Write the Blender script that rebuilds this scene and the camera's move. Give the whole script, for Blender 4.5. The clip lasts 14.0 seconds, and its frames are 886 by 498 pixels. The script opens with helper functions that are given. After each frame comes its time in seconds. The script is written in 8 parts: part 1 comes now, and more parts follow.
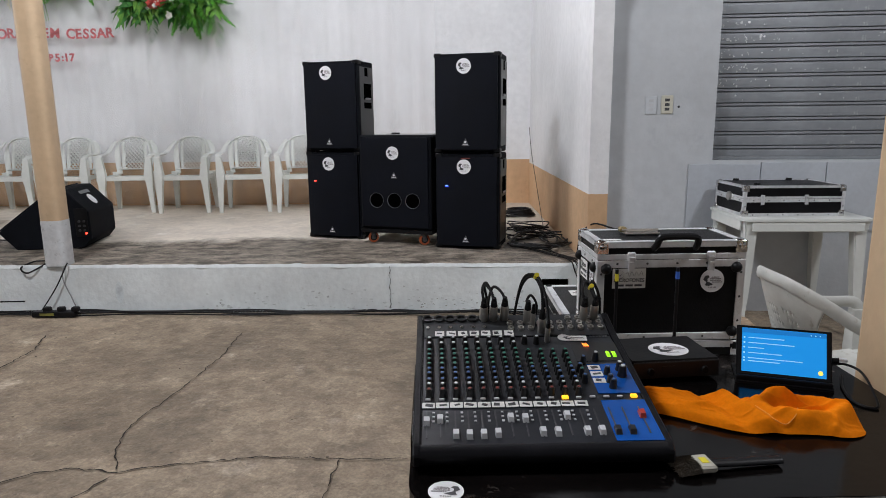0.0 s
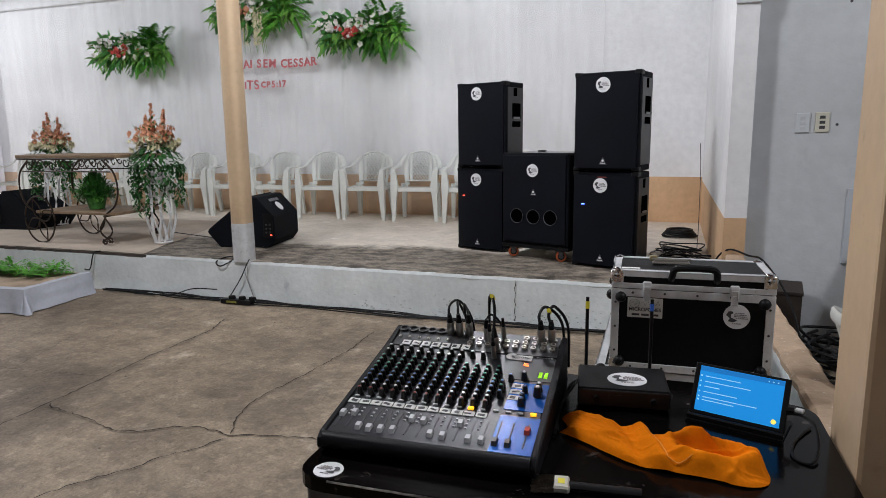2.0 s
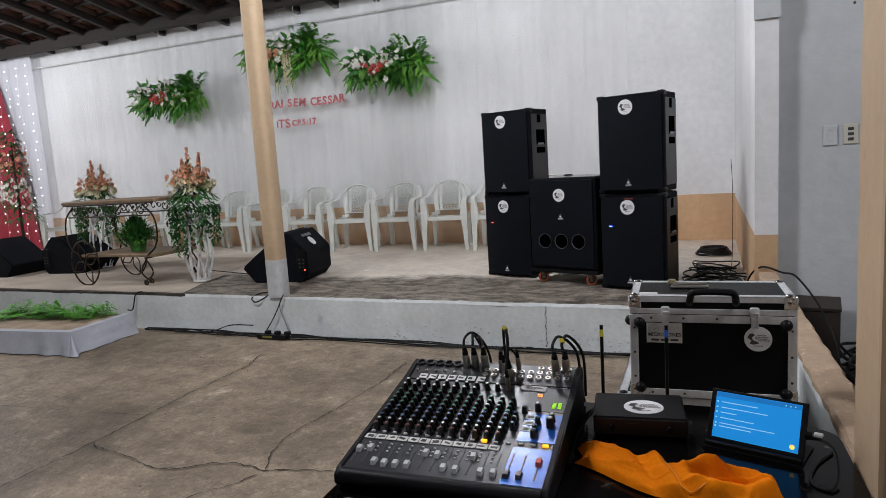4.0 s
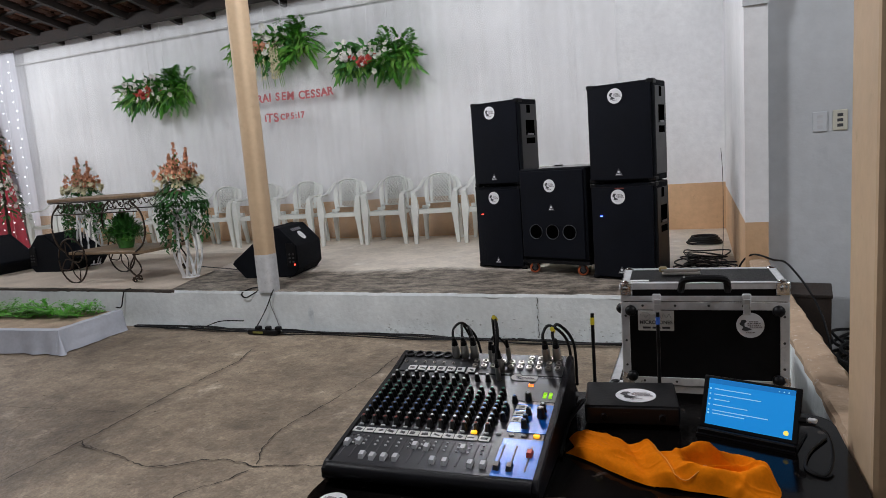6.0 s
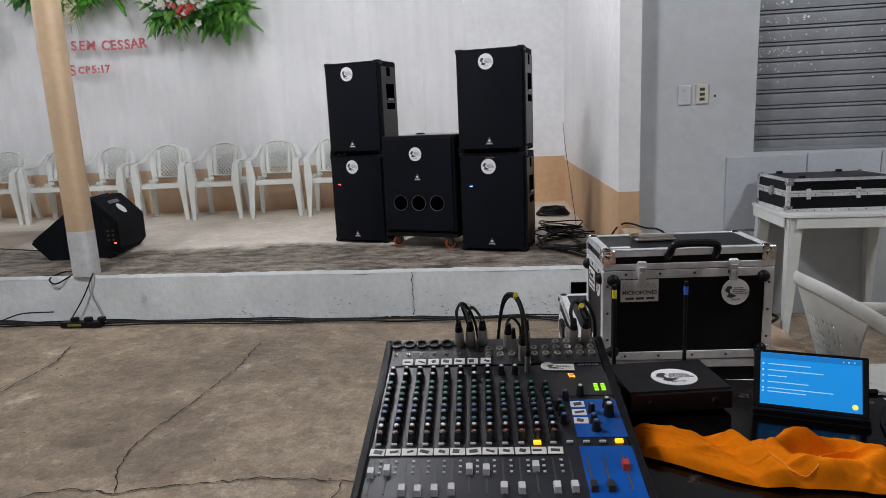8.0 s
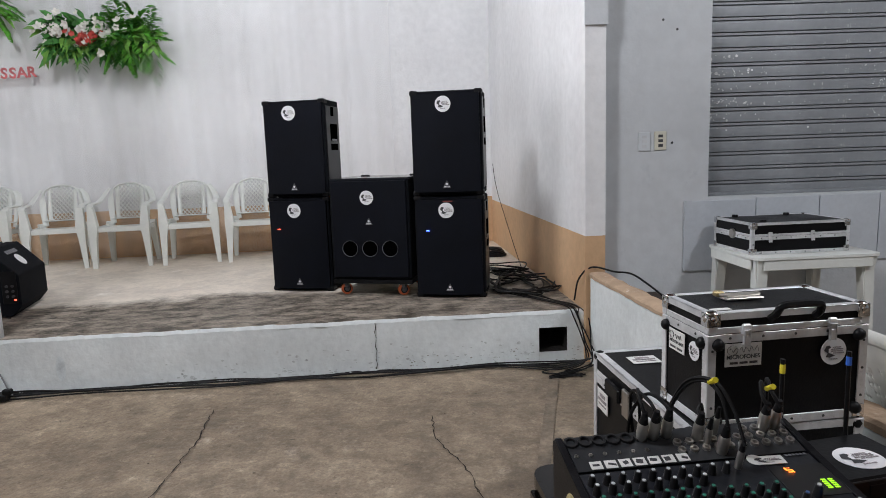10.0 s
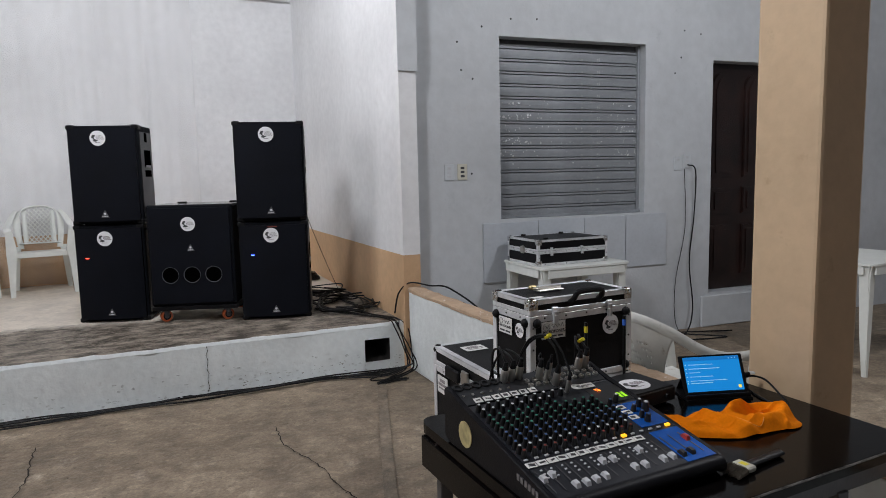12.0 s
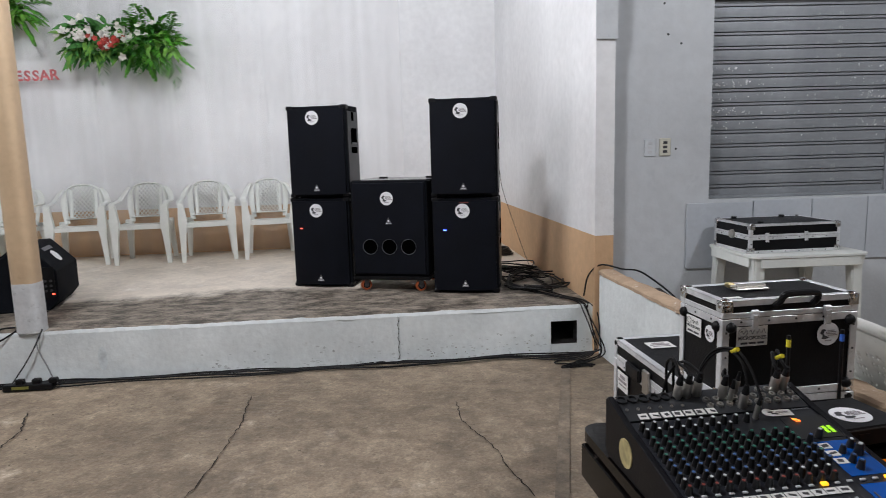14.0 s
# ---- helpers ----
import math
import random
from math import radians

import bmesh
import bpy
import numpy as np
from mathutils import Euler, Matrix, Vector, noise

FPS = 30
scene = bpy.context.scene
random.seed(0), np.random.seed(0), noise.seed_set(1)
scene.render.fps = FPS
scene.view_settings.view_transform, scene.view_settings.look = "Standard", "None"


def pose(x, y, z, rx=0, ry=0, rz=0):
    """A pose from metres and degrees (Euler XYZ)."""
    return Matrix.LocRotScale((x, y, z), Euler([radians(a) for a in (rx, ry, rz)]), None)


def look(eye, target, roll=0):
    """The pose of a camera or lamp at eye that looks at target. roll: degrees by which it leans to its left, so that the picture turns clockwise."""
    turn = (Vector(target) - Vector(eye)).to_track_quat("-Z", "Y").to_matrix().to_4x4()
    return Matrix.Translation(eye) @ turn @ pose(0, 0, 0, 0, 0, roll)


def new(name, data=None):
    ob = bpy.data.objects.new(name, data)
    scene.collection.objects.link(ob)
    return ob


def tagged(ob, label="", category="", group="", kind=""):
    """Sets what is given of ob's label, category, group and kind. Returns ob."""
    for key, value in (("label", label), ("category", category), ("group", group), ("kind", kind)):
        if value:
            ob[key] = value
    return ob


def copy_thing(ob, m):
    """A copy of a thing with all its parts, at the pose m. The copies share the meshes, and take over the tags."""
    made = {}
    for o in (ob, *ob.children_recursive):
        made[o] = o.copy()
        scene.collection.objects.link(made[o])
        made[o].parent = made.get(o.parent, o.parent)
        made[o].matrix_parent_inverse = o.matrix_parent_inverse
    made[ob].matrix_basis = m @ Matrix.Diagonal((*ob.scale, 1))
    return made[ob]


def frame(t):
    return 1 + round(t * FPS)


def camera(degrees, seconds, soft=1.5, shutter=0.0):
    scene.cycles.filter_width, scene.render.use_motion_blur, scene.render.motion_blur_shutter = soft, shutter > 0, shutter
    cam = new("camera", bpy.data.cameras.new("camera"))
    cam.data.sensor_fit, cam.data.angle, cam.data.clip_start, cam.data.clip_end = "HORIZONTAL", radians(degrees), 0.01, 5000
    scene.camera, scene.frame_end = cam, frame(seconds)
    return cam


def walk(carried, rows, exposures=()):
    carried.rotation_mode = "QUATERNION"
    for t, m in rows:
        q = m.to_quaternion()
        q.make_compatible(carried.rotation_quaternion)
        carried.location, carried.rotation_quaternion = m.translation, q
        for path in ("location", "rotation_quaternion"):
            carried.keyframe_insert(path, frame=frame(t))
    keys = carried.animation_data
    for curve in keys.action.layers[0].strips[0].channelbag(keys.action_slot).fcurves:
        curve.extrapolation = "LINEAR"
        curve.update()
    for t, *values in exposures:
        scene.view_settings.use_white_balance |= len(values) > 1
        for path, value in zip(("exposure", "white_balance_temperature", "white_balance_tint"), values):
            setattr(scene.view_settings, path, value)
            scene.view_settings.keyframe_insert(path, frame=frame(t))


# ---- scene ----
cam = camera(68.7, 14.0, soft=0.7, shutter=0.12)
PATH = [
    (0, (0.815, 0.491, 1.315), (0.643, 2.446, 0.931), -0.6),
    (0.5, (0.985, 0.518, 1.309), (0.656, 2.442, 0.873), -3.3),
    (1, (1.105, 0.436, 1.329), (0.651, 2.342, 0.931), 0.7),
    (1.5, (1.242, 0.428, 1.361), (0.612, 2.293, 1.01), -1.0),
    (2, (1.397, 0.464, 1.361), (0.613, 2.272, 1.019), -0.8),
    (2.5, (1.468, 0.479, 1.368), (0.6, 2.251, 1.043), -3.0),
    (3, (1.489, 0.473, 1.383), (0.626, 2.257, 1.107), -3.1),
    (3.2, (1.487, 0.471, 1.385), (0.622, 2.256, 1.13), -3.3),
    (5.3, (1.447, 0.452, 1.381), (0.522, 2.203, 1.105), -3.8),
    (5.5, (1.45, 0.479, 1.371), (0.526, 2.231, 1.095), -4.1),
    (6, (1.466, 0.492, 1.369), (0.598, 2.272, 1.09), -4.3),
    (6.5, (1.444, 0.488, 1.364), (0.622, 2.289, 1.081), -2.8),
    (7, (1.303, 0.515, 1.343), (0.675, 2.387, 1.025), -0.7),
    (7.5, (1.12, 0.566, 1.34), (0.684, 2.482, 0.971), -2.3),
    (8, (0.96, 0.679, 1.317), (0.643, 2.616, 0.931), -2.5),
    (8.2, (0.895, 0.711, 1.342), (0.653, 2.657, 0.948), -3.5),
    (10.3, (0.318, 0.849, 1.397), (0.368, 2.831, 1.132), -1.8),
    (10.5, (0.257, 0.826, 1.409), (0.149, 2.809, 1.17), -1.5),
    (11, (0.224, 0.613, 1.414), (0.047, 2.601, 1.273), -0.5),
    (11.5, (0.198, 0.493, 1.426), (0.418, 2.474, 1.264), -1.7),
    (12, (0.097, 0.485, 1.386), (0.78, 2.352, 1.163), -1.3),
    (12.5, (0.062, 0.458, 1.391), (0.786, 2.303, 1.126), -2.4),
    (13, (0.133, 0.462, 1.391), (0.834, 2.309, 1.079), -2.4),
    (13.5, (0.251, 0.546, 1.405), (0.651, 2.482, 1.103), -0.8),
    (14, (0.222, 0.576, 1.418), (0.292, 2.553, 1.124), -1.6),
]
EXPOSURES = [(0.0, -0.04), (2.0, -0.13), (3.0, -0.2), (5.5, -0.29), (6.5, -0.28), (7.2, -0.25), (8.0, -0.15), (10.5, -0.07), (11.0, -0.15), (11.5, -0.32), (12.0, -0.28), (12.5, -0.17), (13.0, 0.0), (13.5, -0.06), (14.0, -0.03)]
walk(cam, [(t, look(eye, target, roll)) for t, eye, target, roll in PATH],
     exposures=EXPOSURES)

# ---- world and lamps ----
world = bpy.data.worlds.new("night")
world.use_nodes = True
world.node_tree.nodes["Background"].inputs[0].default_value = (0.55, 0.62, 0.75, 1)
world.node_tree.nodes["Background"].inputs[1].default_value = 0.006
scene.world = world


def lamp(name, place, watts, size, colour=(0.92, 0.945, 1.0)):
    data = bpy.data.lights.new(name, "POINT")
    data.energy, data.shadow_soft_size, data.color = watts, size, colour
    ob = new(name, data)
    ob.location = place
    return ob


# unseen lamps: three set from shadows and glare, the last two are added fill
LAMPS = [((-9.6, 4.2, 3.6), 430, 0.3), ((-0.55, 4.9, 3.95), 205, 0.2), ((3.5, 2.1, 3.45), 200, 0.15), ((-1.9, 1.8, 4.5), 560, 0.4), ((0.8, -4.2, 4.0), 60, 0.2)]
for place, watts, soft_size in LAMPS:
    lamp("unseen_light", place, watts, soft_size)


# ---- materials ----
def M(name, col, rough=0.6, metal=0.0, var=0.18, scale=3.0, fine=40.0, bump=0.15, bscale=90.0, tint=None, spots=0.0, spec=0.5,
      spot_col=(0.03, 0.025, 0.02), rvar=0.12):
    """A surface: base colour, broad and fine variation, roughness variation, relief and optional spots of wear."""
    m = bpy.data.materials.new(name)
    m.use_nodes = True
    nt = m.node_tree
    nt.nodes.clear()
    N, L = nt.nodes.new, nt.links.new
    out, bsdf, tc = N("ShaderNodeOutputMaterial"), N("ShaderNodeBsdfPrincipled"), N("ShaderNodeTexCoord")
    n1, n2 = N("ShaderNodeTexNoise"), N("ShaderNodeTexNoise")
    n1.inputs["Scale"].default_value, n1.inputs["Detail"].default_value = scale, 6
    n2.inputs["Scale"].default_value, n2.inputs["Detail"].default_value = fine, 4
    for n in (n1, n2):
        L(tc.outputs["Object"], n.inputs["Vector"])
    ramp = N("ShaderNodeValToRGB")
    e = ramp.color_ramp.elements
    dark = [max(c * (1 - var * 1.6), 0) for c in col]
    light = tint or [min(c * (1 + var), 1) for c in col]
    e[0].position, e[0].color = 0.3, (*dark, 1)
    e[1].position, e[1].color = 0.7, (*light, 1)
    L(n1.outputs["Fac"], ramp.inputs["Fac"])
    r2 = N("ShaderNodeValToRGB")
    r2.color_ramp.elements[0].position, r2.color_ramp.elements[0].color = 0.3, (1 - var, 1 - var, 1 - var, 1)
    r2.color_ramp.elements[1].position, r2.color_ramp.elements[1].color = 0.65, (1, 1, 1, 1)
    L(n2.outputs["Fac"], r2.inputs["Fac"])
    mul = N("ShaderNodeMix")
    mul.data_type, mul.blend_type = "RGBA", "MULTIPLY"
    mul.inputs[0].default_value = 1.0
    L(ramp.outputs[0], mul.inputs[6])
    L(r2.outputs[0], mul.inputs[7])
    colour = mul.outputs[2]
    if spots:
        n3, r3, mx = N("ShaderNodeTexNoise"), N("ShaderNodeValToRGB"), N("ShaderNodeMix")
        n3.inputs["Scale"].default_value, n3.inputs["Detail"].default_value = scale * 4.5, 8
        n3.inputs["Roughness"].default_value = 0.7
        L(tc.outputs["Object"], n3.inputs["Vector"])
        r3.color_ramp.elements[0].position, r3.color_ramp.elements[0].color = 0.62 - spots * 0.2, (0, 0, 0, 1)
        r3.color_ramp.elements[1].position, r3.color_ramp.elements[1].color = 0.72 - spots * 0.1, (1, 1, 1, 1)
        L(n3.outputs["Fac"], r3.inputs["Fac"])
        mx.data_type = "RGBA"
        L(r3.outputs[0], mx.inputs[0])
        L(colour, mx.inputs[6])
        mx.inputs[7].default_value = (*spot_col, 1)
        colour = mx.outputs[2]
    L(colour, bsdf.inputs["Base Color"])
    mr = N("ShaderNodeMapRange")
    mr.inputs[3].default_value, mr.inputs[4].default_value = max(rough - rvar, 0.03), min(rough + rvar, 1)
    L(n1.outputs["Fac"], mr.inputs[0])
    L(mr.outputs[0], bsdf.inputs["Roughness"])
    bsdf.inputs["Metallic"].default_value = metal
    bsdf.inputs["Specular IOR Level"].default_value = spec
    if bump:
        nb, bp = N("ShaderNodeTexNoise"), N("ShaderNodeBump")
        nb.inputs["Scale"].default_value, nb.inputs["Detail"].default_value = bscale, 5
        L(tc.outputs["Object"], nb.inputs["Vector"])
        bp.inputs["Strength"].default_value, bp.inputs["Distance"].default_value = bump, 0.01
        L(nb.outputs["Fac"], bp.inputs["Height"])
        L(bp.outputs[0], bsdf.inputs["Normal"])
    L(bsdf.outputs[0], out.inputs[0])
    return m


def glow(name, col, strength):
    m = bpy.data.materials.new(name)
    m.use_nodes = True
    b = m.node_tree.nodes["Principled BSDF"]
    b.inputs["Base Color"].default_value = (*col, 1)
    b.inputs["Emission Color"].default_value = (*col, 1)
    b.inputs["Emission Strength"].default_value = strength
    return m


def nodes_of(m):
    return m.node_tree.nodes, m.node_tree.links, m.node_tree.nodes["Principled BSDF"]


def sheer(name, col, open_part):
    """Thin woven cloth that lets some of what lies behind it show."""
    m = M(name, col, 0.85, var=0.03, scale=1.2, fine=60, bump=0)
    n, l, b = nodes_of(m)
    tr, mix, tl, ad = n.new("ShaderNodeBsdfTransparent"), n.new("ShaderNodeMixShader"), n.new("ShaderNodeBsdfTranslucent"), n.new("ShaderNodeMixShader")
    tl.inputs[0].default_value = (*col, 1)
    ad.inputs[0].default_value = 0.2
    out = n["Material Output"]
    l.new(b.outputs[0], ad.inputs[1])
    l.new(tl.outputs[0], ad.inputs[2])
    tc, w, mp = n.new("ShaderNodeTexCoord"), n.new("ShaderNodeTexNoise"), n.new("ShaderNodeMapping")
    mp.inputs["Scale"].default_value = (7, 7, 0.2)
    w.inputs["Scale"].default_value, w.inputs["Detail"].default_value = 1.0, 1
    l.new(tc.outputs["Object"], mp.inputs[0])
    l.new(mp.outputs[0], w.inputs["Vector"])
    mr = n.new("ShaderNodeMapRange")
    mr.inputs[1].default_value, mr.inputs[2].default_value = 0.3, 0.7
    mr.inputs[3].default_value, mr.inputs[4].default_value = max(open_part - 0.07, 0), min(open_part + 0.07, 0.95)
    l.new(w.outputs["Fac"], mr.inputs[0])
    l.new(mr.outputs[0], mix.inputs[0])
    l.new(ad.outputs[0], mix.inputs[1])
    l.new(tr.outputs[0], mix.inputs[2])
    l.new(mix.outputs[0], out.inputs[0])
    return m


WHITE_WALL = M("white_wall_paint", (0.8, 0.8, 0.81), 0.75, var=0.08, scale=0.9, fine=14, bump=0.25, bscale=35, spots=0.05, spot_col=(0.7, 0.695, 0.69))
GREY_WALL = M("pale_grey_wall_paint", (0.55, 0.57, 0.592), 0.7, var=0.08, scale=1.0, fine=12, bump=0.25, bscale=35, spots=0.05, spot_col=(0.44, 0.46, 0.485))
TAN_PAINT = M("tan_wall_paint", (0.66, 0.43, 0.25), 0.65, var=0.1, scale=1.5, fine=16, bump=0.25, bscale=35, spots=0.06, spot_col=(0.42, 0.27, 0.16))
COLUMN_TAN = M("tan_column_paint", (0.56, 0.405, 0.257), 0.5, var=0.08, scale=2.0, fine=24, bump=0.12, bscale=30, spots=0.05, spot_col=(0.42, 0.3, 0.18))
STAGE_WHITE = M("worn_white_limewash", (0.74, 0.78, 0.785), 0.8, var=0.09, scale=2.2, fine=22, bump=0.5, bscale=30, spots=0.03, spot_col=(0.58, 0.6, 0.59))
POST_GREY = M("grey_post_base", (0.55, 0.56, 0.57), 0.75, var=0.12, scale=5, fine=30, bump=0.3, bscale=50, spots=0.15, spot_col=(0.3, 0.3, 0.3))
CRACK = M("floor_crack", (0.022, 0.016, 0.012), 0.95, var=0.3, scale=20, bump=0)
DARK_WOOD = M("dark_roof_timber", (0.024, 0.016, 0.013), 0.8, var=0.35, scale=6, bump=0.3)
TILE = M("smoked_clay_tile", (0.14, 0.062, 0.04), 0.85, var=0.4, scale=5, fine=30, bump=0.4, bscale=50)
DOOR_WOOD = M("dark_red_door_wood", (0.02, 0.008, 0.0065), 0.38, var=0.4, scale=5, fine=50, bump=0.2)
SHUTTER = M("galvanised_shutter", (0.27, 0.285, 0.305), 0.5, metal=0.15, var=0.12, scale=3, fine=25, bump=0.1, spots=0.03, spot_col=(0.62, 0.62, 0.62))
PANEL = M("pale_panel", (0.5, 0.53, 0.57), 0.5, var=0.06, bump=0.1)
PLASTIC = M("white_garden_plastic", (0.72, 0.735, 0.7), 0.38, var=0.05, scale=4, fine=30, bump=0.05)
PLASTIC_WORN = M("worn_white_plastic", (0.57, 0.57, 0.535), 0.45, var=0.08, scale=5, fine=30, bump=0.05, spots=0.12, spot_col=(0.36, 0.33, 0.28))
CARPET = M("black_speaker_carpet", (0.005, 0.006, 0.009), 0.8, var=0.25, scale=8, fine=90, bump=0.5, bscale=260, spec=0.12)
GRILLE = M("black_grille_cloth", (0.003, 0.004, 0.008), 0.6, var=0.2, scale=4, fine=80, bump=0.35, bscale=300, spec=0.12)
BLACK_PL = M("black_plastic", (0.006, 0.006, 0.007), 0.42, var=0.2, scale=8, bump=0.05, spec=0.18)
BLACK_RUB = M("black_cable_rubber", (0.008, 0.008, 0.009), 0.5, var=0.2, scale=8, bump=0, spec=0.2)
BADGE = M("badge_white", (0.78, 0.78, 0.8), 0.35, var=0.05, bump=0)
EMBLEM = M("dull_emblem_plate", (0.12, 0.12, 0.13), 0.4, metal=0.5, var=0.1, bump=0)
FADED_PRINT = M("faded_print", (0.3, 0.27, 0.28), 0.5, var=0.3, scale=60, bump=0)
BADGE_DARK = M("badge_print", (0.05, 0.05, 0.055), 0.5, var=0.2, bump=0)
SILVER = M("dull_silver_badge", (0.26, 0.26, 0.28), 0.4, metal=0.7, var=0.1, bump=0)
CASE_BLACK = M("black_case_laminate", (0.005, 0.005, 0.006), 0.45, spec=0.15, var=0.25, scale=5, fine=60, bump=0.12, bscale=180, spots=0.0)
ALU = M("scuffed_aluminium", (0.74, 0.75, 0.77), 0.42, metal=0.45, var=0.14, scale=7, fine=50, bump=0.08, spots=0.05, spot_col=(0.3, 0.29, 0.28))
CHROME = M("chrome_ball_corner", (0.7, 0.7, 0.7), 0.2, metal=1.0, var=0.1, scale=20, bump=0.05)
TABLE_BLACK = M("black_table_varnish", (0.004, 0.0033, 0.0032), 0.13, spec=0.1, var=0.3, scale=4, fine=30, bump=0.03, bscale=60, rvar=0.06, spots=0.025, spot_col=(0.06, 0.05, 0.045))
SIDE_PL = M("satin_black_side", (0.022, 0.023, 0.026), 0.35, var=0.15, scale=8, bump=0.05, spec=0.4)
RECESS_SHADE = M("recess_shade_black", (0.001, 0.001, 0.001), 0.95, bump=0, spec=0.0)
STEEL_DARK = M("dark_painted_steel", (0.07, 0.07, 0.075), 0.4, metal=0.5, var=0.2, scale=8, bump=0.08)
ORANGE_PU = M("orange_wheel_rubber", (0.38, 0.08, 0.02), 0.45, var=0.15, scale=20, bump=0)
MIX_DARK = M("mixer_panel_dark", (0.012, 0.014, 0.02), 0.36, metal=0.2, var=0.15, scale=6, fine=60, bump=0.04, spec=0.6)
MIX_BODY = M("mixer_body_black", (0.006, 0.006, 0.008), 0.45, var=0.2, scale=8, bump=0.08, bscale=200, spec=0.14)
MIX_BLUE = M("mixer_panel_blue", (0.004, 0.095, 0.44), 0.25, metal=0.15, var=0.12, scale=6, bump=0.03, spec=0.5)
MIX_GREY = M("mixer_panel_grey", (0.04, 0.043, 0.048), 0.36, metal=0.3, var=0.12, scale=6, bump=0.03)
KNOB = M("black_knob", (0.012, 0.012, 0.013), 0.4, var=0.1, bump=0)
CAP_WHITE = M("white_knob_cap", (0.62, 0.64, 0.66), 0.45, var=0.05, bump=0)
CAP_GREEN = M("green_knob_cap", (0.03, 0.2, 0.14), 0.45, var=0.05, bump=0)
CAP_BLUE = M("blue_knob_cap", (0.06, 0.14, 0.34), 0.45, var=0.05, bump=0)
CAP_RED = M("red_knob_cap", (0.22, 0.04, 0.03), 0.45, var=0.05, bump=0)
FADER = M("grey_fader_cap", (0.54, 0.55, 0.57), 0.45, var=0.08, bump=0)
RED_PL = M("red_fader_cap", (0.42, 0.035, 0.02), 0.4, var=0.1, bump=0)
METAL_PLUG = M("nickel_plug", (0.5, 0.48, 0.45), 0.32, metal=0.9, var=0.1, bump=0)
TOWEL = M("orange_flannel", (0.78, 0.2, 0.004), 0.9, var=0.1, scale=9, fine=160, bump=0.12, bscale=600, spec=0.05)
HEM = M("pale_orange_hem", (0.8, 0.3, 0.04), 0.9, var=0.1, bump=0.2, bscale=300)
BRISTLE = M("grey_brown_bristle", (0.12, 0.1, 0.075), 0.85, var=0.35, scale=60, fine=200, bump=0.6, bscale=300)
PAPER = M("printed_paper_label", (0.7, 0.7, 0.68), 0.6, var=0.05, bump=0)
YELLOW = M("yellow_tape", (0.7, 0.6, 0.03), 0.5, var=0.05, bump=0)
BLUE_TAPE = M("blue_tape", (0.03, 0.12, 0.5), 0.5, var=0.05, bump=0)
IRON = M("bronzed_wrought_iron", (0.055, 0.036, 0.024), 0.5, metal=0.6, var=0.3, scale=15, bump=0.15)
TEAK = M("weathered_console_wood", (0.3, 0.2, 0.12), 0.55, var=0.25, scale=7, fine=60, bump=0.2)
CANE = M("white_cane_strip", (0.72, 0.72, 0.72), 0.45, var=0.06, bump=0.05)
LEAF_A = M("fresh_green_leaf", (0.16, 0.53, 0.06), 0.5, var=0.35, scale=14, bump=0.1)
LEAF_B = M("deep_green_leaf", (0.07, 0.27, 0.05), 0.55, var=0.35, scale=14, bump=0.1)
IVY = M("dark_ivy_leaf", (0.04, 0.15, 0.035), 0.6, var=0.35, scale=14, bump=0.1, spec=0.3)
LEAF_C = M("pale_green_leaf", (0.17, 0.38, 0.06), 0.5, var=0.3, scale=14, bump=0.1)
PETAL_W = M("white_petal", (0.74, 0.72, 0.66), 0.6, var=0.12, scale=18, bump=0.1)
PETAL_R = M("coral_red_petal", (0.6, 0.08, 0.06), 0.6, var=0.25, scale=18, bump=0.1)
PETAL_P = M("peach_petal", (0.66, 0.3, 0.17), 0.6, var=0.25, scale=18, bump=0.1)
PETAL_C = M("cream_petal", (0.7, 0.64, 0.42), 0.6, var=0.15, scale=18, bump=0.1)
SKIRT = M("grey_step_cloth", (0.46, 0.48, 0.54), 0.75, var=0.08, scale=3, bump=0.1, bscale=120)
SAND_TOP = M("sandy_step_carpet", (0.45, 0.34, 0.24), 0.95, var=0.2, scale=5, fine=60, bump=0.5, bscale=120)
RUNNER = M("pale_beige_carpet", (0.58, 0.49, 0.4), 0.95, var=0.12, scale=2.5, fine=50, bump=0.4, bscale=150)
RED_CLOTH = M("red_drape", (0.3, 0.012, 0.03), 0.7, var=0.2, scale=4, bump=0.1)
RED_LETTER = M("red_foil_letter", (0.68, 0.17, 0.18), 0.5, var=0.3, scale=12, bump=0)
STRING = M("white_cord", (0.7, 0.7, 0.7), 0.7, var=0.05, bump=0)
OUTLET = M("white_socket_plastic", (0.55, 0.575, 0.6), 0.4, var=0.04, bump=0)
OUTLET_Y = M("yellowed_socket_plastic", (0.58, 0.56, 0.47), 0.45, var=0.05, bump=0)
BRICK_TOP = M("bare_mortar_cap", (0.46, 0.33, 0.225), 0.85, var=0.12, scale=5, fine=25, bump=0.6, bscale=40, spots=0.12, spot_col=(0.8, 0.74, 0.68))
CURTAIN = sheer("white_sheer_curtain", (0.97, 0.97, 0.98), 0.85)
TULLE = sheer("white_tulle", (0.8, 0.8, 0.86), 0.3)
BULB = glow("fairy_bulb", (0.85, 0.92, 1.0), 4.5)
LED_RED = glow("red_pilot_lamp", (1.0, 0.05, 0.03), 6.0)
LED_BLUE = glow("blue_pilot_lamp", (0.06, 0.12, 1.0), 9.0)
LED_GREEN = glow("green_meter", (0.4, 0.9, 0.03), 0.9)
LED_ORANGE = glow("orange_digit", (1.0, 0.22, 0.03), 3.0)
BTN_LIT = glow("lit_amber_button", (1.0, 0.45, 0.02), 1.5)
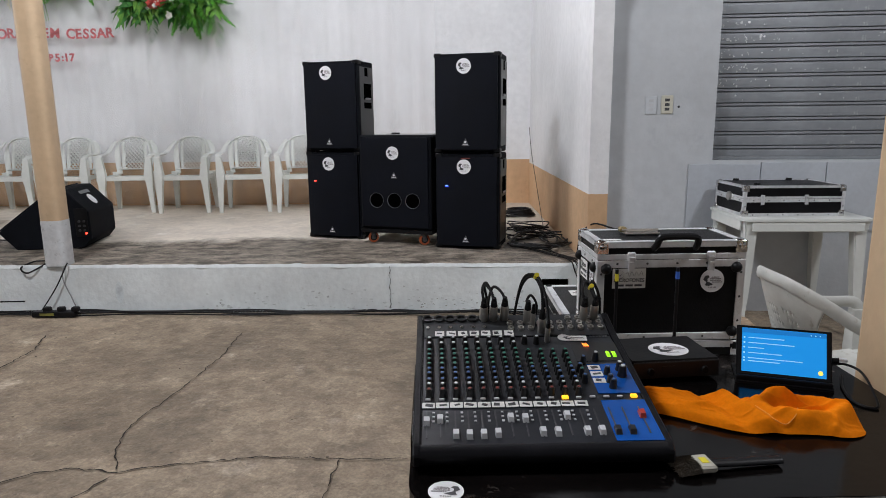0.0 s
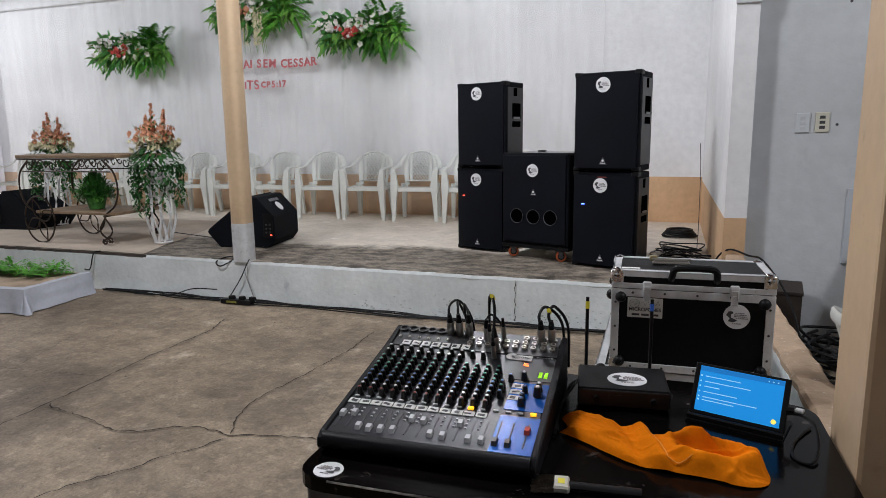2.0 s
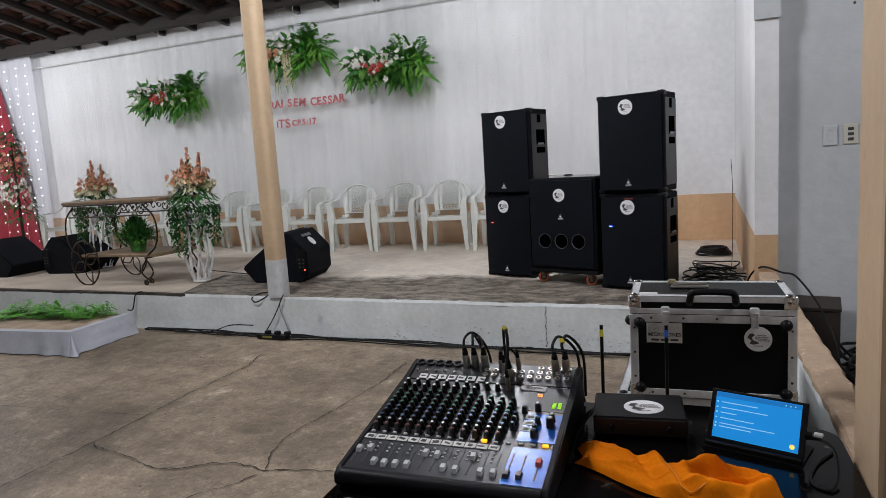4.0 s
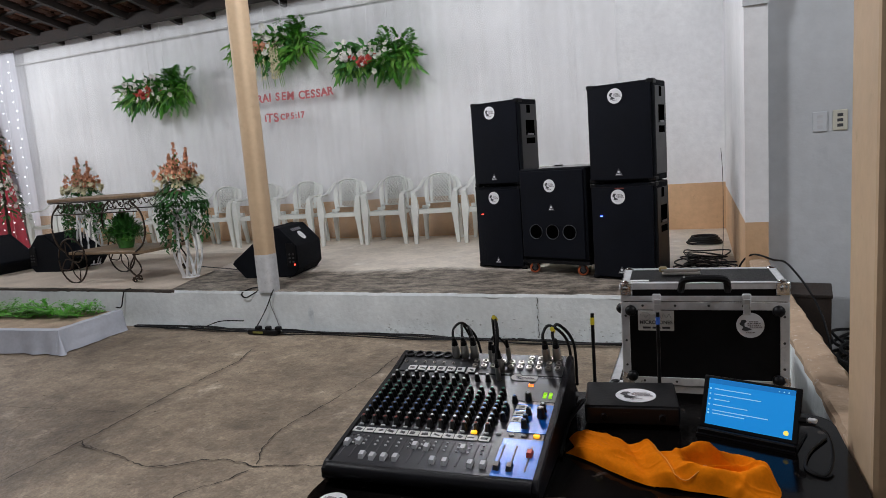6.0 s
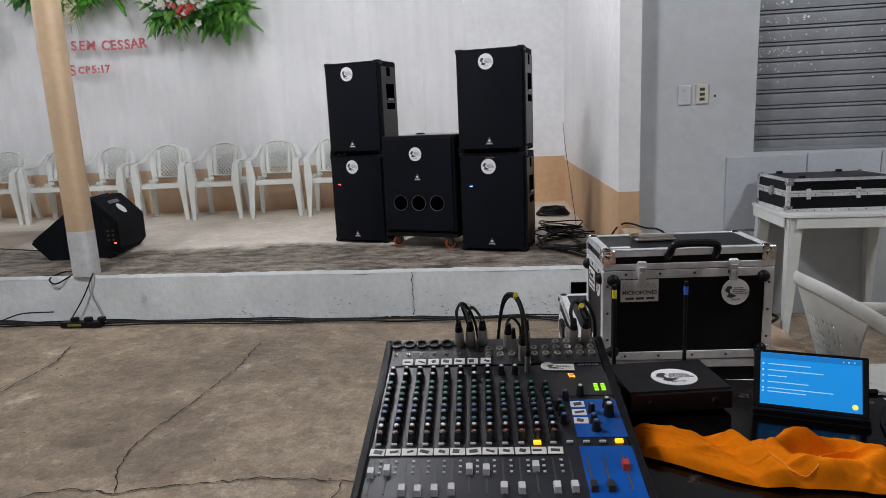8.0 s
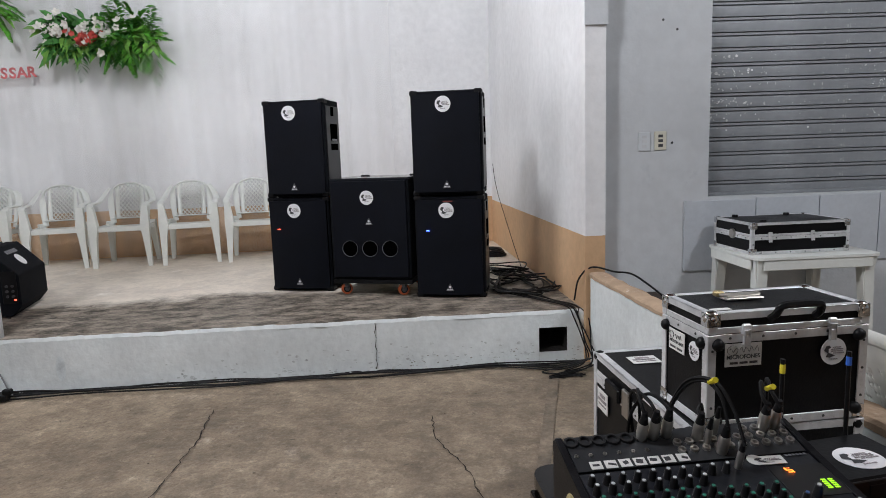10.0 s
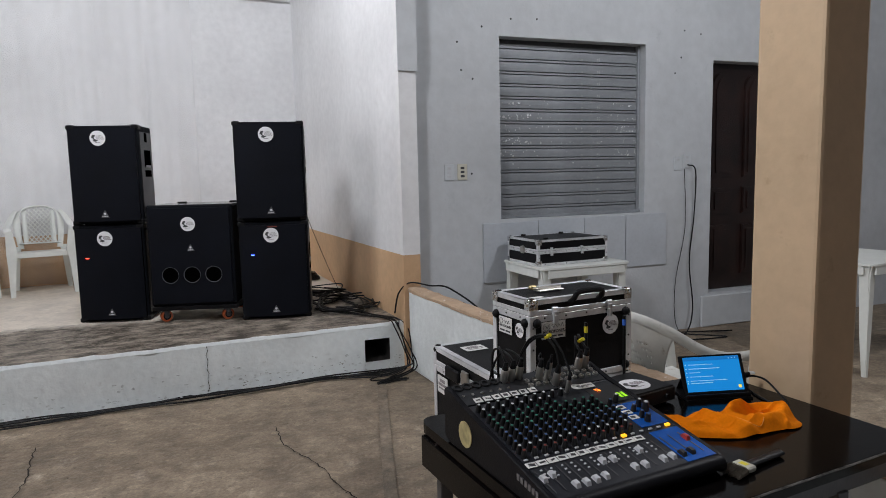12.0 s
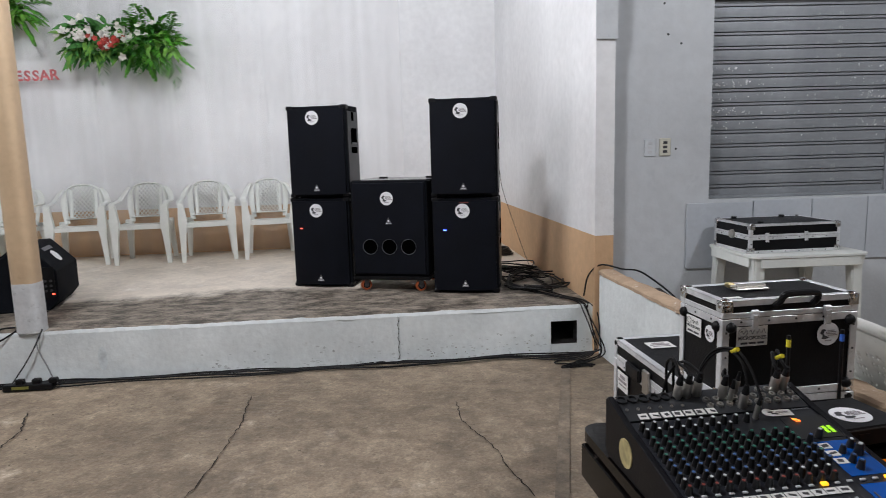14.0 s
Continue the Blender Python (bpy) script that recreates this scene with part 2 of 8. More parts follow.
SCREEN = glow("tablet_screen", (0.004, 0.2, 0.56), 1.0)
SCREEN_TXT = glow("screen_text", (0.3, 0.6, 0.85), 0.8)
SCREEN_BAR = glow("screen_bar", (0.004, 0.14, 0.42), 0.9)
SCREEN_DOT = glow("screen_button", (0.95, 0.72, 0.12), 1.0)


def concrete(name, col_a, col_b, col_c, mottle=0.85, var=0.25, grit=False, spots=0.2):
    """Worn cement: broad stains, mottling, pale scuffs, and on request dark pits, drag marks and fine grit."""
    m = M(name, col_a, 0.62, var=var, scale=0.55, fine=26, bump=0.7, bscale=30, tint=col_b, spots=spots, spot_col=col_c, rvar=0.2)
    n, l, b = nodes_of(m)
    tc, n4, r4, mx = n.new("ShaderNodeTexCoord"), n.new("ShaderNodeTexNoise"), n.new("ShaderNodeValToRGB"), n.new("ShaderNodeMix")
    n4.inputs["Scale"].default_value, n4.inputs["Detail"].default_value, n4.inputs["Distortion"].default_value = 4.2, 13, 0.1
    n4.inputs["Roughness"].default_value = 0.72
    l.new(tc.outputs["Object"], n4.inputs["Vector"])
    r4.color_ramp.elements[0].position, r4.color_ramp.elements[0].color = 0.4, (0.58, 0.55, 0.53, 1)
    r4.color_ramp.elements[1].position, r4.color_ramp.elements[1].color = 0.57, (1.2, 1.17, 1.12, 1)
    l.new(n4.outputs["Fac"], r4.inputs[0])
    mx.data_type, mx.blend_type = "RGBA", "MULTIPLY"
    mx.inputs[0].default_value = mottle
    src = b.inputs["Base Color"].links[0].from_socket
    l.new(src, mx.inputs[6])
    l.new(r4.outputs[0], mx.inputs[7])
    l.new(mx.outputs[2], b.inputs["Base Color"])
    layers = ((70.0, (1, 1, 1), 0.38, 0.64, 0.8, 1.12), (11.0, (1, 1.2, 1), 0.38, 0.54, 0.85, 1.05), (24.0, (0.8, 1.2, 1), 0.3, 0.36, 0.5, 1.0), (2.3, (1, 1.1, 1), 0.36, 0.6, 0.84, 1.1), (5.5, (1, 1.1, 1), 0.46, 0.49, 0.85, 1.04), (13.0, (1, 1.1, 1), 0.58, 0.6, 1.0, 1.28), (17.0, (1, 1.2, 1), 0.33, 0.36, 0.6, 1.0)) if grit else ()
    for size, stretch, p0, p1, lo, hi in layers:
        mp, nz, rr, mu = n.new("ShaderNodeMapping"), n.new("ShaderNodeTexNoise"), n.new("ShaderNodeValToRGB"), n.new("ShaderNodeMix")
        mp.inputs["Scale"].default_value = stretch
        mp.inputs["Rotation"].default_value = (0, 0, 0.25)
        nz.inputs["Scale"].default_value, nz.inputs["Detail"].default_value, nz.inputs["Roughness"].default_value = size, 6, 0.65
        l.new(tc.outputs["Object"], mp.inputs[0])
        l.new(mp.outputs[0], nz.inputs["Vector"])
        rr.color_ramp.elements[0].position, rr.color_ramp.elements[0].color = p0, (lo, lo * 0.985, lo * 0.97, 1)
        rr.color_ramp.elements[1].position, rr.color_ramp.elements[1].color = p1, (hi, hi, hi * 0.99, 1)
        l.new(nz.outputs["Fac"], rr.inputs[0])
        mu.data_type, mu.blend_type = "RGBA", "MULTIPLY"
        mu.inputs[0].default_value = 0.9
        l.new(b.inputs["Base Color"].links[0].from_socket, mu.inputs[6])
        l.new(rr.outputs[0], mu.inputs[7])
        l.new(mu.outputs[2], b.inputs["Base Color"])
    return m


FLOOR = concrete("worn_cement_floor", (0.255, 0.207, 0.16), (0.355, 0.292, 0.229), (0.46, 0.4, 0.34), 0.5, 0.16, True, 0.14)


def dark_patch(m, centre, radii, depth):
    """A dark smooth patch with a ragged edge, multiplied into the base colour."""
    n, l, b = nodes_of(m)
    tc, mp, nz, add, ln, rp, mu = [n.new("ShaderNode" + k) for k in ("TexCoord", "Mapping", "TexNoise", "VectorMath", "VectorMath", "ValToRGB", "Mix")]
    mp.vector_type = "TEXTURE"
    mp.inputs["Location"].default_value, mp.inputs["Scale"].default_value = (*centre, 0), (*radii, 1)
    nz.inputs["Scale"].default_value, nz.inputs["Detail"].default_value = 2.4, 8
    add.operation, ln.operation = "MULTIPLY_ADD", "LENGTH"
    add.inputs[1].default_value = (1.1, 1.1, 0)
    l.new(tc.outputs["Object"], mp.inputs[0])
    l.new(tc.outputs["Object"], nz.inputs["Vector"])
    l.new(nz.outputs["Color"], add.inputs[0])
    l.new(mp.outputs[0], add.inputs[2])
    l.new(add.outputs[0], ln.inputs[0])
    rp.color_ramp.elements[0].position, rp.color_ramp.elements[0].color = 0.75, (depth, depth, depth, 1)
    rp.color_ramp.elements[1].position, rp.color_ramp.elements[1].color = 1.0, (1, 1, 1, 1)
    l.new(ln.outputs["Value"], rp.inputs[0])
    mu.data_type, mu.blend_type = "RGBA", "MULTIPLY"
    mu.inputs[0].default_value = 1.0
    l.new(b.inputs["Base Color"].links[0].from_socket, mu.inputs[6])
    l.new(rp.outputs[0], mu.inputs[7])
    l.new(mu.outputs[2], b.inputs["Base Color"])


# ragged patches that tone the floor down, two at its left, one nearer the middle
dark_patch(FLOOR, (-1.8, 2.98), (0.9, 0.7), 0.76)
dark_patch(FLOOR, (-1.6, 2.0), (0.8, 0.55), 0.78)
dark_patch(FLOOR, (-0.5, 3.24), (0.45, 0.35), 0.86)


def stage_cement():
    """Pale dusty cement at the back of the stage, dark worn cement along its front, with a ragged seam."""
    m = concrete("stage_cement", (0.72, 0.64, 0.54), (0.84, 0.77, 0.68), (0.86, 0.82, 0.76), 0.3, 0.09)
    n, l, b = nodes_of(m)
    tc, sep = n.new("ShaderNodeTexCoord"), n.new("ShaderNodeSeparateXYZ")
    l.new(tc.outputs["Object"], sep.inputs[0])
    ns, add, rp = n.new("ShaderNodeTexNoise"), n.new("ShaderNodeMath"), n.new("ShaderNodeValToRGB")
    ns.inputs["Scale"].default_value, ns.inputs["Detail"].default_value = 1.8, 9
    ns.inputs["Roughness"].default_value = 0.68
    l.new(tc.outputs["Object"], ns.inputs["Vector"])
    add.operation = "MULTIPLY_ADD"
    add.inputs[1].default_value = 1.1
    l.new(ns.outputs["Fac"], add.inputs[0])
    l.new(sep.outputs[1], add.inputs[2])
    rp.color_ramp.elements[0].position, rp.color_ramp.elements[0].color = 0.415, (1, 1, 1, 1)
    rp.color_ramp.elements[1].position, rp.color_ramp.elements[1].color = 0.475, (0, 0, 0, 1)
    sc = n.new("ShaderNodeMath")
    sc.operation = "MULTIPLY"
    sc.inputs[1].default_value = 0.285
    l.new(add.outputs[0], sc.inputs[0])
    l.new(sc.outputs[0], rp.inputs[0])
    streak, mp, r5 = n.new("ShaderNodeTexNoise"), n.new("ShaderNodeMapping"), n.new("ShaderNodeValToRGB")
    mp.inputs["Scale"].default_value = (1.9, 3.4, 1)
    streak.inputs["Scale"].default_value, streak.inputs["Detail"].default_value, streak.inputs["Roughness"].default_value = 2.6, 13, 0.82
    l.new(tc.outputs["Object"], mp.inputs[0])
    l.new(mp.outputs[0], streak.inputs["Vector"])
    r5.color_ramp.elements[0].position, r5.color_ramp.elements[0].color = 0.43, (0.05, 0.041, 0.032, 1)
    r5.color_ramp.elements[1].position, r5.color_ramp.elements[1].color = 0.59, (0.34, 0.292, 0.238, 1)
    l.new(streak.outputs["Fac"], r5.inputs[0])
    mx = n.new("ShaderNodeMix")
    mx.data_type = "RGBA"
    l.new(rp.outputs[0], mx.inputs[0])
    l.new(b.inputs["Base Color"].links[0].from_socket, mx.inputs[6])
    l.new(r5.outputs[0], mx.inputs[7])
    l.new(mx.outputs[2], b.inputs["Base Color"])
    return m


STAGE_TOP = stage_cement()


# ---- mesh helpers ----
def box(bm, c, s, m=None, bev=0.0, seg=1):
    """A box of size s centred at c, bevelled by bev, under the pose m."""
    r = bmesh.ops.create_cube(bm, size=1.0)
    vs = r["verts"]
    for v in vs:
        v.co = Vector((v.co.x * s[0] + c[0], v.co.y * s[1] + c[1], v.co.z * s[2] + c[2]))
    if bev:
        es = list({e for v in vs for e in v.link_edges})
        r = bmesh.ops.bevel(bm, geom=es, offset=bev, segments=seg, affect="EDGES", profile=0.6)
        vs = list({v for f in r["faces"] for v in f.verts} | {v for v in vs if v.is_valid})
    if m is not None:
        for v in vs:
            v.co = m @ v.co
    return vs


def ring(p, n, up, r, sides, r2=None):
    a = n.cross(up)
    if a.length < 1e-4:
        a = n.cross(Vector((1, 0, 0)))
    a.normalize()
    b = n.cross(a).normalized()
    return [p + (a * math.cos(k * 2 * math.pi / sides)) * r + (b * math.sin(k * 2 * math.pi / sides)) * (r2 or r) for k in range(sides)]


def tube(bm, pts, r, sides=6, close=False, r_end=None, flat=None, m=None):
    """A rod along pts; r_end tapers it, flat gives its second half-width."""
    pts = [Vector(p) for p in pts]
    rows = []
    for i, p in enumerate(pts):
        if close:
            n = pts[(i + 1) % len(pts)] - pts[i - 1]
        else:
            n = pts[min(i + 1, len(pts) - 1)] - pts[max(i - 1, 0)]
        n.normalize()
        k = i / max(len(pts) - 1, 1)
        rr = r if r_end is None else r + (r_end - r) * k
        rows.append([bm.verts.new(q) for q in ring(p, n, Vector((0, 0, 1)), rr, sides, flat)])
    last = len(rows) if close else len(rows) - 1
    for i in range(last):
        a, b = rows[i], rows[(i + 1) % len(rows)]
        for k in range(sides):
            bm.faces.new((a[k], a[(k + 1) % sides], b[(k + 1) % sides], b[k]))
    if not close:
        bm.faces.new(rows[0][::-1])
        bm.faces.new(rows[-1])
    if m is not None:
        for row in rows:
            for v in row:
                v.co = m @ v.co
    return rows


def prism(bm, outline, y0, y1, m=None):
    """An outline in x and z, drawn out along y."""
    a = [bm.verts.new((x, y0, z)) for x, z in outline]
    b = [bm.verts.new((x, y1, z)) for x, z in outline]
    k = len(outline)
    bm.faces.new(a)
    bm.faces.new(b[::-1])
    for i in range(k):
        bm.faces.new((a[i], b[i], b[(i + 1) % k], a[(i + 1) % k]))
    if m is not None:
        for v in a + b:
            v.co = m @ v.co


def lathe(bm, prof, c=(0, 0, 0), sides=16, m=None):
    """A turned body: prof is a list of radius, height."""
    rows = []
    for r, z in prof:
        rows.append([bm.verts.new((c[0] + r * math.cos(2 * math.pi * k / sides), c[1] + r * math.sin(2 * math.pi * k / sides), c[2] + z)) for k in range(sides)])
    for a, b in zip(rows, rows[1:]):
        for k in range(sides):
            bm.faces.new((a[k], a[(k + 1) % sides], b[(k + 1) % sides], b[k]))
    bm.faces.new(rows[0][::-1])
    bm.faces.new(rows[-1])
    if m is not None:
        for row in rows:
            for v in row:
                v.co = m @ v.co


def spline(pts, n=8):
    """A smooth way through the points, n steps to each stretch."""
    p = [Vector(q) for q in pts]
    p = [p[0] * 2 - p[1]] + p + [p[-1] * 2 - p[-2]]
    out = []
    for i in range(1, len(p) - 2):
        for k in range(n):
            t = k / n
            a, b, c, d = p[i - 1], p[i], p[i + 1], p[i + 2]
            out.append(0.5 * (2 * b + (c - a) * t + (2 * a - 5 * b + 4 * c - d) * t * t + (3 * b - a - 3 * c + d) * t ** 3))
    out.append(p[-2])
    return out


def mesh_of(name, bm, mat, smooth=False):
    bmesh.ops.recalc_face_normals(bm, faces=bm.faces)
    me = bpy.data.meshes.new(name)
    bm.to_mesh(me)
    bm.free()
    me.materials.append(mat)
    if smooth:
        me.polygons.foreach_set("use_smooth", [True] * len(me.polygons))
        me.set_sharp_from_angle(angle=radians(40))
    return me


def part(name, bm, mat, parent, label="", smooth=False):
    """Links a bmesh as one mesh object under a thing or a part."""
    ob = new(name, mesh_of(name, bm, mat, smooth))
    ob.parent = parent
    return tagged(ob, label) if label else ob


def again(name, mesh, parent, m):
    """One more object on a mesh that exists, under parent at m."""
    ob = new(name, mesh)
    ob.parent = parent
    ob.matrix_local = m
    return ob


def thing(name, label, category, m=None, group="", kind=""):
    ob = new(name)
    ob.empty_display_size = 0.1
    if m is not None:
        ob.matrix_world = m
    return tagged(ob, label, category, group, kind)


def single(name, bm, mat, label, category, m=None, group="", kind="", smooth=False):
    ob = new(name, mesh_of(name, bm, mat, smooth))
    if m is not None:
        ob.matrix_world = m
    return tagged(ob, label, category, group, kind)


def words(name, text, size, mat, parent, m, depth=0.001, bold=0.0):
    cu = bpy.data.curves.new(name, "FONT")
    cu.body, cu.size, cu.extrude, cu.align_x, cu.align_y, cu.offset = text, size, depth, "CENTER", "CENTER", bold
    tmp = new(name, cu)
    me = bpy.data.meshes.new_from_object(tmp)
    bpy.data.objects.remove(tmp)
    me.materials.clear()
    me.materials.append(mat)
    ob = new(name, me)
    ob.parent = parent
    ob.matrix_local = m
    return ob


rnd = random.Random(7)
B = pose(0, 4.86, 0, 0, 0, 3.4)  # the building's own axes: x along the stage front, y to the back


def jag(a, b, n, amount, seed):
    r = random.Random(seed)
    a, b = Vector(a), Vector(b)
    d = (b - a)
    side = Vector((-d.y, d.x, 0)).normalized()
    out = []
    for i in range(n + 1):
        k = i / n
        out.append(a + d * k + side * r.uniform(-amount, amount) * (0 if i in (0, n) else 1))
    return out


# ---- structure ----
bm = bmesh.new()
nx, ny = 44, 34
grid = [[bm.verts.new((-13 + 23 * i / nx, -7 + 17 * j / ny, 0.006 * noise.noise((i * 0.35, j * 0.35, 0)))) for i in range(nx + 1)] for j in range(ny + 1)]
for j in range(ny):
    for i in range(nx):
        bm.faces.new((grid[j][i], grid[j][i + 1], grid[j + 1][i + 1], grid[j + 1][i]))
floor = single("floor", bm, FLOOR, "stained brown-grey cement floor with long cracks", "floor", kind="structure", smooth=True)


def crack(points, width, seed, step=0.028, amount=0.0085):
    r = random.Random(seed)
    way = []
    for a, b in zip(points, points[1:]):
        n = max(3, int(math.dist(a, b) / step))
        way += jag((*a, 0), (*b, 0), n, amount, r.random())[:-1]
    way.append(Vector((*points[-1], 0)))
    bm = bmesh.new()
    prev = None
    for i, p in enumerate(way):
        d = (way[min(i + 1, len(way) - 1)] - way[max(i - 1, 0)]).normalized()
        s = Vector((-d.y, d.x, 0)) * 0.8 * width * r.uniform(0.2, 1.0) * (0.3 if i in (0, len(way) - 1) else 1)
        z = Vector((0, 0, 0.0085))
        row = (bm.verts.new(p + s + z), bm.verts.new(p - s + z))
        if prev:
            bm.faces.new((prev[0], prev[1], row[1], row[0]))
        prev = row
    return part("crack", bm, CRACK, floor)


crack([(-1.77, 1.6), (-1.77, 2.15), (-1.78, 2.38), (-1.81, 2.65), (-1.85, 2.98), (-1.91, 3.38), (-1.94, 3.95), (-2.06, 4.21)], 0.0075, 1)
crack([(-1.8, 2.6), (-1.75, 2.57), (-1.44, 2.54), (-1.21, 2.49), (-1.08, 2.52), (-0.96, 2.63), (-0.81, 2.67), (-0.65, 2.65), (-0.47, 2.72), (-0.3, 2.76), (-0.11, 2.81), (0.16, 2.81), (0.46, 2.83)], 0.0055, 2)
crack([(-0.65, 2.66), (-0.75, 2.82), (-0.81, 3.04), (-0.79, 3.3), (-0.78, 3.55), (-0.77, 3.9), (-0.82, 4.34)], 0.005, 3)
crack([(-0.65, 2.62), (-0.69, 2.5), (-0.78, 2.38), (-0.81, 2.27), (-0.93, 2.08), (-1.02, 1.85)], 0.0055, 4)
crack([(0.19, 2.81), (0.19, 2.67), (0.2, 2.5), (0.16, 2.2), (0.18, 1.9)], 0.004, 5)
crack([(0.4, 4.12), (0.41, 3.87), (0.47, 3.71), (0.54, 3.54), (0.6, 3.25), (0.66, 3.05)], 0.005, 6)
crack([(-4.5, 2.97), (-3.18, 2.77), (-2.49, 2.88), (-1.85, 2.98)], 0.0022, 7)
crack([(-2.8, 3.54), (-2.39, 2.6), (-2.5, 1.5)], 0.0022, 8)
bm = bmesh.new()
box(bm, (0, 0, 0), (0.06, 2.2, 0.004), pose(0.89, 3.54, 0.0065, 0, 0, -13.4))
part("patch_strip", bm, M("smooth_cement_patch", (0.225, 0.178, 0.13), 0.65, var=0.35, scale=7, fine=40, bump=0.5), floor, "smooth cement patch strip")

# stage
stage = thing("stage", "low cement stage with worn white-painted front", "stage", B, kind="structure")
bm = bmesh.new()
r7 = random.Random(3)
cols = 420
lo_x, hi_x = -12.0, 1.62
top, top_line, front_line = [], [], []
for i in range(cols + 1):
    x = lo_x + (hi_x - lo_x) * i / cols
    w = 0.014 * noise.noise((x * 2.1, 0, 0)) + 0.012 * noise.noise((x * 9, 3, 0)) + r7.uniform(-0.005, 0.005)
    top.append(bm.verts.new((x, 0.009 + w * 0.7, 0.345)))
    top_line.append(Vector((x, 0.009 + w * 0.7, 0.345)))
    front_line.append(Vector((x, 0.001 + w * 0.6, 0.327)))
back = [bm.verts.new((lo_x + (hi_x - lo_x) * i / cols, 3.6, 0.345)) for i in range(cols + 1)]
for i in range(cols):
    bm.faces.new((top[i], top[i + 1], back[i + 1], back[i]))
part("deck", bm, STAGE_TOP, stage, "cement deck, dusty pale at the back, dark and worn along the front")
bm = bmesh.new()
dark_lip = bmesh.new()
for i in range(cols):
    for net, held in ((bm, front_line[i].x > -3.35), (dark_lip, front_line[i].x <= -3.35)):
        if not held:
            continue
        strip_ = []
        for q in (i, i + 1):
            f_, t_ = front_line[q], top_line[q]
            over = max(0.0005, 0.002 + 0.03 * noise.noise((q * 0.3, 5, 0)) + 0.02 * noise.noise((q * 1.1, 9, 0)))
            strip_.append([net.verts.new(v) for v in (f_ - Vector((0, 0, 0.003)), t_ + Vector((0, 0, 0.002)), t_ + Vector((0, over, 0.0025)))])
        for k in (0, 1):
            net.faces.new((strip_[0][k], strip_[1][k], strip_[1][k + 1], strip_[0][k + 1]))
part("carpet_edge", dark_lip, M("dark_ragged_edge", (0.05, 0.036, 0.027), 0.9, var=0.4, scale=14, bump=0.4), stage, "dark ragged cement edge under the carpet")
part("painted_rim", bm, STAGE_WHITE, stage, "ragged white paint along the edge")
bm = bmesh.new()
HOLE = (1.115, 1.3, 0.075, 0.235)
# front wall in three pieces round the drain hole
for x0, x1, z0, z1 in ((lo_x, HOLE[0], -0.02, 0.328), (HOLE[1], hi_x, -0.02, 0.328), (HOLE[0], HOLE[1], -0.02, HOLE[2]), (HOLE[0], HOLE[1], HOLE[3], 0.328)):
    n_x = max(1, int((x1 - x0) / 0.12))
    n_z = max(1, int((z1 - z0) / 0.06))
    g = []
    for j in range(n_z + 1):
        row = []
        for i in range(n_x + 1):
            x, z = x0 + (x1 - x0) * i / n_x, z0 + (z1 - z0) * j / n_z
            row.append(bm.verts.new((x, 0.009 * noise.noise((x * 3, z * 5, 1)) - (0.012 if z < 0.03 else 0), z)))
        g.append(row)
    for j in range(n_z):
        for i in range(n_x):
            bm.faces.new((g[j][i], g[j][i + 1], g[j + 1][i + 1], g[j + 1][i]))
part("front_wall", bm, STAGE_WHITE, stage, "worn white limewashed front wall", smooth=True)
bm = bmesh.new()
x0, x1, z0, z1 = HOLE
v = [bm.verts.new(p) for p in ((x0, 0, z0), (x1, 0, z0), (x1, 0, z1), (x0, 0, z1), (x0, 0.4, z0), (x1, 0.4, z0), (x1, 0.4, z1), (x0, 0.4, z1))]
for f in ((0, 1, 5, 4), (1, 2, 6, 5), (2, 3, 7, 6), (3, 0, 4, 7), (4, 5, 6, 7)):
    bm.faces.new([v[k] for k in f])
# the whole lining of the hole is near-black
part("drain_hole", bm, M("dark_hole_cement", (0.03, 0.025, 0.022), 0.9, var=0.3, bump=0.5), stage, "dark square drain hole")
bm = bmesh.new()
nickp = [Vector((0.055 + 0.006 * math.sin(k * 2.3), -0.008, 0.33 - 0.3 * k / 10)) for k in range(11)]
tube(bm, nickp, 0.0022, 4)
part("crack", bm, CRACK, stage)
# soft cable shadow painted on the stage front as nested grey ellipses
bm = bmesh.new()
sx_ = (B.inverted() @ Vector((-1.875, 4.78, 0))).x
front_y = lambda x, z: 0.009 * noise.noise((x * 3, z * 5, 1)) - (0.012 if z < 0.03 else 0)
shadow_y = min(front_y(sx_ + 0.04 * a, 0.15 + 0.1 * b) for a in (-1, 0, 1) for b in (-1, 0, 1)) - 0.003
for k in range(9):
    grow = 1 - k / 9
    bm = bmesh.new()
    bm.faces.new([bm.verts.new((sx_ + 0.03 * grow * math.cos(a), shadow_y - 0.0005 * k, 0.15 + 0.08 * grow * math.sin(a))) for a in [2 * math.pi * q / 20 for q in range(20)]])
    part("cable_shadow", bm, M("cable_shadow_grey", (0.7 - 0.02 * k, 0.755 - 0.021 * k, 0.77 - 0.02 * k), 0.85, var=0.1, scale=14, fine=60, bump=0.2), stage, "soft grey cable shadow painted on the limewash")


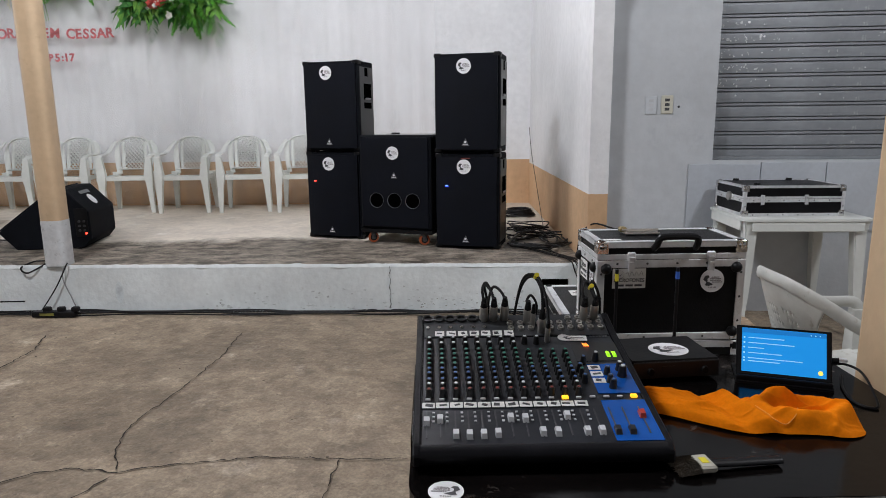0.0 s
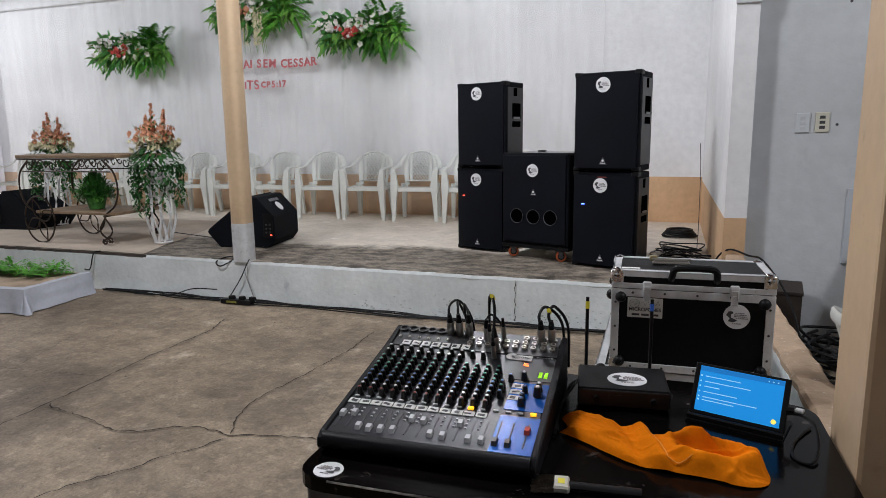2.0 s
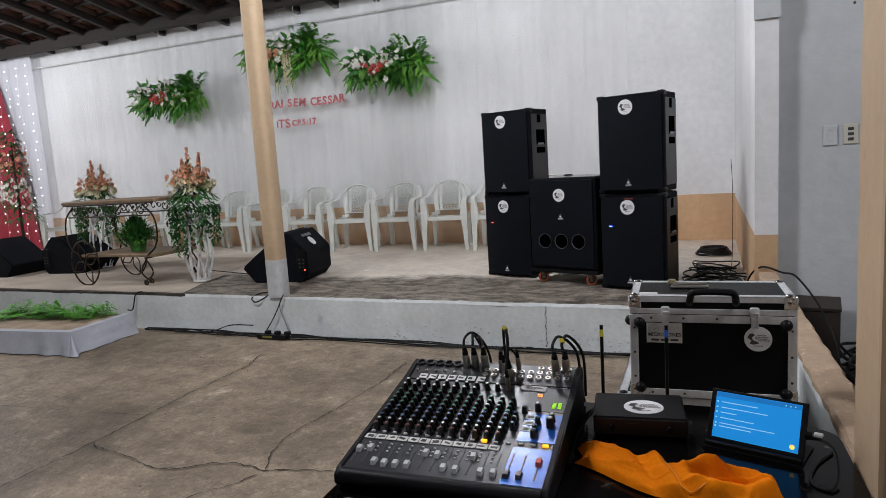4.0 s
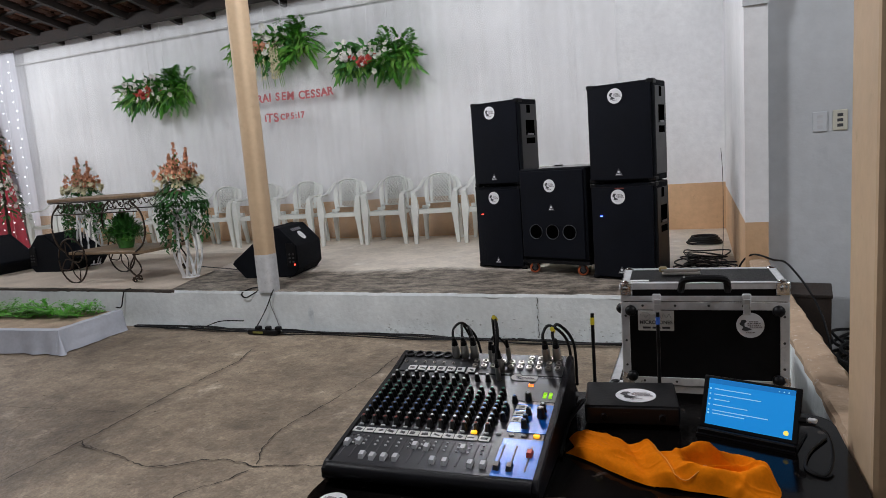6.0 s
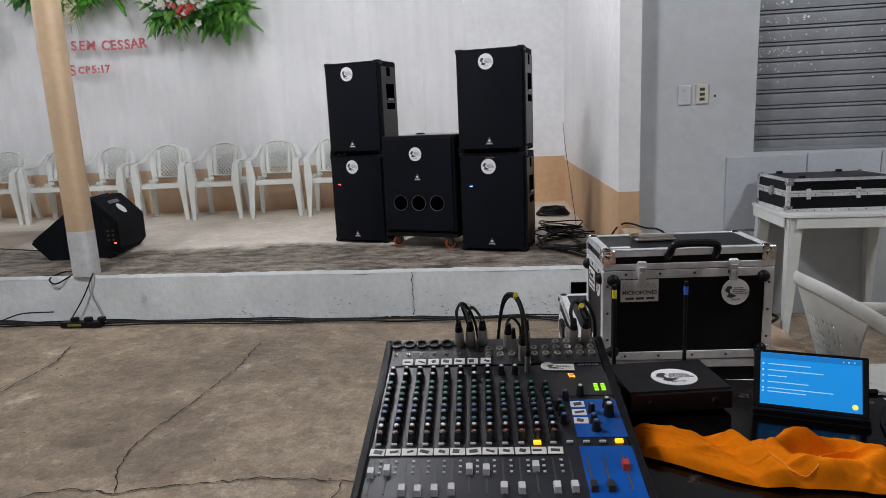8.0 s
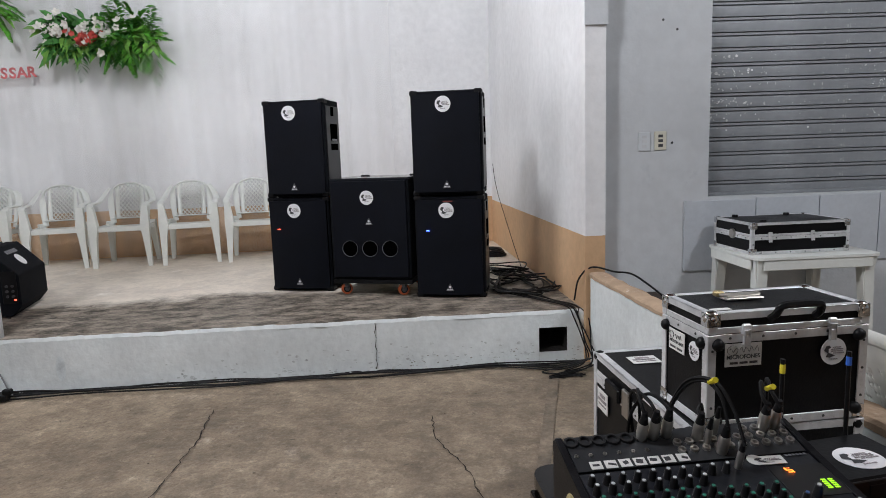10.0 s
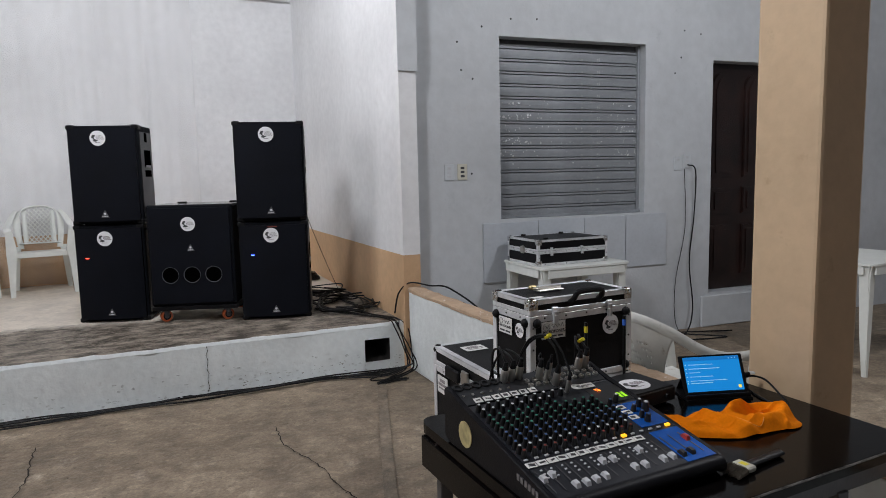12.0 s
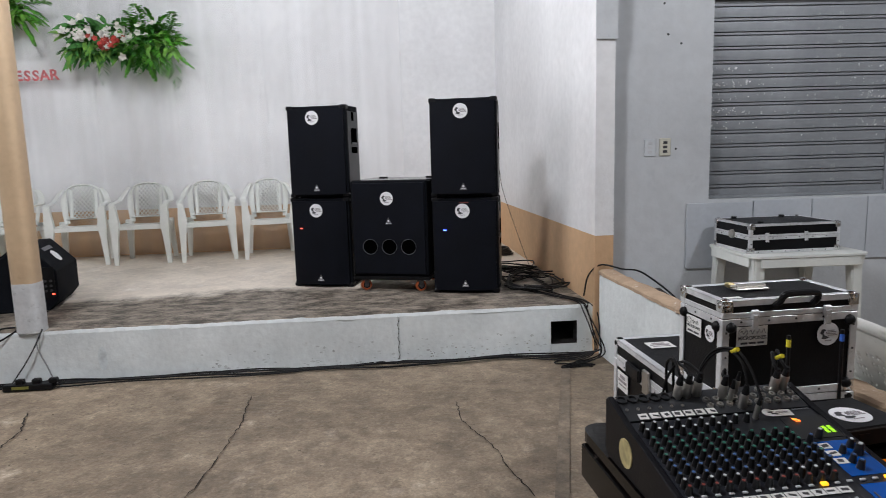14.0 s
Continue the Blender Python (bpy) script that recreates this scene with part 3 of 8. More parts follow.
def chips(name, mat, count, x_lo, x_hi, z_lo, z_hi, size, seed, label):
    """Small ragged scuffs and chips lying on the stage front."""
    r = random.Random(seed)
    bm = bmesh.new()
    for _ in range(count):
        x, z = r.uniform(x_lo, x_hi), z_lo + (z_hi - z_lo) * r.random() ** 1.8
        if HOLE[0] - 0.03 < x < HOLE[1] + 0.03 and HOLE[2] - 0.03 < z < HOLE[3] + 0.03:
            continue
        w = size * r.uniform(0.3, 1.6)
        h = w * r.uniform(0.25, 0.8)
        ph = r.uniform(0, 6)
        y = front_y(x, z) - 0.0035
        bm.faces.new([bm.verts.new((x + w * math.cos(a) * (1 + 0.4 * math.sin(3 * a + ph) + r.uniform(-0.2, 0.2)), y, max(0.004, z + h * math.sin(a) * (1 + r.uniform(-0.3, 0.3))))) for a in [2 * math.pi * q / 11 for q in range(11)]])
    tagged(part(name, bm, mat, stage, label), kind="stuff")


chips("scuff_marks", M("grey_limewash_scuff", (0.62, 0.655, 0.65), 0.85, var=0.2, scale=20, bump=0.3), 170, -1.3, 1.6, 0.02, 0.2, 0.008, 21, "grey scuffs in the limewash")
chips("chipped_plaster", M("bare_stage_plaster", (0.42, 0.42, 0.39), 0.9, var=0.3, scale=20, bump=0.4), 110, 0.2, 1.6, 0.012, 0.13, 0.0045, 22, "small chips of bare plaster")


def wall(name, x0, y0, x1, y1, z0, z1, thick, mat, label, lower=None, lower_z=0.0):
    """A wall between two places on plan, its visible face on the line, its thickness to the left of the way."""
    d = Vector((x1 - x0, y1 - y0, 0))
    ln = d.length
    m = Matrix.Translation((x0, y0, 0)) @ Matrix.Rotation(math.atan2(d.y, d.x), 4, "Z")
    w = thing(name, label, "wall", m, kind="structure")
    bm = bmesh.new()
    z = lower_z if lower else z0
    box(bm, (ln / 2, thick / 2, (z + z1) / 2), (ln, thick, z1 - z))
    part("upper_wall", bm, mat, w)
    if lower:
        bm = bmesh.new()
        box(bm, (ln / 2, thick / 2 - 0.001, (z0 + z) / 2), (ln, thick, z - z0))
        part("painted_dado", bm, lower, w, "tan painted lower wall")
    return w


bl, br = B @ Vector((-11.5, 3.45, 0)), B @ Vector((1.45, 3.45, 0))
wall("wall_back", bl.x, bl.y, br.x, br.y, 0, 4.6, 0.2, WHITE_WALL, "white plastered back wall with a tan painted dado", TAN_PAINT, 0.87)
sa, sb = (1.17, 8.42), (1.412, 4.905)
wall("wall_side", sa[0], sa[1], sb[0], sb[1], 0, 4.7, 0.13, WHITE_WALL, "white plastered side wall of the stage with tan dado", TAN_PAINT, 0.83)

bm = bmesh.new()
box(bm, (1.478, 4.898, 3.42), (0.142, 0.012, 2.6))
single("wall_end_paint", bm, GREY_WALL, "pale grey paint over the end of the side wall", "wall", kind="structure")

# wall with the roller shutter and the door
WY = 5.02
SH = (2.24, 3.565, 1.045, 2.42)
DO = (4.26, 5.08, 0.3, 2.32)
shut_wall = thing("wall_shutter", "pale grey plastered wall with a roller shutter and a doorway", "wall", pose(0, WY, 0), kind="structure")
bm = bmesh.new()
for x0, x1, z0, z1 in ((1.5, SH[0], 0, 4.7), (SH[0], SH[1], 0, SH[2]), (SH[0], SH[1], SH[3], 4.7), (SH[1], DO[0], 0, 4.7), (DO[0], DO[1], 0, DO[2]), (DO[0], DO[1], DO[3], 4.7), (DO[1], 9.4, 0, 4.7)):
    box(bm, ((x0 + x1) / 2, 0.1, (z0 + z1) / 2), (x1 - x0, 0.2, z1 - z0))
bmesh.ops.remove_doubles(bm, verts=bm.verts, dist=0.0001)
part("plaster", bm, GREY_WALL, shut_wall)
bm = bmesh.new()
for x, z in ((1.93, 2.16), (2.34, 2.55), (2.56, 2.56), (3.95, 2.55), (4.12, 2.53), (3.92, 2.33), (2.0, 1.4), (2.02, 2.1), (1.9, 2.36), (2.1, 2.48), (3.86, 2.2), (5.9, 2.4)):
    lathe(bm, [(0.008, 0), (0.006, 0.003)], m=pose(x, -0.001, z, 90))
part("plug_hole", bm, BADGE_DARK, shut_wall, "old screw holes")

shutter = thing("roller_shutter", "closed grey galvanised roller shutter with paint scuffs", "shutter", pose(SH[0], WY, SH[2]), kind="structure")
W, H = SH[1] - SH[0], SH[3] - SH[2]
slats = 14
bm = bmesh.new()
prof = []
hh = H * 0.965 / slats
for k in range(9):
    t = k / 8
    prof.append(((0.016, -0.01, -0.011, -0.0115, -0.011, -0.01, 0.012, 0.012, -0.008)[k], (0.0, 0.02, 0.2, 0.4, 0.55, 0.7, 0.72, 0.775, 0.795)[k] * hh))
prof += [(-0.008, 0.945 * hh), (0.016, 0.965 * hh), (0.016, hh)]
rows = [[bm.verts.new((x, 0.1 + d, z)) for d, z in prof] for x in (0.0, W)]
for k in range(len(prof) - 1):
    bm.faces.new((rows[0][k], rows[1][k], rows[1][k + 1], rows[0][k + 1]))
slat_mesh = mesh_of("slat", bm, SHUTTER, True)
for i in range(slats):
    again("slat", slat_mesh, shutter, pose(0, 0, i * hh))
bm = bmesh.new()
box(bm, (W / 2, 0.13, H - 0.025), (W, 0.05, 0.07))
part("roller_box", bm, STEEL_DARK, shutter, "dark gap above the slats")
r_fleck = random.Random(12)
bm = bmesh.new()
for k in range(150):
    x = r_fleck.choice((r_fleck.gauss(0.13, 0.07), r_fleck.gauss(1.2, 0.08), r_fleck.uniform(0.05, W - 0.05)))
    row_, part_ = r_fleck.choice((4, 5, 5, 6, 6, 7, 7, 7, 8, 8, 9)), r_fleck.uniform(0.1, 0.62)
    x, z = min(max(x, 0.04), W - 0.04), (row_ + part_) * hh
    a, b = r_fleck.uniform(0.0025, 0.008), r_fleck.uniform(0.0025, 0.01)
    if r_fleck.random() < 0.1:
        a, b = a * 2.2, b * 1.4
    bm.faces.new([bm.verts.new((x + a * math.cos(q) * r_fleck.uniform(0.5, 1.2), 0.0865, z + b * math.sin(q) * r_fleck.uniform(0.5, 1.2))) for q in [0.9 * i for i in range(7)]])
tagged(part("paint_flecks", bm, M("white_paint_fleck", (0.66, 0.67, 0.68), 0.7, var=0.2, scale=30, bump=0), shutter, "flecks of white paint on the slats"), kind="stuff")
bm = bmesh.new()
for x in (0.012, W - 0.012):
    box(bm, (x, 0.095, H / 2), (0.024, 0.045, H), bev=0.003)
part("guide_rail", bm, SHUTTER, shutter)
bm = bmesh.new()
box(bm, (W / 2, 0.07, 0.012), (W, 0.04, 0.024), bev=0.004)
part("bottom_bar", bm, SHUTTER, shutter)
# scuffs of paint on the slats
bm = bmesh.new()
r9 = random.Random(21)
for k in range(22):
    x = r9.choice((r9.uniform(0.05, 0.45), r9.uniform(1.05, 1.45), r9.uniform(0.1, 1.4)))
    i = r9.choice((7, 8, 8, 9, 9, 6, 5))
    z = i * hh + hh * r9.uniform(0.25, 0.5)
    s = r9.uniform(0.002, 0.008)
    bmesh.ops.create_circle(bm, cap_ends=True, radius=s, segments=6, matrix=pose(x, 0.1 - 0.0175, z, 90) @ Matrix.Diagonal((r9.uniform(0.8, 1.6), r9.uniform(0.6, 1.4), 1, 1)))
part("paint_scuff", bm, BADGE, shutter, "white paint scuffs")

panel = thing("wall_panel", "pale panels fixed to the wall under the shutter", "panel", pose(0, WY, 0), kind="structure")
for x0, x1, z0, z1 in ((2.083, 2.55, 0.56, 1.02), (2.556, 2.97, 0.56, 1.03), (2.976, 3.37, 0.57, 1.03), (3.376, 3.782, 0.595, 1.035)):
    bm = bmesh.new()
    box(bm, ((x0 + x1) / 2, -0.008, (z0 + z1) / 2), (x1 - x0, 0.016, z1 - z0), bev=0.002)
    part("panel", bm, PANEL, panel)

door = thing("door_1", "dark reddish wooden panelled door standing ajar in the wall", "door", pose(DO[0], WY, DO[2]), kind="structure")
bm = bmesh.new()
box(bm, (0.41, 0.14, 1.05), (0.8, 0.035, 2.09), bev=0.004)
part("door_leaf", bm, DOOR_WOOD, door)
for cx, cz, sx, sz, arch in ((0.22, 1.42, 0.25, 0.8, 0.12), (0.59, 1.42, 0.25, 0.8, 0.12), (0.22, 0.81, 0.25, 0.24, 0.0), (0.59, 0.81, 0.25, 0.24, 0.0), (0.22, 0.36, 0.25, 0.46, 0.0), (0.59, 0.36, 0.25, 0.46, 0.0)):
    for shrink, y0, y1 in ((0.0, 0.1, 0.1225), (0.035, 0.09, 0.11)):
        bm = bmesh.new()
        w2, h2 = sx / 2 - shrink, sz / 2 - shrink
        head = [(cx + w2 * math.cos(q), cz + h2 + arch * math.sin(q)) for q in np.linspace(0, math.pi, 13)] if arch else [(cx + w2, cz + h2), (cx - w2, cz + h2)]
        prism(bm, [(cx - w2, cz - h2), (cx + w2, cz - h2)] + head, y0, y1)
        bmesh.ops.bevel(bm, geom=[e for e in bm.edges if all(abs(v.co.y - y0) < 1e-4 for v in e.verts)], offset=0.008, segments=2, affect="EDGES")
        part("door_panel", bm, DOOR_WOOD, door)
bm = bmesh.new()
box(bm, (-0.002, 0.06, 1.05), (0.03, 0.1, 2.1), bev=0.004)
box(bm, (0.41, 0.06, 2.09), (0.82, 0.1, 0.03), bev=0.004)
part("door_frame", bm, DOOR_WOOD, door)
bm = bmesh.new()
box(bm, (4.66, WY - 0.012, 0.14), (0.98, 0.026, 0.28), bev=0.008)
single("door_step", bm, GREY_WALL, "worn grey plastered sill below the door", "step", kind="structure")

wall("wall_right", 9.3, 5.2, 9.3, -7.0, 0, 4.8, 0.2, GREY_WALL, "pale grey side wall of the hall")
wall("wall_left", -11.9, -7.0, -11.9, 8.4, 0, 4.8, 0.2, WHITE_WALL, "white side wall of the hall")
wall("wall_rear", 9.5, -6.9, -12.1, -6.9, 0, 4.8, 0.2, WHITE_WALL, "white rear wall of the hall")

# low wall between the hall and the side bay
lw = thing("low_wall", "low white wall with a bare mortar cap", "low wall", pose(1.435, 4.885, 0, 0, 0, -84.7), kind="structure")
bm = bmesh.new()
box(bm, (2.8, 0.05, 0.285), (5.6, 0.1, 0.57), bev=0.01)
part("wall_body", bm, STAGE_WHITE, lw)
bm = bmesh.new()
r5 = random.Random(5)
rows = []
for i in range(113):
    x = 0.05 * i
    a, b, c = (r5.uniform(-0.004, 0.004) for _ in range(3))
    rows.append([bm.verts.new(p) for p in ((x, -0.004 + a, 0.566), (x, -0.004 + a, 0.585 + c), (x, 0.006 + a, 0.596 + c), (x, 0.05, 0.6 + b), (x, 0.094 + b, 0.596 + c), (x, 0.104 + b, 0.584 + c), (x, 0.104 + b, 0.566))])
for p, q in zip(rows, rows[1:]):
    for k in range(7):
        bm.faces.new((p[k], p[(k + 1) % 7], q[(k + 1) % 7], q[k]))
bm.faces.new(rows[0])
bm.faces.new(rows[-1])
part("mortar_cap", bm, BRICK_TOP, lw, "bare pinkish mortar cap", True)

# columns
def round_square(bm, half, z0, z1, steps):
    """An upright shaft with a rounded square plan and a slightly uneven face."""
    rows = []
    for j in range(steps + 1):
        z = z0 + (z1 - z0) * j / steps
        row = []
        for k in range(24):
            a = 2 * math.pi * k / 24
            c, s = math.cos(a), math.sin(a)
            r = half / (abs(c) ** 4 + abs(s) ** 4) ** 0.25 * (1 + 0.008 * noise.noise((c, s, z * 3)))
            row.append(bm.verts.new((r * c, r * s, z)))
        rows.append(row)
    for a, b in zip(rows, rows[1:]):
        for k in range(24):
            bm.faces.new((a[k], a[(k + 1) % 24], b[(k + 1) % 24], b[k]))
    bm.faces.new(rows[0][::-1])
    bm.faces.new(rows[-1])


col = thing("column", "square tan-painted concrete column", "column", pose(1.635, 1.985, 0, 0, 0, 4), kind="structure")
bm = bmesh.new()
box(bm, (0.09, -0.105, 2.5), (0.18, 0.21, 5.0), bev=0.01, seg=2)
part("shaft", bm, COLUMN_TAN, col)
post = thing("stage_post", "slim tan-painted post with a grey base at the stage edge", "post", pose(-2.31, 4.77, 0.0, 0, 0, 3), kind="structure")
bm = bmesh.new()
round_square(bm, 0.077, 0.345, 0.668, 5)
part("grey_base", bm, POST_GREY, post, "grey-painted base", True)
bm = bmesh.new()
round_square(bm, 0.0755, 0.667, 4.6, 30)
part("shaft", bm, COLUMN_TAN, post, smooth=True)

# roof: rafters, battens and clay tiles over the hall
SLOPE = math.tan(radians(13))
roof_z = lambda y: 3.55 + (8.1 - y) * SLOPE if y > 1 else 3.55 + 7.1 * SLOPE - (1 - y) * SLOPE
bm = bmesh.new()
for x in np.arange(-11.8, 9.4, 0.62):
    for ya, yb in ((8.3, 1.0), (1.0, -6.9)):
        za, zb = roof_z(ya) + 0.02, roof_z(yb) + 0.02
        a = [bm.verts.new((x + sx, yy, zz + sz)) for yy, zz in ((ya, za), (yb, zb)) for sx, sz in ((-0.035, 0), (0.035, 0), (0.035, 0.1), (-0.035, 0.1))]
        for f in ((0, 1, 5, 4), (1, 2, 6, 5), (2, 3, 7, 6), (3, 0, 4, 7), (0, 3, 2, 1), (4, 5, 6, 7)):
            bm.faces.new([a[k] for k in f])
for y in np.arange(-6.8, 8.2, 0.36):
    box(bm, (-1.2, y, roof_z(y) + 0.14), (21.6, 0.05, 0.03))
box(bm, (-5.2, 7.66, 3.7), (13.6, 0.12, 0.16), pose(0, 0, 0) @ Matrix.Translation((-5.2, 7.66, 0)) @ Matrix.Rotation(radians(3.4), 4, "Z") @ Matrix.Translation((5.2, -7.66, 0)))
single("roof_beams", bm, DARK_WOOD, "dark smoked roof rafters and battens", "roof", kind="structure")
verts, faces = [], []
for y in np.arange(-6.9, 8.3, 0.36):
    for x in np.arange(-11.9, 9.4, 0.2):
        jx, jz = rnd.uniform(-0.012, 0.012), rnd.uniform(-0.008, 0.008)
        z0, z1 = roof_z(y) + 0.165 + jz, roof_z(min(y + 0.42, 8.4)) + 0.19 + jz
        n0 = len(verts)
        for yy, zz in ((y, z0), (y + 0.42, z1)):
            for k in range(5):
                a = math.pi * k / 4
                verts.append((x + jx - 0.085 * math.cos(a), yy, zz - 0.07 * math.sin(a) + 0.05))
        faces += [(n0 + k, n0 + k + 1, n0 + 6 + k, n0 + 5 + k) for k in range(4)]
        n0 = len(verts)
        for yy, zz in ((y, z0), (y + 0.42, z1)):
            for k in range(4):
                a = math.pi * k / 3
                verts.append((x + 0.1 + jx - 0.075 * math.cos(a), yy, zz + 0.075 + 0.045 * math.sin(a)))
        faces += [(n0 + k, n0 + k + 1, n0 + 5 + k, n0 + 4 + k) for k in range(3)]
me = bpy.data.meshes.new("ceiling")
me.from_pydata(verts, [], faces)
me.materials.append(TILE)
tagged(new("ceiling", me), "underside of a smoked clay tile roof", "ceiling", kind="structure")
bm = bmesh.new()
for ya, yb in ((9.0, 1.0), (1.0, -7.6)):
    v = [bm.verts.new(p) for p in ((-13, ya, roof_z(ya) + 0.34), (10.5, ya, roof_z(ya) + 0.34), (10.5, yb, roof_z(yb) + 0.34), (-13, yb, roof_z(yb) + 0.34))]
    bm.faces.new(v)
single("roof_top", bm, TILE, "outer skin of the clay tile roof", "roof", kind="structure")

# curtain along the back wall
def drape(name, x0, x1, y, z0, z1, mat, fold, amp, label, seed, top_wave=0.012, m=B, n_z=18, gathers=()):
    bm = bmesh.new()
    n = int((x1 - x0) / 0.016)
    g = []
    r = random.Random(seed)
    ph = [r.uniform(0, 6.28) for _ in range(6)]
    for j in range(n_z + 1):
        k = j / n_z
        row = []
        for i in range(n + 1):
            x = x0 + (x1 - x0) * i / n
            a = amp * (0.35 + 0.65 * (1 - k))
            d = a * (math.sin(x * fold + ph[0] + 0.6 * math.sin(x * 1.7 + ph[1])) + 0.5 * math.sin(x * fold * 2.27 + ph[2] + k * 0.8) + 0.5 * noise.noise((x * 2.2, k * 1.2, seed)))
            d -= sum(0.03 * math.exp(-((x - c - 0.02 * math.sin(k * 3 + c)) / 0.022) ** 2) for c in gathers)
            zz = z0 + (z1 - z0) * k + (top_wave * math.sin(x * 3.1 + ph[3]) + top_wave * noise.noise((x * 4, 0, seed))) * k
            row.append(bm.verts.new((x + 0.01 * noise.noise((x * 3, k * 2, 9)), y + d, zz)))
        g.append(row)
    for j in range(n_z):
        for i in range(n):
            bm.faces.new((g[j][i], g[j][i + 1], g[j + 1][i + 1], g[j + 1][i]))
    return single(name, bm, mat, label, "curtain", m, smooth=True)


drape("curtain", -9.6, 0.27, 3.33, 0.375, 3.6, CURTAIN, 24.0, 0.012, "long white sheer curtain hung along the back wall", 3, gathers=(-6.9, -5.2, -3.4, -2.1, -0.68, -0.62, 0.0, 0.05))
drape("curtain", -11.8, -9.5, 3.27, 0.375, 3.65, TULLE, 12.0, 0.035, "white tulle curtain hung with fairy lights", 8)
bm = bmesh.new()
tube(bm, [(-11.5, 3.38, 3.45), (1.33, 3.38, 3.43)], 0.012, 8)
single("curtain_rod", bm, STRING, "thin pale rod across the back wall", "curtain rod", B)
bm = bmesh.new()
for k in range(9):
    x = -11.6 + 0.26 * k
    tube(bm, [(x + 0.02 * math.sin(j * 2 + k), 3.19, 3.5 - 0.31 * j) for j in range(11)], 0.0015, 4)
fairy = single("fairy_light_string", bm, STRING, "strings of small white fairy lights on the tulle", "fairy lights", B)
bm = bmesh.new()
bmesh.ops.create_icosphere(bm, subdivisions=1, radius=0.011)
bulb_mesh = mesh_of("bulb", bm, BULB)
for k in range(9):
    x = -11.6 + 0.26 * k
    for j in range(20):
        c = Vector((x + 0.03 * math.sin(j * 2.3 + k), 3.17 + rnd.uniform(-0.02, 0.02), 3.45 - 0.155 * j + rnd.uniform(-0.03, 0.03)))
        again("bulb", bulb_mesh, fairy, Matrix.Translation(c))
# red drape at the far side
bm = bmesh.new()
g = []
for j in range(15):
    k = j / 14
    row = []
    for i in range(25):
        t = i / 24
        x = -12.2 + t * (0.6 * (1 - k) ** 0.8 + 1.9)
        row.append(bm.verts.new((x, 3.2 + 0.028 * math.sin(t * 30 + k) * (1 - 0.4 * k), 0.35 + 2.9 * k)))
    g.append(row)
for j in range(14):
    for i in range(24):
        bm.faces.new((g[j][i], g[j][i + 1], g[j + 1][i + 1], g[j + 1][i]))
single("red_drape", bm, RED_CLOTH, "red cloth drape gathered beside the tulle", "drape", B, smooth=True)

# carpet on the left of the deck
bm = bmesh.new()
r3 = random.Random(4)
edge = [Vector((-9.2 + 0.2 * i, 0.03 + r3.uniform(-0.012, 0.012), 0.352)) for i in range(30)]
right = [Vector((-3.4 - 0.155 * k + r3.uniform(-0.02, 0.02), 0.04 + 0.43 * k, 0.352)) for k in range(6)]
far = [Vector((-9.2, 2.2, 0.352))]
vs = [bm.verts.new(p) for p in edge + right + far]
bm.faces.new(vs)
single("stage_carpet", bm, RUNNER, "pale beige carpet laid over part of the stage", "carpet", B)
# the step with its cloth
step = thing("stage_step", "low step with a grey cloth skirt and sandy carpet top", "step", pose(-3.7, 3.77, 0, 0, 0, 9))
bm = bmesh.new()
box(bm, (-1.25, 0.34, 0.1), (2.48, 0.66, 0.195), bev=0.01)
part("step_box", bm, SAND_TOP, step, "sandy carpeted top")
bm = bmesh.new()
way_ = [(-2.6 + 0.02 * i, 0.0, 0, -1) for i in range(131)] + [(0.0, 0.0, math.sin(a), -math.cos(a)) for a in [math.pi / 2 * k / 12 for k in range(13)]] + [(0.0, 0.02 * i, 1, 0) for i in range(1, 36)]
prev = None
for i, (x, y, nx_, ny_) in enumerate(way_):
    at_corner = math.exp(-((i - 137) / 7) ** 2)
    near_corner = math.exp(-((i - 137) / 22) ** 2)
    pleat = 0.008 * math.sin(i * 0.33) + 0.007 * noise.noise((i * 0.09, 2, 0)) + 0.02 * near_corner * math.sin((i - 137) * 0.55)
    row = []
    for k in range(8):
        f = k / 7
        out_ = 0.006 + (0.028 + 0.05 * at_corner) * f ** 1.3 + pleat * f + 0.006 * noise.noise((i * 0.12 + f * 3, f * 4, 7))
        row.append(bm.verts.new((x + nx_ * out_, y + ny_ * out_, 0.2 - 0.193 * f)))
    row.insert(0, bm.verts.new((x - nx_ * 0.05, y - ny_ * 0.05, 0.204 + 0.003 * noise.noise((i * 0.2, 0, 1)))))
    if prev:
        for a in range(8):
            bm.faces.new((prev[a], prev[a + 1], row[a + 1], row[a]))
    prev = row
part("skirt", bm, SKIRT, step, "grey cloth skirt", True)


# ---- plants ----
def leaf(bm, p, d, up, ln, w, curl=0.3):
    """A bent, pointed leaf from p along d."""
    d = d.normalized()
    s = d.cross(up)
    if s.length < 0.05:
        s = d.cross(Vector((1, 0.3, 0)))
    s.normalize()
    n = s.cross(d).normalized()
    pts = []
    for k, ww in ((0.0, 0.12), (0.35, 1.0), (0.7, 0.75), (1.0, 0.05)):
        c = p + d * ln * k - Vector((0, 0, 1)) * curl * ln * k * k + n * 0.02 * ln * math.sin(k * 3)
        pts.append((bm.verts.new(c + s * w * ww), bm.verts.new(c - s * w * ww)))
    for a, b in zip(pts, pts[1:]):
        bm.faces.new((a[0], a[1], b[1], b[0]))


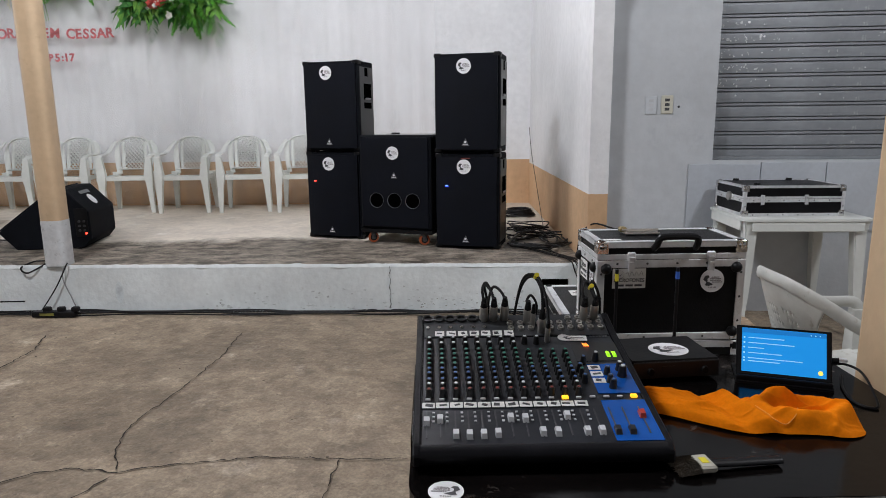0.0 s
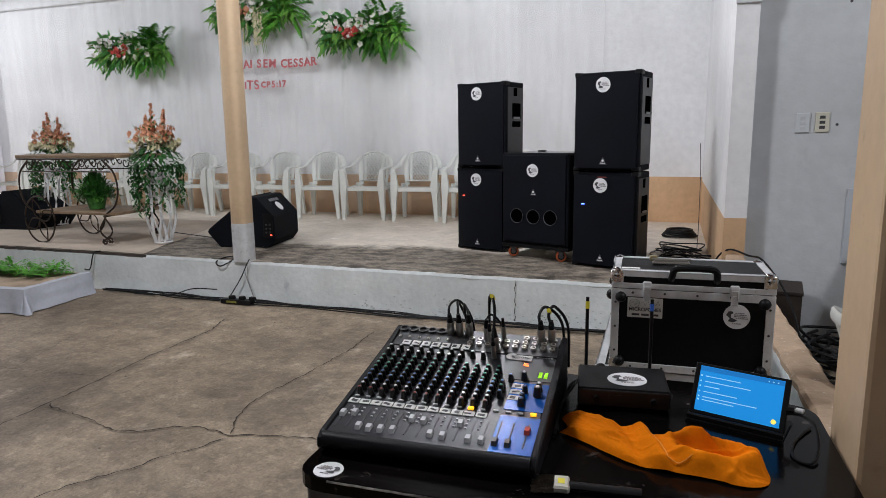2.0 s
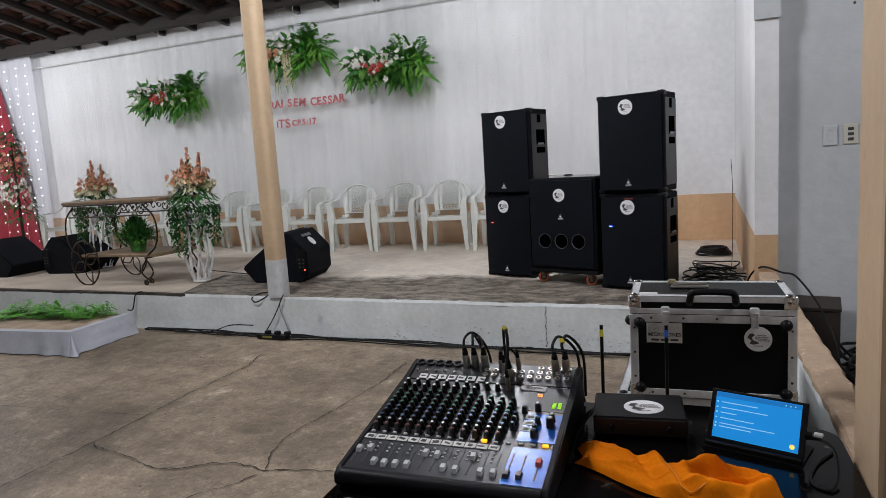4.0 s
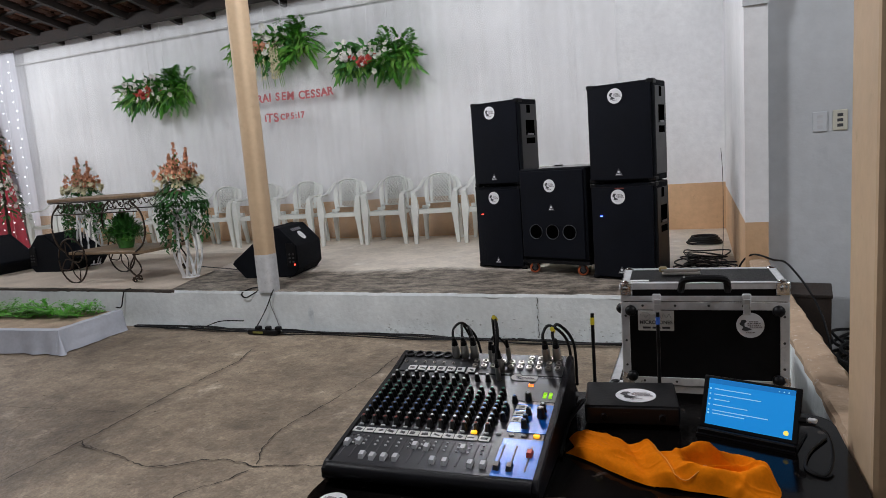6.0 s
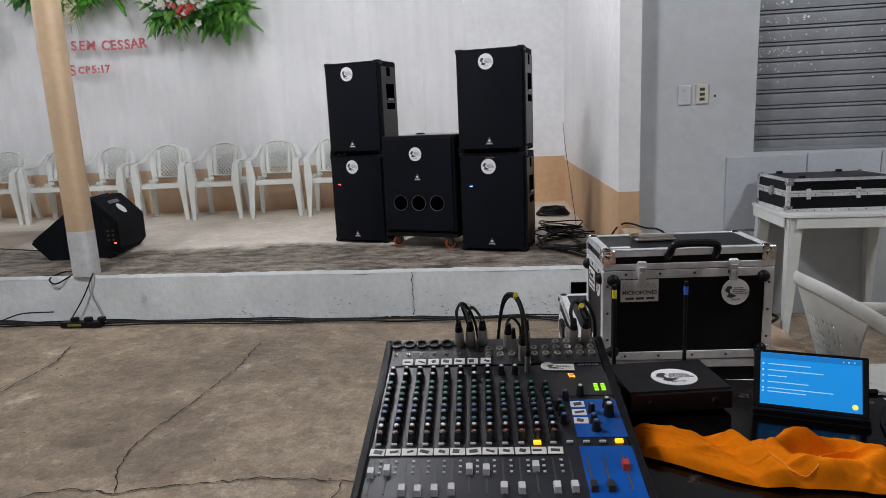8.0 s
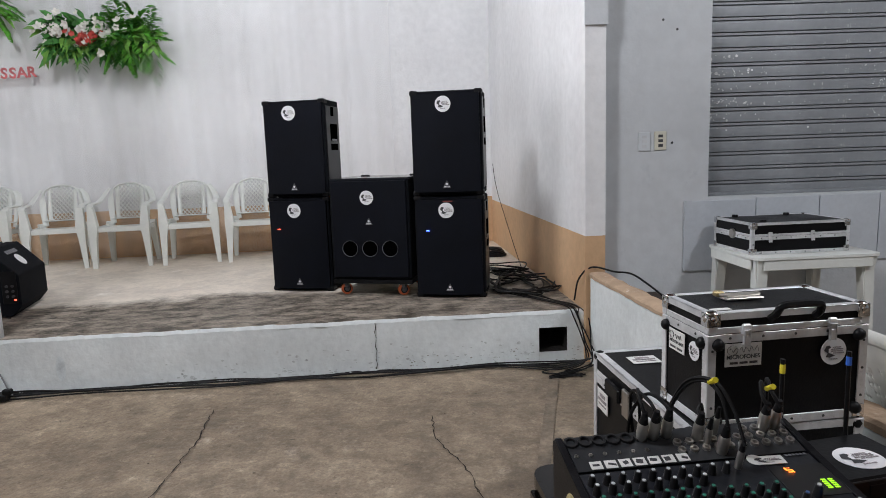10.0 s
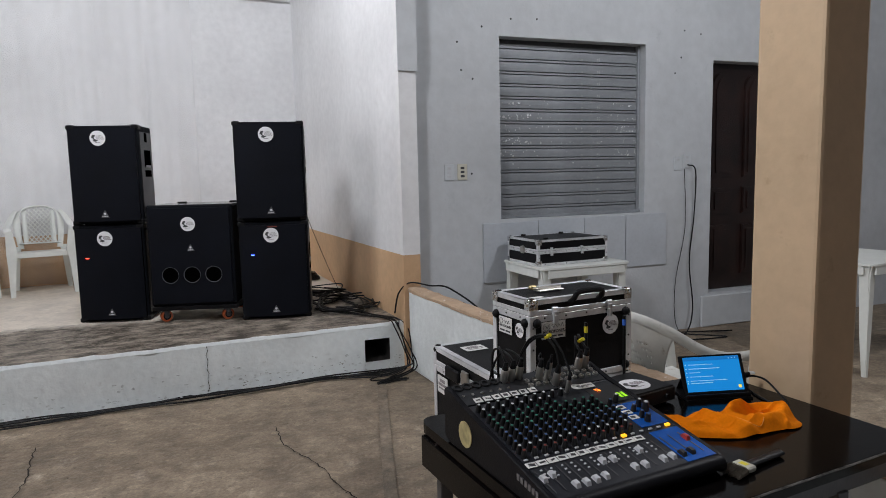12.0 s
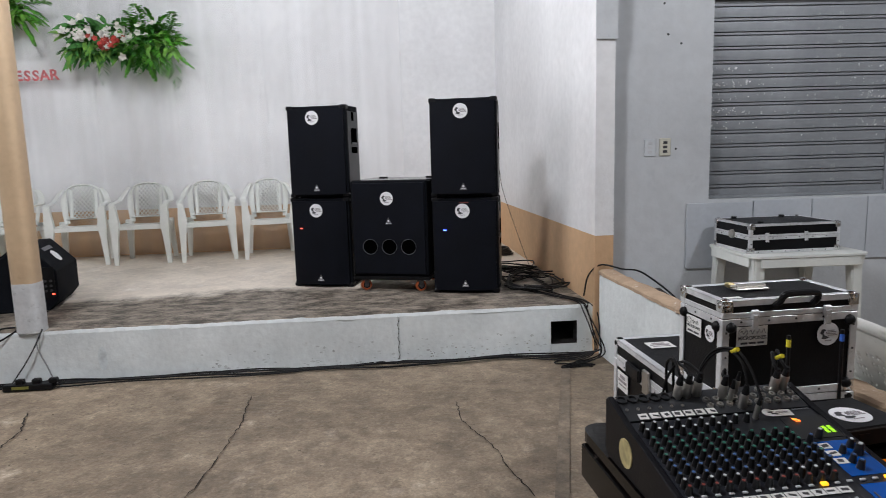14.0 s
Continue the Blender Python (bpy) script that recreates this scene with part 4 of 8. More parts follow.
def frond(bm, p, d, ln, r, w=0.014):
    """A fern frond: a bent rib with leaflets along both sides."""
    d = d.normalized()
    side = d.cross(Vector((0, 0, 1)))
    if side.length < 0.05:
        side = Vector((1, 0, 0))
    side.normalize()
    n = int(ln / 0.02)
    for k in range(2, n):
        t = k / n
        c = p + d * ln * t - Vector((0, 0, 1)) * 0.3 * ln * t * t
        for s in (-1, 1):
            ll = ln * 0.3 * math.sin(math.pi * (0.12 + 0.85 * t)) * r.uniform(0.8, 1.2)
            leaf(bm, c, side * s + d * 0.7 + Vector((0, r.uniform(-0.3, 0.3), r.uniform(-0.3, 0.2))), Vector((0, 0, 1)), ll, w * 0.55, 0.3)


def blossom(bm, p, size, r, petals=5):
    ax = Vector((r.uniform(-0.7, 0.7), -1, r.uniform(-0.4, 0.7))).normalized()
    u = ax.cross(Vector((0, 0, 1))).normalized()
    w = ax.cross(u)
    for k in range(petals):
        a = k * 2 * math.pi / petals + r.uniform(-0.2, 0.2)
        d = (u * math.cos(a) + w * math.sin(a) + ax * 0.45)
        leaf(bm, p, d, ax, size, size * 0.42, -0.1)


def hanging_bunch(m, seed, scale, trail):
    """A hanging bunch of mixed greenery and flowers, facing -y."""
    r = random.Random(seed)
    t = thing("hanging_bouquet", "hanging bouquet of ferns with white and coral flowers" if not trail else "hanging bouquet of palm leaves with trailing cream flowers", "bouquet", m, "bouquets on the curtain")
    bm = bmesh.new()
    for k in range(60):
        x = r.uniform(0.02, 0.34) * scale
        frond(bm, Vector((x, r.uniform(-0.05, 0.05), r.uniform(-0.1, 0.13))), Vector((r.uniform(-0.6, 0.8), r.uniform(-0.7, 0.1), r.uniform(-0.8, 1.1))), r.uniform(0.16, 0.27) * scale, r, 0.03)
    part("fern", bm, LEAF_A, t, "fresh green fern fronds")
    bm = bmesh.new()
    for k in range(230):
        x = r.uniform(-0.36, 0.25) * scale
        leaf(bm, Vector((x, r.uniform(-0.1, 0.05), r.uniform(-0.16, 0.17))), Vector((r.uniform(-1, 0.7), r.uniform(-0.9, 0.1), r.uniform(-1, 1.1))), Vector((0, -1, 0.3)), r.uniform(0.06, 0.15) * scale, r.uniform(0.018, 0.036), 0.3)
    for k in range(22):
        frond(bm, Vector((r.uniform(-0.3, 0.1) * scale, 0, r.uniform(-0.05, 0.06))), Vector((r.uniform(-1.0, 0.3), r.uniform(-0.6, 0), r.uniform(-0.9, 1.1))), r.uniform(0.14, 0.24) * scale, r, 0.03)
    part("foliage", bm, LEAF_B, t, "deep green leaves")
    bm = bmesh.new()
    for k in range(150):
        x = r.uniform(-0.4, 0.38) * scale
        leaf(bm, Vector((x, r.uniform(-0.12, 0), r.uniform(-0.14, 0.08))), Vector((r.uniform(-1, 1), r.uniform(-0.9, 0.1), r.uniform(-1.0, 0.5))), Vector((0, -1, 0.3)), r.uniform(0.06, 0.13) * scale, r.uniform(0.012, 0.026), 0.5)
    part("light_foliage", bm, LEAF_C, t, "pale green leaves")
    bm = bmesh.new()
    for k in range(60 if not trail else 40):
        cx = r.choice((-0.3, -0.08, 0.02, 0.1))
        blossom(bm, Vector(((cx + r.gauss(0, 0.06)) * scale, r.uniform(-0.2, -0.1), r.gauss(0.04, 0.09))), r.uniform(0.03, 0.055), r)
    part("white_blossom", bm, PETAL_W, t, "white blossoms")
    bm = bmesh.new()
    for k in range(26):
        blossom(bm, Vector((r.gauss(-0.07, 0.06) * scale, r.uniform(-0.22, -0.14), r.gauss(-0.03, 0.035))), r.uniform(0.028, 0.046), r)
    part("coral_blossom", bm, PETAL_P if trail else PETAL_R, t, "peach blossoms" if trail else "coral red blossoms")
    if trail:
        bm = bmesh.new()
        for s in range(12):
            x, y = r.uniform(-0.2, 0.16), r.uniform(-0.2, -0.1)
            for k in range(22):
                z = 0.0 - 0.022 * k
                blossom(bm, Vector((x + r.gauss(0, 0.012), y, z)), r.uniform(0.012, 0.024), r, 4)
        part("trailing_blossom", bm, PETAL_C, t, "trailing cream blossoms")
        bm = bmesh.new()
        for s in range(9):
            x = r.uniform(-0.16, 0.18)
            tube(bm, spline([(x, -0.12, 0), (x + 0.02, -0.14, -0.3), (x + r.uniform(-0.04, 0.06), -0.12, -0.58)], 5), 0.008, 4, r_end=0.002)
        part("trailing_stem", bm, LEAF_C, t, "pale trailing stems")
    bm = bmesh.new()
    lathe(bm, [(0.02, -0.12), (0.05, 0.0), (0.02, 0.05)], sides=8)
    box(bm, (0, 0.0, -0.01), (0.7 * scale, 0.03, 0.02))
    part("holder", bm, LEAF_B, t, "hidden green holder")
    bm = bmesh.new()
    top_z = 3.95 - m.translation.z
    for x in (-0.12, 0.16):
        tube(bm, [(x, 0.0, 0.0), (x + 0.04, -0.05, top_z)], 0.003, 4)
    part("hanging_cord", bm, STRING, t, "thin white hanging cord")
    return t


hanging_bunch(pose(-6.55, 7.66, 2.66, 0, 0, 6), 11, 1.6, False)
hanging_bunch(pose(-4.42, 7.79, 3.05, 0, 0, 4), 12, 1.6, True)
hanging_bunch(pose(-2.86, 7.87, 2.68, 0, 0, 4), 13, 1.46, False)

# ---- lettering on the curtain ----
sign = thing("curtain_lettering", "red cut-out letters pinned to the white curtain", "lettering", B @ pose(0, 3.27, 0))
for i, (ch, x) in enumerate([("O", 0.0), ("R", 0.1), ("A", 0.2), ("I", 0.275), ("S", 0.4), ("E", 0.5), ("M", 0.61), ("C", 0.79), ("E", 0.88), ("S", 0.965), ("S", 1.05), ("A", 1.14), ("R", 1.235)]):
    words("letter", ch, 0.15, RED_LETTER, sign, pose(-4.73 + 1.02 * x, 0, 2.36 + 0.01 * math.sin(x * 5), 90, rnd.uniform(-6, 6), 0), 0.003, 0.004)
for ch, x, s in (("1", 0.0, 0.12), ("T", 0.07, 0.17), ("S", 0.18, 0.17), ("C", 0.29, 0.11), ("P", 0.37, 0.11), ("5", 0.45, 0.12), (":", 0.51, 0.11), ("1", 0.555, 0.12), ("7", 0.62, 0.12)):
    words("letter", ch, s, RED_LETTER, sign, pose(-4.56 + x, 0, 2.09, 90, rnd.uniform(-6, 6), 0), 0.003, 0.004)


# ---- plastic chairs ----
def plastic_chair(mat, label, group, m):
    """A stacking garden armchair with a lattice back, facing -y, its base at the origin."""
    t = thing("plastic_chair", label, "chair", m, group)
    bm = bmesh.new()
    n = 8
    g = []
    for j in range(n + 1):
        row = []
        for i in range(n + 1):
            u, w = i / n * 2 - 1, j / n
            hw = 0.235 - 0.03 * w
            z = 0.425 - 0.03 * w - 0.018 * (1 - u * u) * math.sin(math.pi * min(w + 0.15, 1)) - (0.03 * max(0, 0.12 - w) / 0.12)
            row.append((u * hw, -0.22 + 0.42 * w, z))
        g.append(row)
    for dz in (0, -0.016):
        vv = [[bm.verts.new((x, y, z + dz)) for x, y, z in row] for row in g]
        for j in range(n):
            for i in range(n):
                bm.faces.new((vv[j][i], vv[j][i + 1], vv[j + 1][i + 1], vv[j + 1][i]))
    box(bm, (0, -0.222, 0.39), (0.44, 0.012, 0.05), bev=0.004)
    for s in (-1, 1):
        box(bm, (s * 0.225, -0.01, 0.39), (0.012, 0.4, 0.05), bev=0.004)
    part("seat", bm, mat, t, smooth=True)
    for sx in (-1, 1):
        for front in (True, False):
            bm = bmesh.new()
            if front:
                rows = [(0.262, -0.215, 0.0, 0.02, 0.022), (0.25, -0.225, 0.3, 0.032, 0.03), (0.243, -0.225, 0.42, 0.045, 0.036), (0.255, -0.215, 0.62, 0.026, 0.03)]
            else:
                rows = [(0.232, 0.27, 0.0, 0.02, 0.022), (0.215, 0.225, 0.3, 0.03, 0.03), (0.205, 0.2, 0.44, 0.04, 0.034)]
            pv = None
            for x, y, z, a, b in rows:
                q = [bm.verts.new((sx * x + dx * a, y + dy * b, z)) for dx, dy in ((-1, -1), (1, -1), (1, 1), (-1, 1))]
                if pv:
                    for k in range(4):
                        bm.faces.new((pv[k], pv[(k + 1) % 4], q[(k + 1) % 4], q[k]))
                else:
                    bm.faces.new(q)
                pv = q
            bm.faces.new(pv)
            part("leg", bm, mat, t, smooth=True)
        bm = bmesh.new()
        tube(bm, spline([(sx * 0.255, -0.225, 0.56), (sx * 0.262, -0.2, 0.635), (sx * 0.27, -0.05, 0.645), (sx * 0.262, 0.1, 0.66), (sx * 0.225, 0.2, 0.74), (sx * 0.19, 0.235, 0.79)], 5), 0.03, 8, flat=0.012)
        part("armrest", bm, mat, t, smooth=True)
    back_y = lambda z, x: 0.185 + (z - 0.42) * 0.2 - 0.35 * x * x
    bm = bmesh.new()
    out = [(-0.165, 0.42), (-0.185, 0.6), (-0.178, 0.74), (-0.12, 0.81), (0, 0.835), (0.12, 0.81), (0.178, 0.74), (0.185, 0.6), (0.165, 0.42)]
    tube(bm, [(x, back_y(z, x), z) for x, z in [(v.x, v.y) for v in spline([(a, b, 0) for a, b in out], 4)]], 0.03, 8, flat=0.01)
    tube(bm, [(x, back_y(0.47, x), 0.47) for x in (-0.18, -0.09, 0, 0.09, 0.18)], 0.028, 8, flat=0.008)
    for s in (-1, 1):
        tube(bm, [(s * 0.12, back_y(z, 0.12), z) for z in (0.48, 0.6, 0.72, 0.785)], 0.02, 6, flat=0.007)
    part("backrest_frame", bm, mat, t, smooth=True)
    bm = bmesh.new()
    inside = lambda x, z: abs(x) < 0.125 and 0.47 < z < 0.83 - 1.3 * x * x
    for s in (-1, 1):
        for c in np.arange(-0.5, 0.55, 0.039):
            pts = []
            for k in range(19):
                z = 0.48 + 0.37 * k / 18
                x = c + s * (z - 0.65) * 0.8
                if inside(x, z):
                    pts.append((x, back_y(z, x), z))
            if len(pts) > 1:
                tube(bm, pts[::max(1, len(pts) - 1)] if len(pts) < 3 else [pts[0], pts[len(pts) // 2], pts[-1]], 0.0125, 4, flat=0.005)
    part("lattice", bm, mat, t, "diagonal plastic lattice")
    return t


CH = "white plastic garden armchair with a lattice back"
first = plastic_chair(PLASTIC, CH, "chairs along the curtain", pose(-1.42, 7.76, 0.345, 0, 0, 13))
for k in range(1, 9):
    x = -1.42 - 0.66 * k
    copy_thing(first, pose(x + rnd.uniform(-0.02, 0.02), 7.76 - 0.1 * 0.66 * k * 0.75 + rnd.uniform(-0.02, 0.02), 0.345, 0, 0, 13 + rnd.uniform(-4, 4)))
for x in (-0.76, -7.4, -8.05, -8.75):
    copy_thing(first, pose(x, 7.76 + 0.075 * (x + 1.42), 0.345, 0, 0, 13 + rnd.uniform(-4, 4)))


def barrel_chair(m):
    """A worn armchair whose top rail sweeps from the solid back down into the arms, facing -y."""
    t = thing("plastic_chair", "worn white plastic armchair with scuffed back beside the low wall", "chair", m)
    half = [(0.0, 0.285, 0.775), (0.1, 0.265, 0.765), (0.185, 0.2, 0.722), (0.235, 0.09, 0.65), (0.26, -0.02, 0.61), (0.268, -0.13, 0.6), (0.27, -0.205, 0.597), (0.266, -0.24, 0.565)]
    rail = spline([(-x, y, z) for x, y, z in half[:0:-1]] + half, 5)
    bm = bmesh.new()
    tube(bm, rail, 0.009, 8, flat=0.022)
    part("top_rail", bm, PLASTIC_WORN, t, "swept top rail and arms", True)
    bm = bmesh.new()
    g = []
    nu, nz = 54, 40
    for j in range(nz + 1):
        k = j / nz
        row = []
        for i in range(nu + 1):
            a = i / nu * 2 - 1
            hw = 0.1 + 0.1 * k ** 1.3
            x = a * hw
            ztop = 0.772 - 1.5 * x * x
            z = 0.4 + (ztop - 0.4) * k
            row.append(bm.verts.new((x, 0.155 + 0.13 * k - 2.35 * x * x * (0.5 + 0.5 * k), z)))
        g.append(row)
    for j in range(nz):
        for i in range(nu):
            patch = 14 <= j <= 30 and i % 3 == 1 and j % 3 == 1 and 8 < i < 46 and (i * 7 + j * 3) % 5 < 3
            if not patch:
                bm.faces.new((g[j][i], g[j][i + 1], g[j + 1][i + 1], g[j + 1][i]))
    pan = part("backrest", bm, PLASTIC_WORN, t, "solid scuffed back with rows of small holes", True)
    so = pan.modifiers.new("thickness", "SOLIDIFY")
    so.thickness, so.offset = 0.006, 0
    bm = bmesh.new()
    n = 8
    for dz in (0, -0.016):
        vv = [[bm.verts.new(((i / n * 2 - 1) * (0.24 - 0.035 * j / n), -0.23 + 0.41 * j / n, 0.42 - 0.03 * j / n - 0.016 * (1 - (i / n * 2 - 1) ** 2) + dz)) for i in range(n + 1)] for j in range(n + 1)]
        for j in range(n):
            for i in range(n):
                bm.faces.new((vv[j][i], vv[j][i + 1], vv[j + 1][i + 1], vv[j + 1][i]))
    box(bm, (0, -0.232, 0.385), (0.45, 0.012, 0.055), bev=0.004)
    for s in (-1, 1):
        box(bm, (s * 0.228, -0.02, 0.385), (0.012, 0.41, 0.055), bev=0.004)
    part("seat", bm, PLASTIC_WORN, t, smooth=True)
    for sx in (-1, 1):
        for pts in (((0.262, -0.22, 0.0, 0.02, 0.022), (0.255, -0.228, 0.3, 0.028, 0.03), (0.256, -0.228, 0.42, 0.03, 0.034), (0.262, -0.225, 0.57, 0.02, 0.026)), ((0.2, 0.13, 0.0, 0.02, 0.022), (0.195, 0.14, 0.25, 0.028, 0.028), (0.185, 0.145, 0.44, 0.034, 0.03))):
            bm = bmesh.new()
            pv = None
            for x, y, z, a, b in pts:
                q = [bm.verts.new((sx * x + dx * a, y + dy * b, z)) for dx, dy in ((-1, -1), (1, -1), (1, 1), (-1, 1))]
                if pv:
                    for k in range(4):
                        bm.faces.new((pv[k], pv[(k + 1) % 4], q[(k + 1) % 4], q[k]))
                else:
                    bm.faces.new(q)
                pv = q
            bm.faces.new(pv)
            part("leg", bm, PLASTIC_WORN, t, smooth=True)
    return t


barrel_chair(pose(2.03, 2.8, 0.0, 0, 0, 96) @ Matrix.Diagonal((1, 1, 1.01, 1)))


# ---- loudspeakers ----
def print_mark(parent, m, rx_, ry_, turn=1):
    """Worn print on a sticker: a dark blot at one end and faded rows of illegible dashes, in the plane of m."""
    bm = bmesh.new()
    blot = [(-0.78, 0.1), (-0.62, 0.42), (-0.36, 0.46), (-0.24, 0.3), (-0.42, 0.18), (-0.4, -0.08), (-0.12, -0.2), (0.1, -0.32), (-0.3, -0.46), (-0.62, -0.38), (-0.5, -0.12)]
    bm.faces.new([bm.verts.new(m @ Vector((turn * a * rx_, b * ry_, 0.0006))) for a, b in blot])
    part("print", bm, BADGE_DARK, parent)
    bm = bmesh.new()
    r = random.Random(5)
    for row_, (y, x0, x1) in enumerate(((0.3, -0.1, 0.5), (0.16, -0.2, 0.7), (0.02, -0.2, 0.74), (-0.12, -0.02, 0.7), (-0.56, -0.3, 0.3))):
        x = x0
        while x < x1:
            w = r.uniform(0.06, 0.16)
            box(bm, (turn * (x + w / 2) * rx_, y * ry_, 0.0005), (w * rx_, 0.085 * ry_, 0.0004), m)
            x += w + 0.035
    part("print_rows", bm, FADED_PRINT, parent, "faded rows of print")


def badge(parent, x, y, z, r):
    """A round white sticker with a dark printed mark, facing -y."""
    bm = bmesh.new()
    lathe(bm, [(r, 0), (r, 0.002)], sides=28, m=pose(x, y, z, 90))
    b = part("round_sticker", bm, BADGE, parent, "round white sticker with dark print")
    print_mark(b, pose(x, y - 0.0022, z, 90), r, r)
    return b


def emblem(parent, x, y, z, s):
    """A small triangular maker's plate, facing -y."""
    bm = bmesh.new()
    prism(bm, [(x - s * 0.85, z - s * 0.75), (x + s * 0.85, z - s * 0.75), (x, z + s * 0.9)], y - 0.003, y)
    e = part("emblem", bm, EMBLEM, parent, "small triangular silver emblem")
    bm = bmesh.new()
    lathe(bm, [(s * 0.26, 0), (s * 0.25, 0.0015)], sides=14, m=pose(x, y - 0.003, z + s * 0.08, 90))
    for k in range(5):
        box(bm, (x + s * 0.25 * (k - 2), y - 0.0036, z - s * 0.48), (s * 0.17, 0.0012, s * 0.22))
    part("emblem_print", bm, BADGE, e, "bright disc and lettering bar")


def curved_front(bm, w, z0, z1, y, bulge, n=10):
    """A grille that bows forwards, closed to its back."""
    f = []
    for z in (z0, z1):
        f.append([bm.verts.new((-w / 2 + w * i / n, y - bulge * (1 - (2 * i / n - 1) ** 2), z)) for i in range(n + 1)])
    k = [[bm.verts.new((x, y + 0.02, z)) for x in (-w / 2, w / 2)] for z in (z0, z1)]
    for i in range(n):
        bm.faces.new((f[0][i], f[0][i + 1], f[1][i + 1], f[1][i]))
    bm.faces.new(f[1] + [k[1][1], k[1][0]])
    bm.faces.new(f[0] + [k[0][1], k[0][0]])
    bm.faces.new((f[0][0], f[1][0], k[1][0], k[0][0]))
    bm.faces.new((f[0][-1], f[1][-1], k[1][1], k[0][1]))


def loudspeaker(m, label, lit=None, upper=True, strip=False):
    """A two-way cabinet, front at y = 0, its base at z = 0."""
    t = thing("loudspeaker", label, "loudspeaker", m, "loudspeakers of the stack")
    w, h, d = 0.5, 0.725, 0.43
    bm = bmesh.new()
    prism(bm, [(-w / 2, 0.02), (w / 2, 0.02), (w / 2, d * 0.72), (w / 2 - 0.1, d), (-w / 2 + 0.1, d), (-w / 2, d * 0.72)], 0, h)
    for v in bm.verts:
        v.co = Vector((v.co.x, v.co.z, v.co.y))
    bmesh.ops.bevel(bm, geom=list(bm.edges), offset=0.008, segments=1, affect="EDGES")
    part("cabinet", bm, CARPET, t)
    bm = bmesh.new()
    curved_front(bm, w - 0.03, 0.022, h - 0.022, 0.0, 0.035)
    part("grille", bm, GRILLE, t, "black bowed grille", True)
    badge(t, -0.012, -0.037, h - 0.095, 0.055)
    emblem(t, 0.0, -0.037, 0.075, 0.034)
    if strip:
        bm = bmesh.new()
        box(bm, (0, -0.037, h - 0.032), (0.07, 0.002, 0.009))
        part("name_strip", bm, M("dim_red_strip", (0.16, 0.03, 0.025), 0.5, bump=0), t, "dim red name strip")
    for sx in (-1, 1):
        for z in (0.0, h):
            bm = bmesh.new()
            box(bm, (sx * (w / 2 - 0.022), 0.05, z + (0.012 if z == 0 else -0.012)), (0.056, 0.075, 0.036), bev=0.008)
            part("corner_guard", bm, BLACK_PL, t, "black plastic corner guard")
        bm = bmesh.new()
        box(bm, (sx * (w / 2 + 0.001), 0.175, h * 0.5), (0.006, 0.25, h - 0.09), bev=0.002)
        sp = part("side_panel", bm, SIDE_PL, t, "satin black plastic side panel")
        # flat near-black plates give the shade of the handle and socket recesses
        bm = bmesh.new()
        box(bm, (sx * (w / 2 + 0.0035), 0.19, h * 0.665), (0.004, 0.14, 0.13), bev=0.0015)
        box(bm, (sx * (w / 2 + 0.0035), 0.19, h * 0.51), (0.004, 0.14, 0.05), bev=0.0015)
        box(bm, (sx * (w / 2 + 0.0035), 0.17, h * 0.885), (0.004, 0.06, 0.07), bev=0.0015)
        part("handle_recess_shade", bm, RECESS_SHADE, sp, "flat black plates painted as shaded handle and socket recesses")
        bm = bmesh.new()
        box(bm, (sx * (w / 2 + 0.006), 0.19, h * 0.585), (0.01, 0.1, 0.016), bev=0.004)
        part("grip", bm, SILVER, sp, "dull grip bar")
    if lit:
        bm = bmesh.new()
        box(bm, (-0.15, -0.028, 0.485), (0.022, 0.006, 0.006))
        part("pilot_lamp", bm, lit, t, "small lit pilot lamp")
    if upper:
        for sx in (-1, 1):
            for y in (0.06, 0.36):
                bm = bmesh.new()
                lathe(bm, [(0.018, -0.012), (0.02, 0.004)], (sx * 0.17, y, 0), 10)
                part("rubber_foot", bm, BLACK_PL, t)
    return t


ZR, ZL = 0.352, 0.352
loudspeaker(pose(0.565, 5.445, ZR, 0, 0, -11), "black carpeted loudspeaker standing on the stage, blue lamp lit", LED_BLUE, False, True)
loudspeaker(pose(0.565, 5.452, ZR + 0.737, 0, 0, -10), "black carpeted loudspeaker stacked on another loudspeaker")
loudspeaker(pose(-0.59, 5.88, ZL, 0, 0, -14), "black carpeted loudspeaker standing on the stage, red lamp lit", LED_RED, False)
loudspeaker(pose(-0.585, 5.885, ZL + 0.737, 0, 0, -14), "black carpeted loudspeaker stacked on another loudspeaker")

sub = thing("subwoofer", "black subwoofer with three round ports on an orange-wheeled dolly", "subwoofer", pose(-0.015, 5.585, 0.345, 0, 0, -14.5))
bm = bmesh.new()
box(bm, (0, 0.29, 0.5), (0.61, 0.56, 0.745), bev=0.01)
part("cabinet", bm, CARPET, sub)
bm = bmesh.new()
box(bm, (0, 0.005, 0.5), (0.575, 0.02, 0.71), bev=0.004)
part("grille", bm, GRILLE, sub, "flat black front grille")
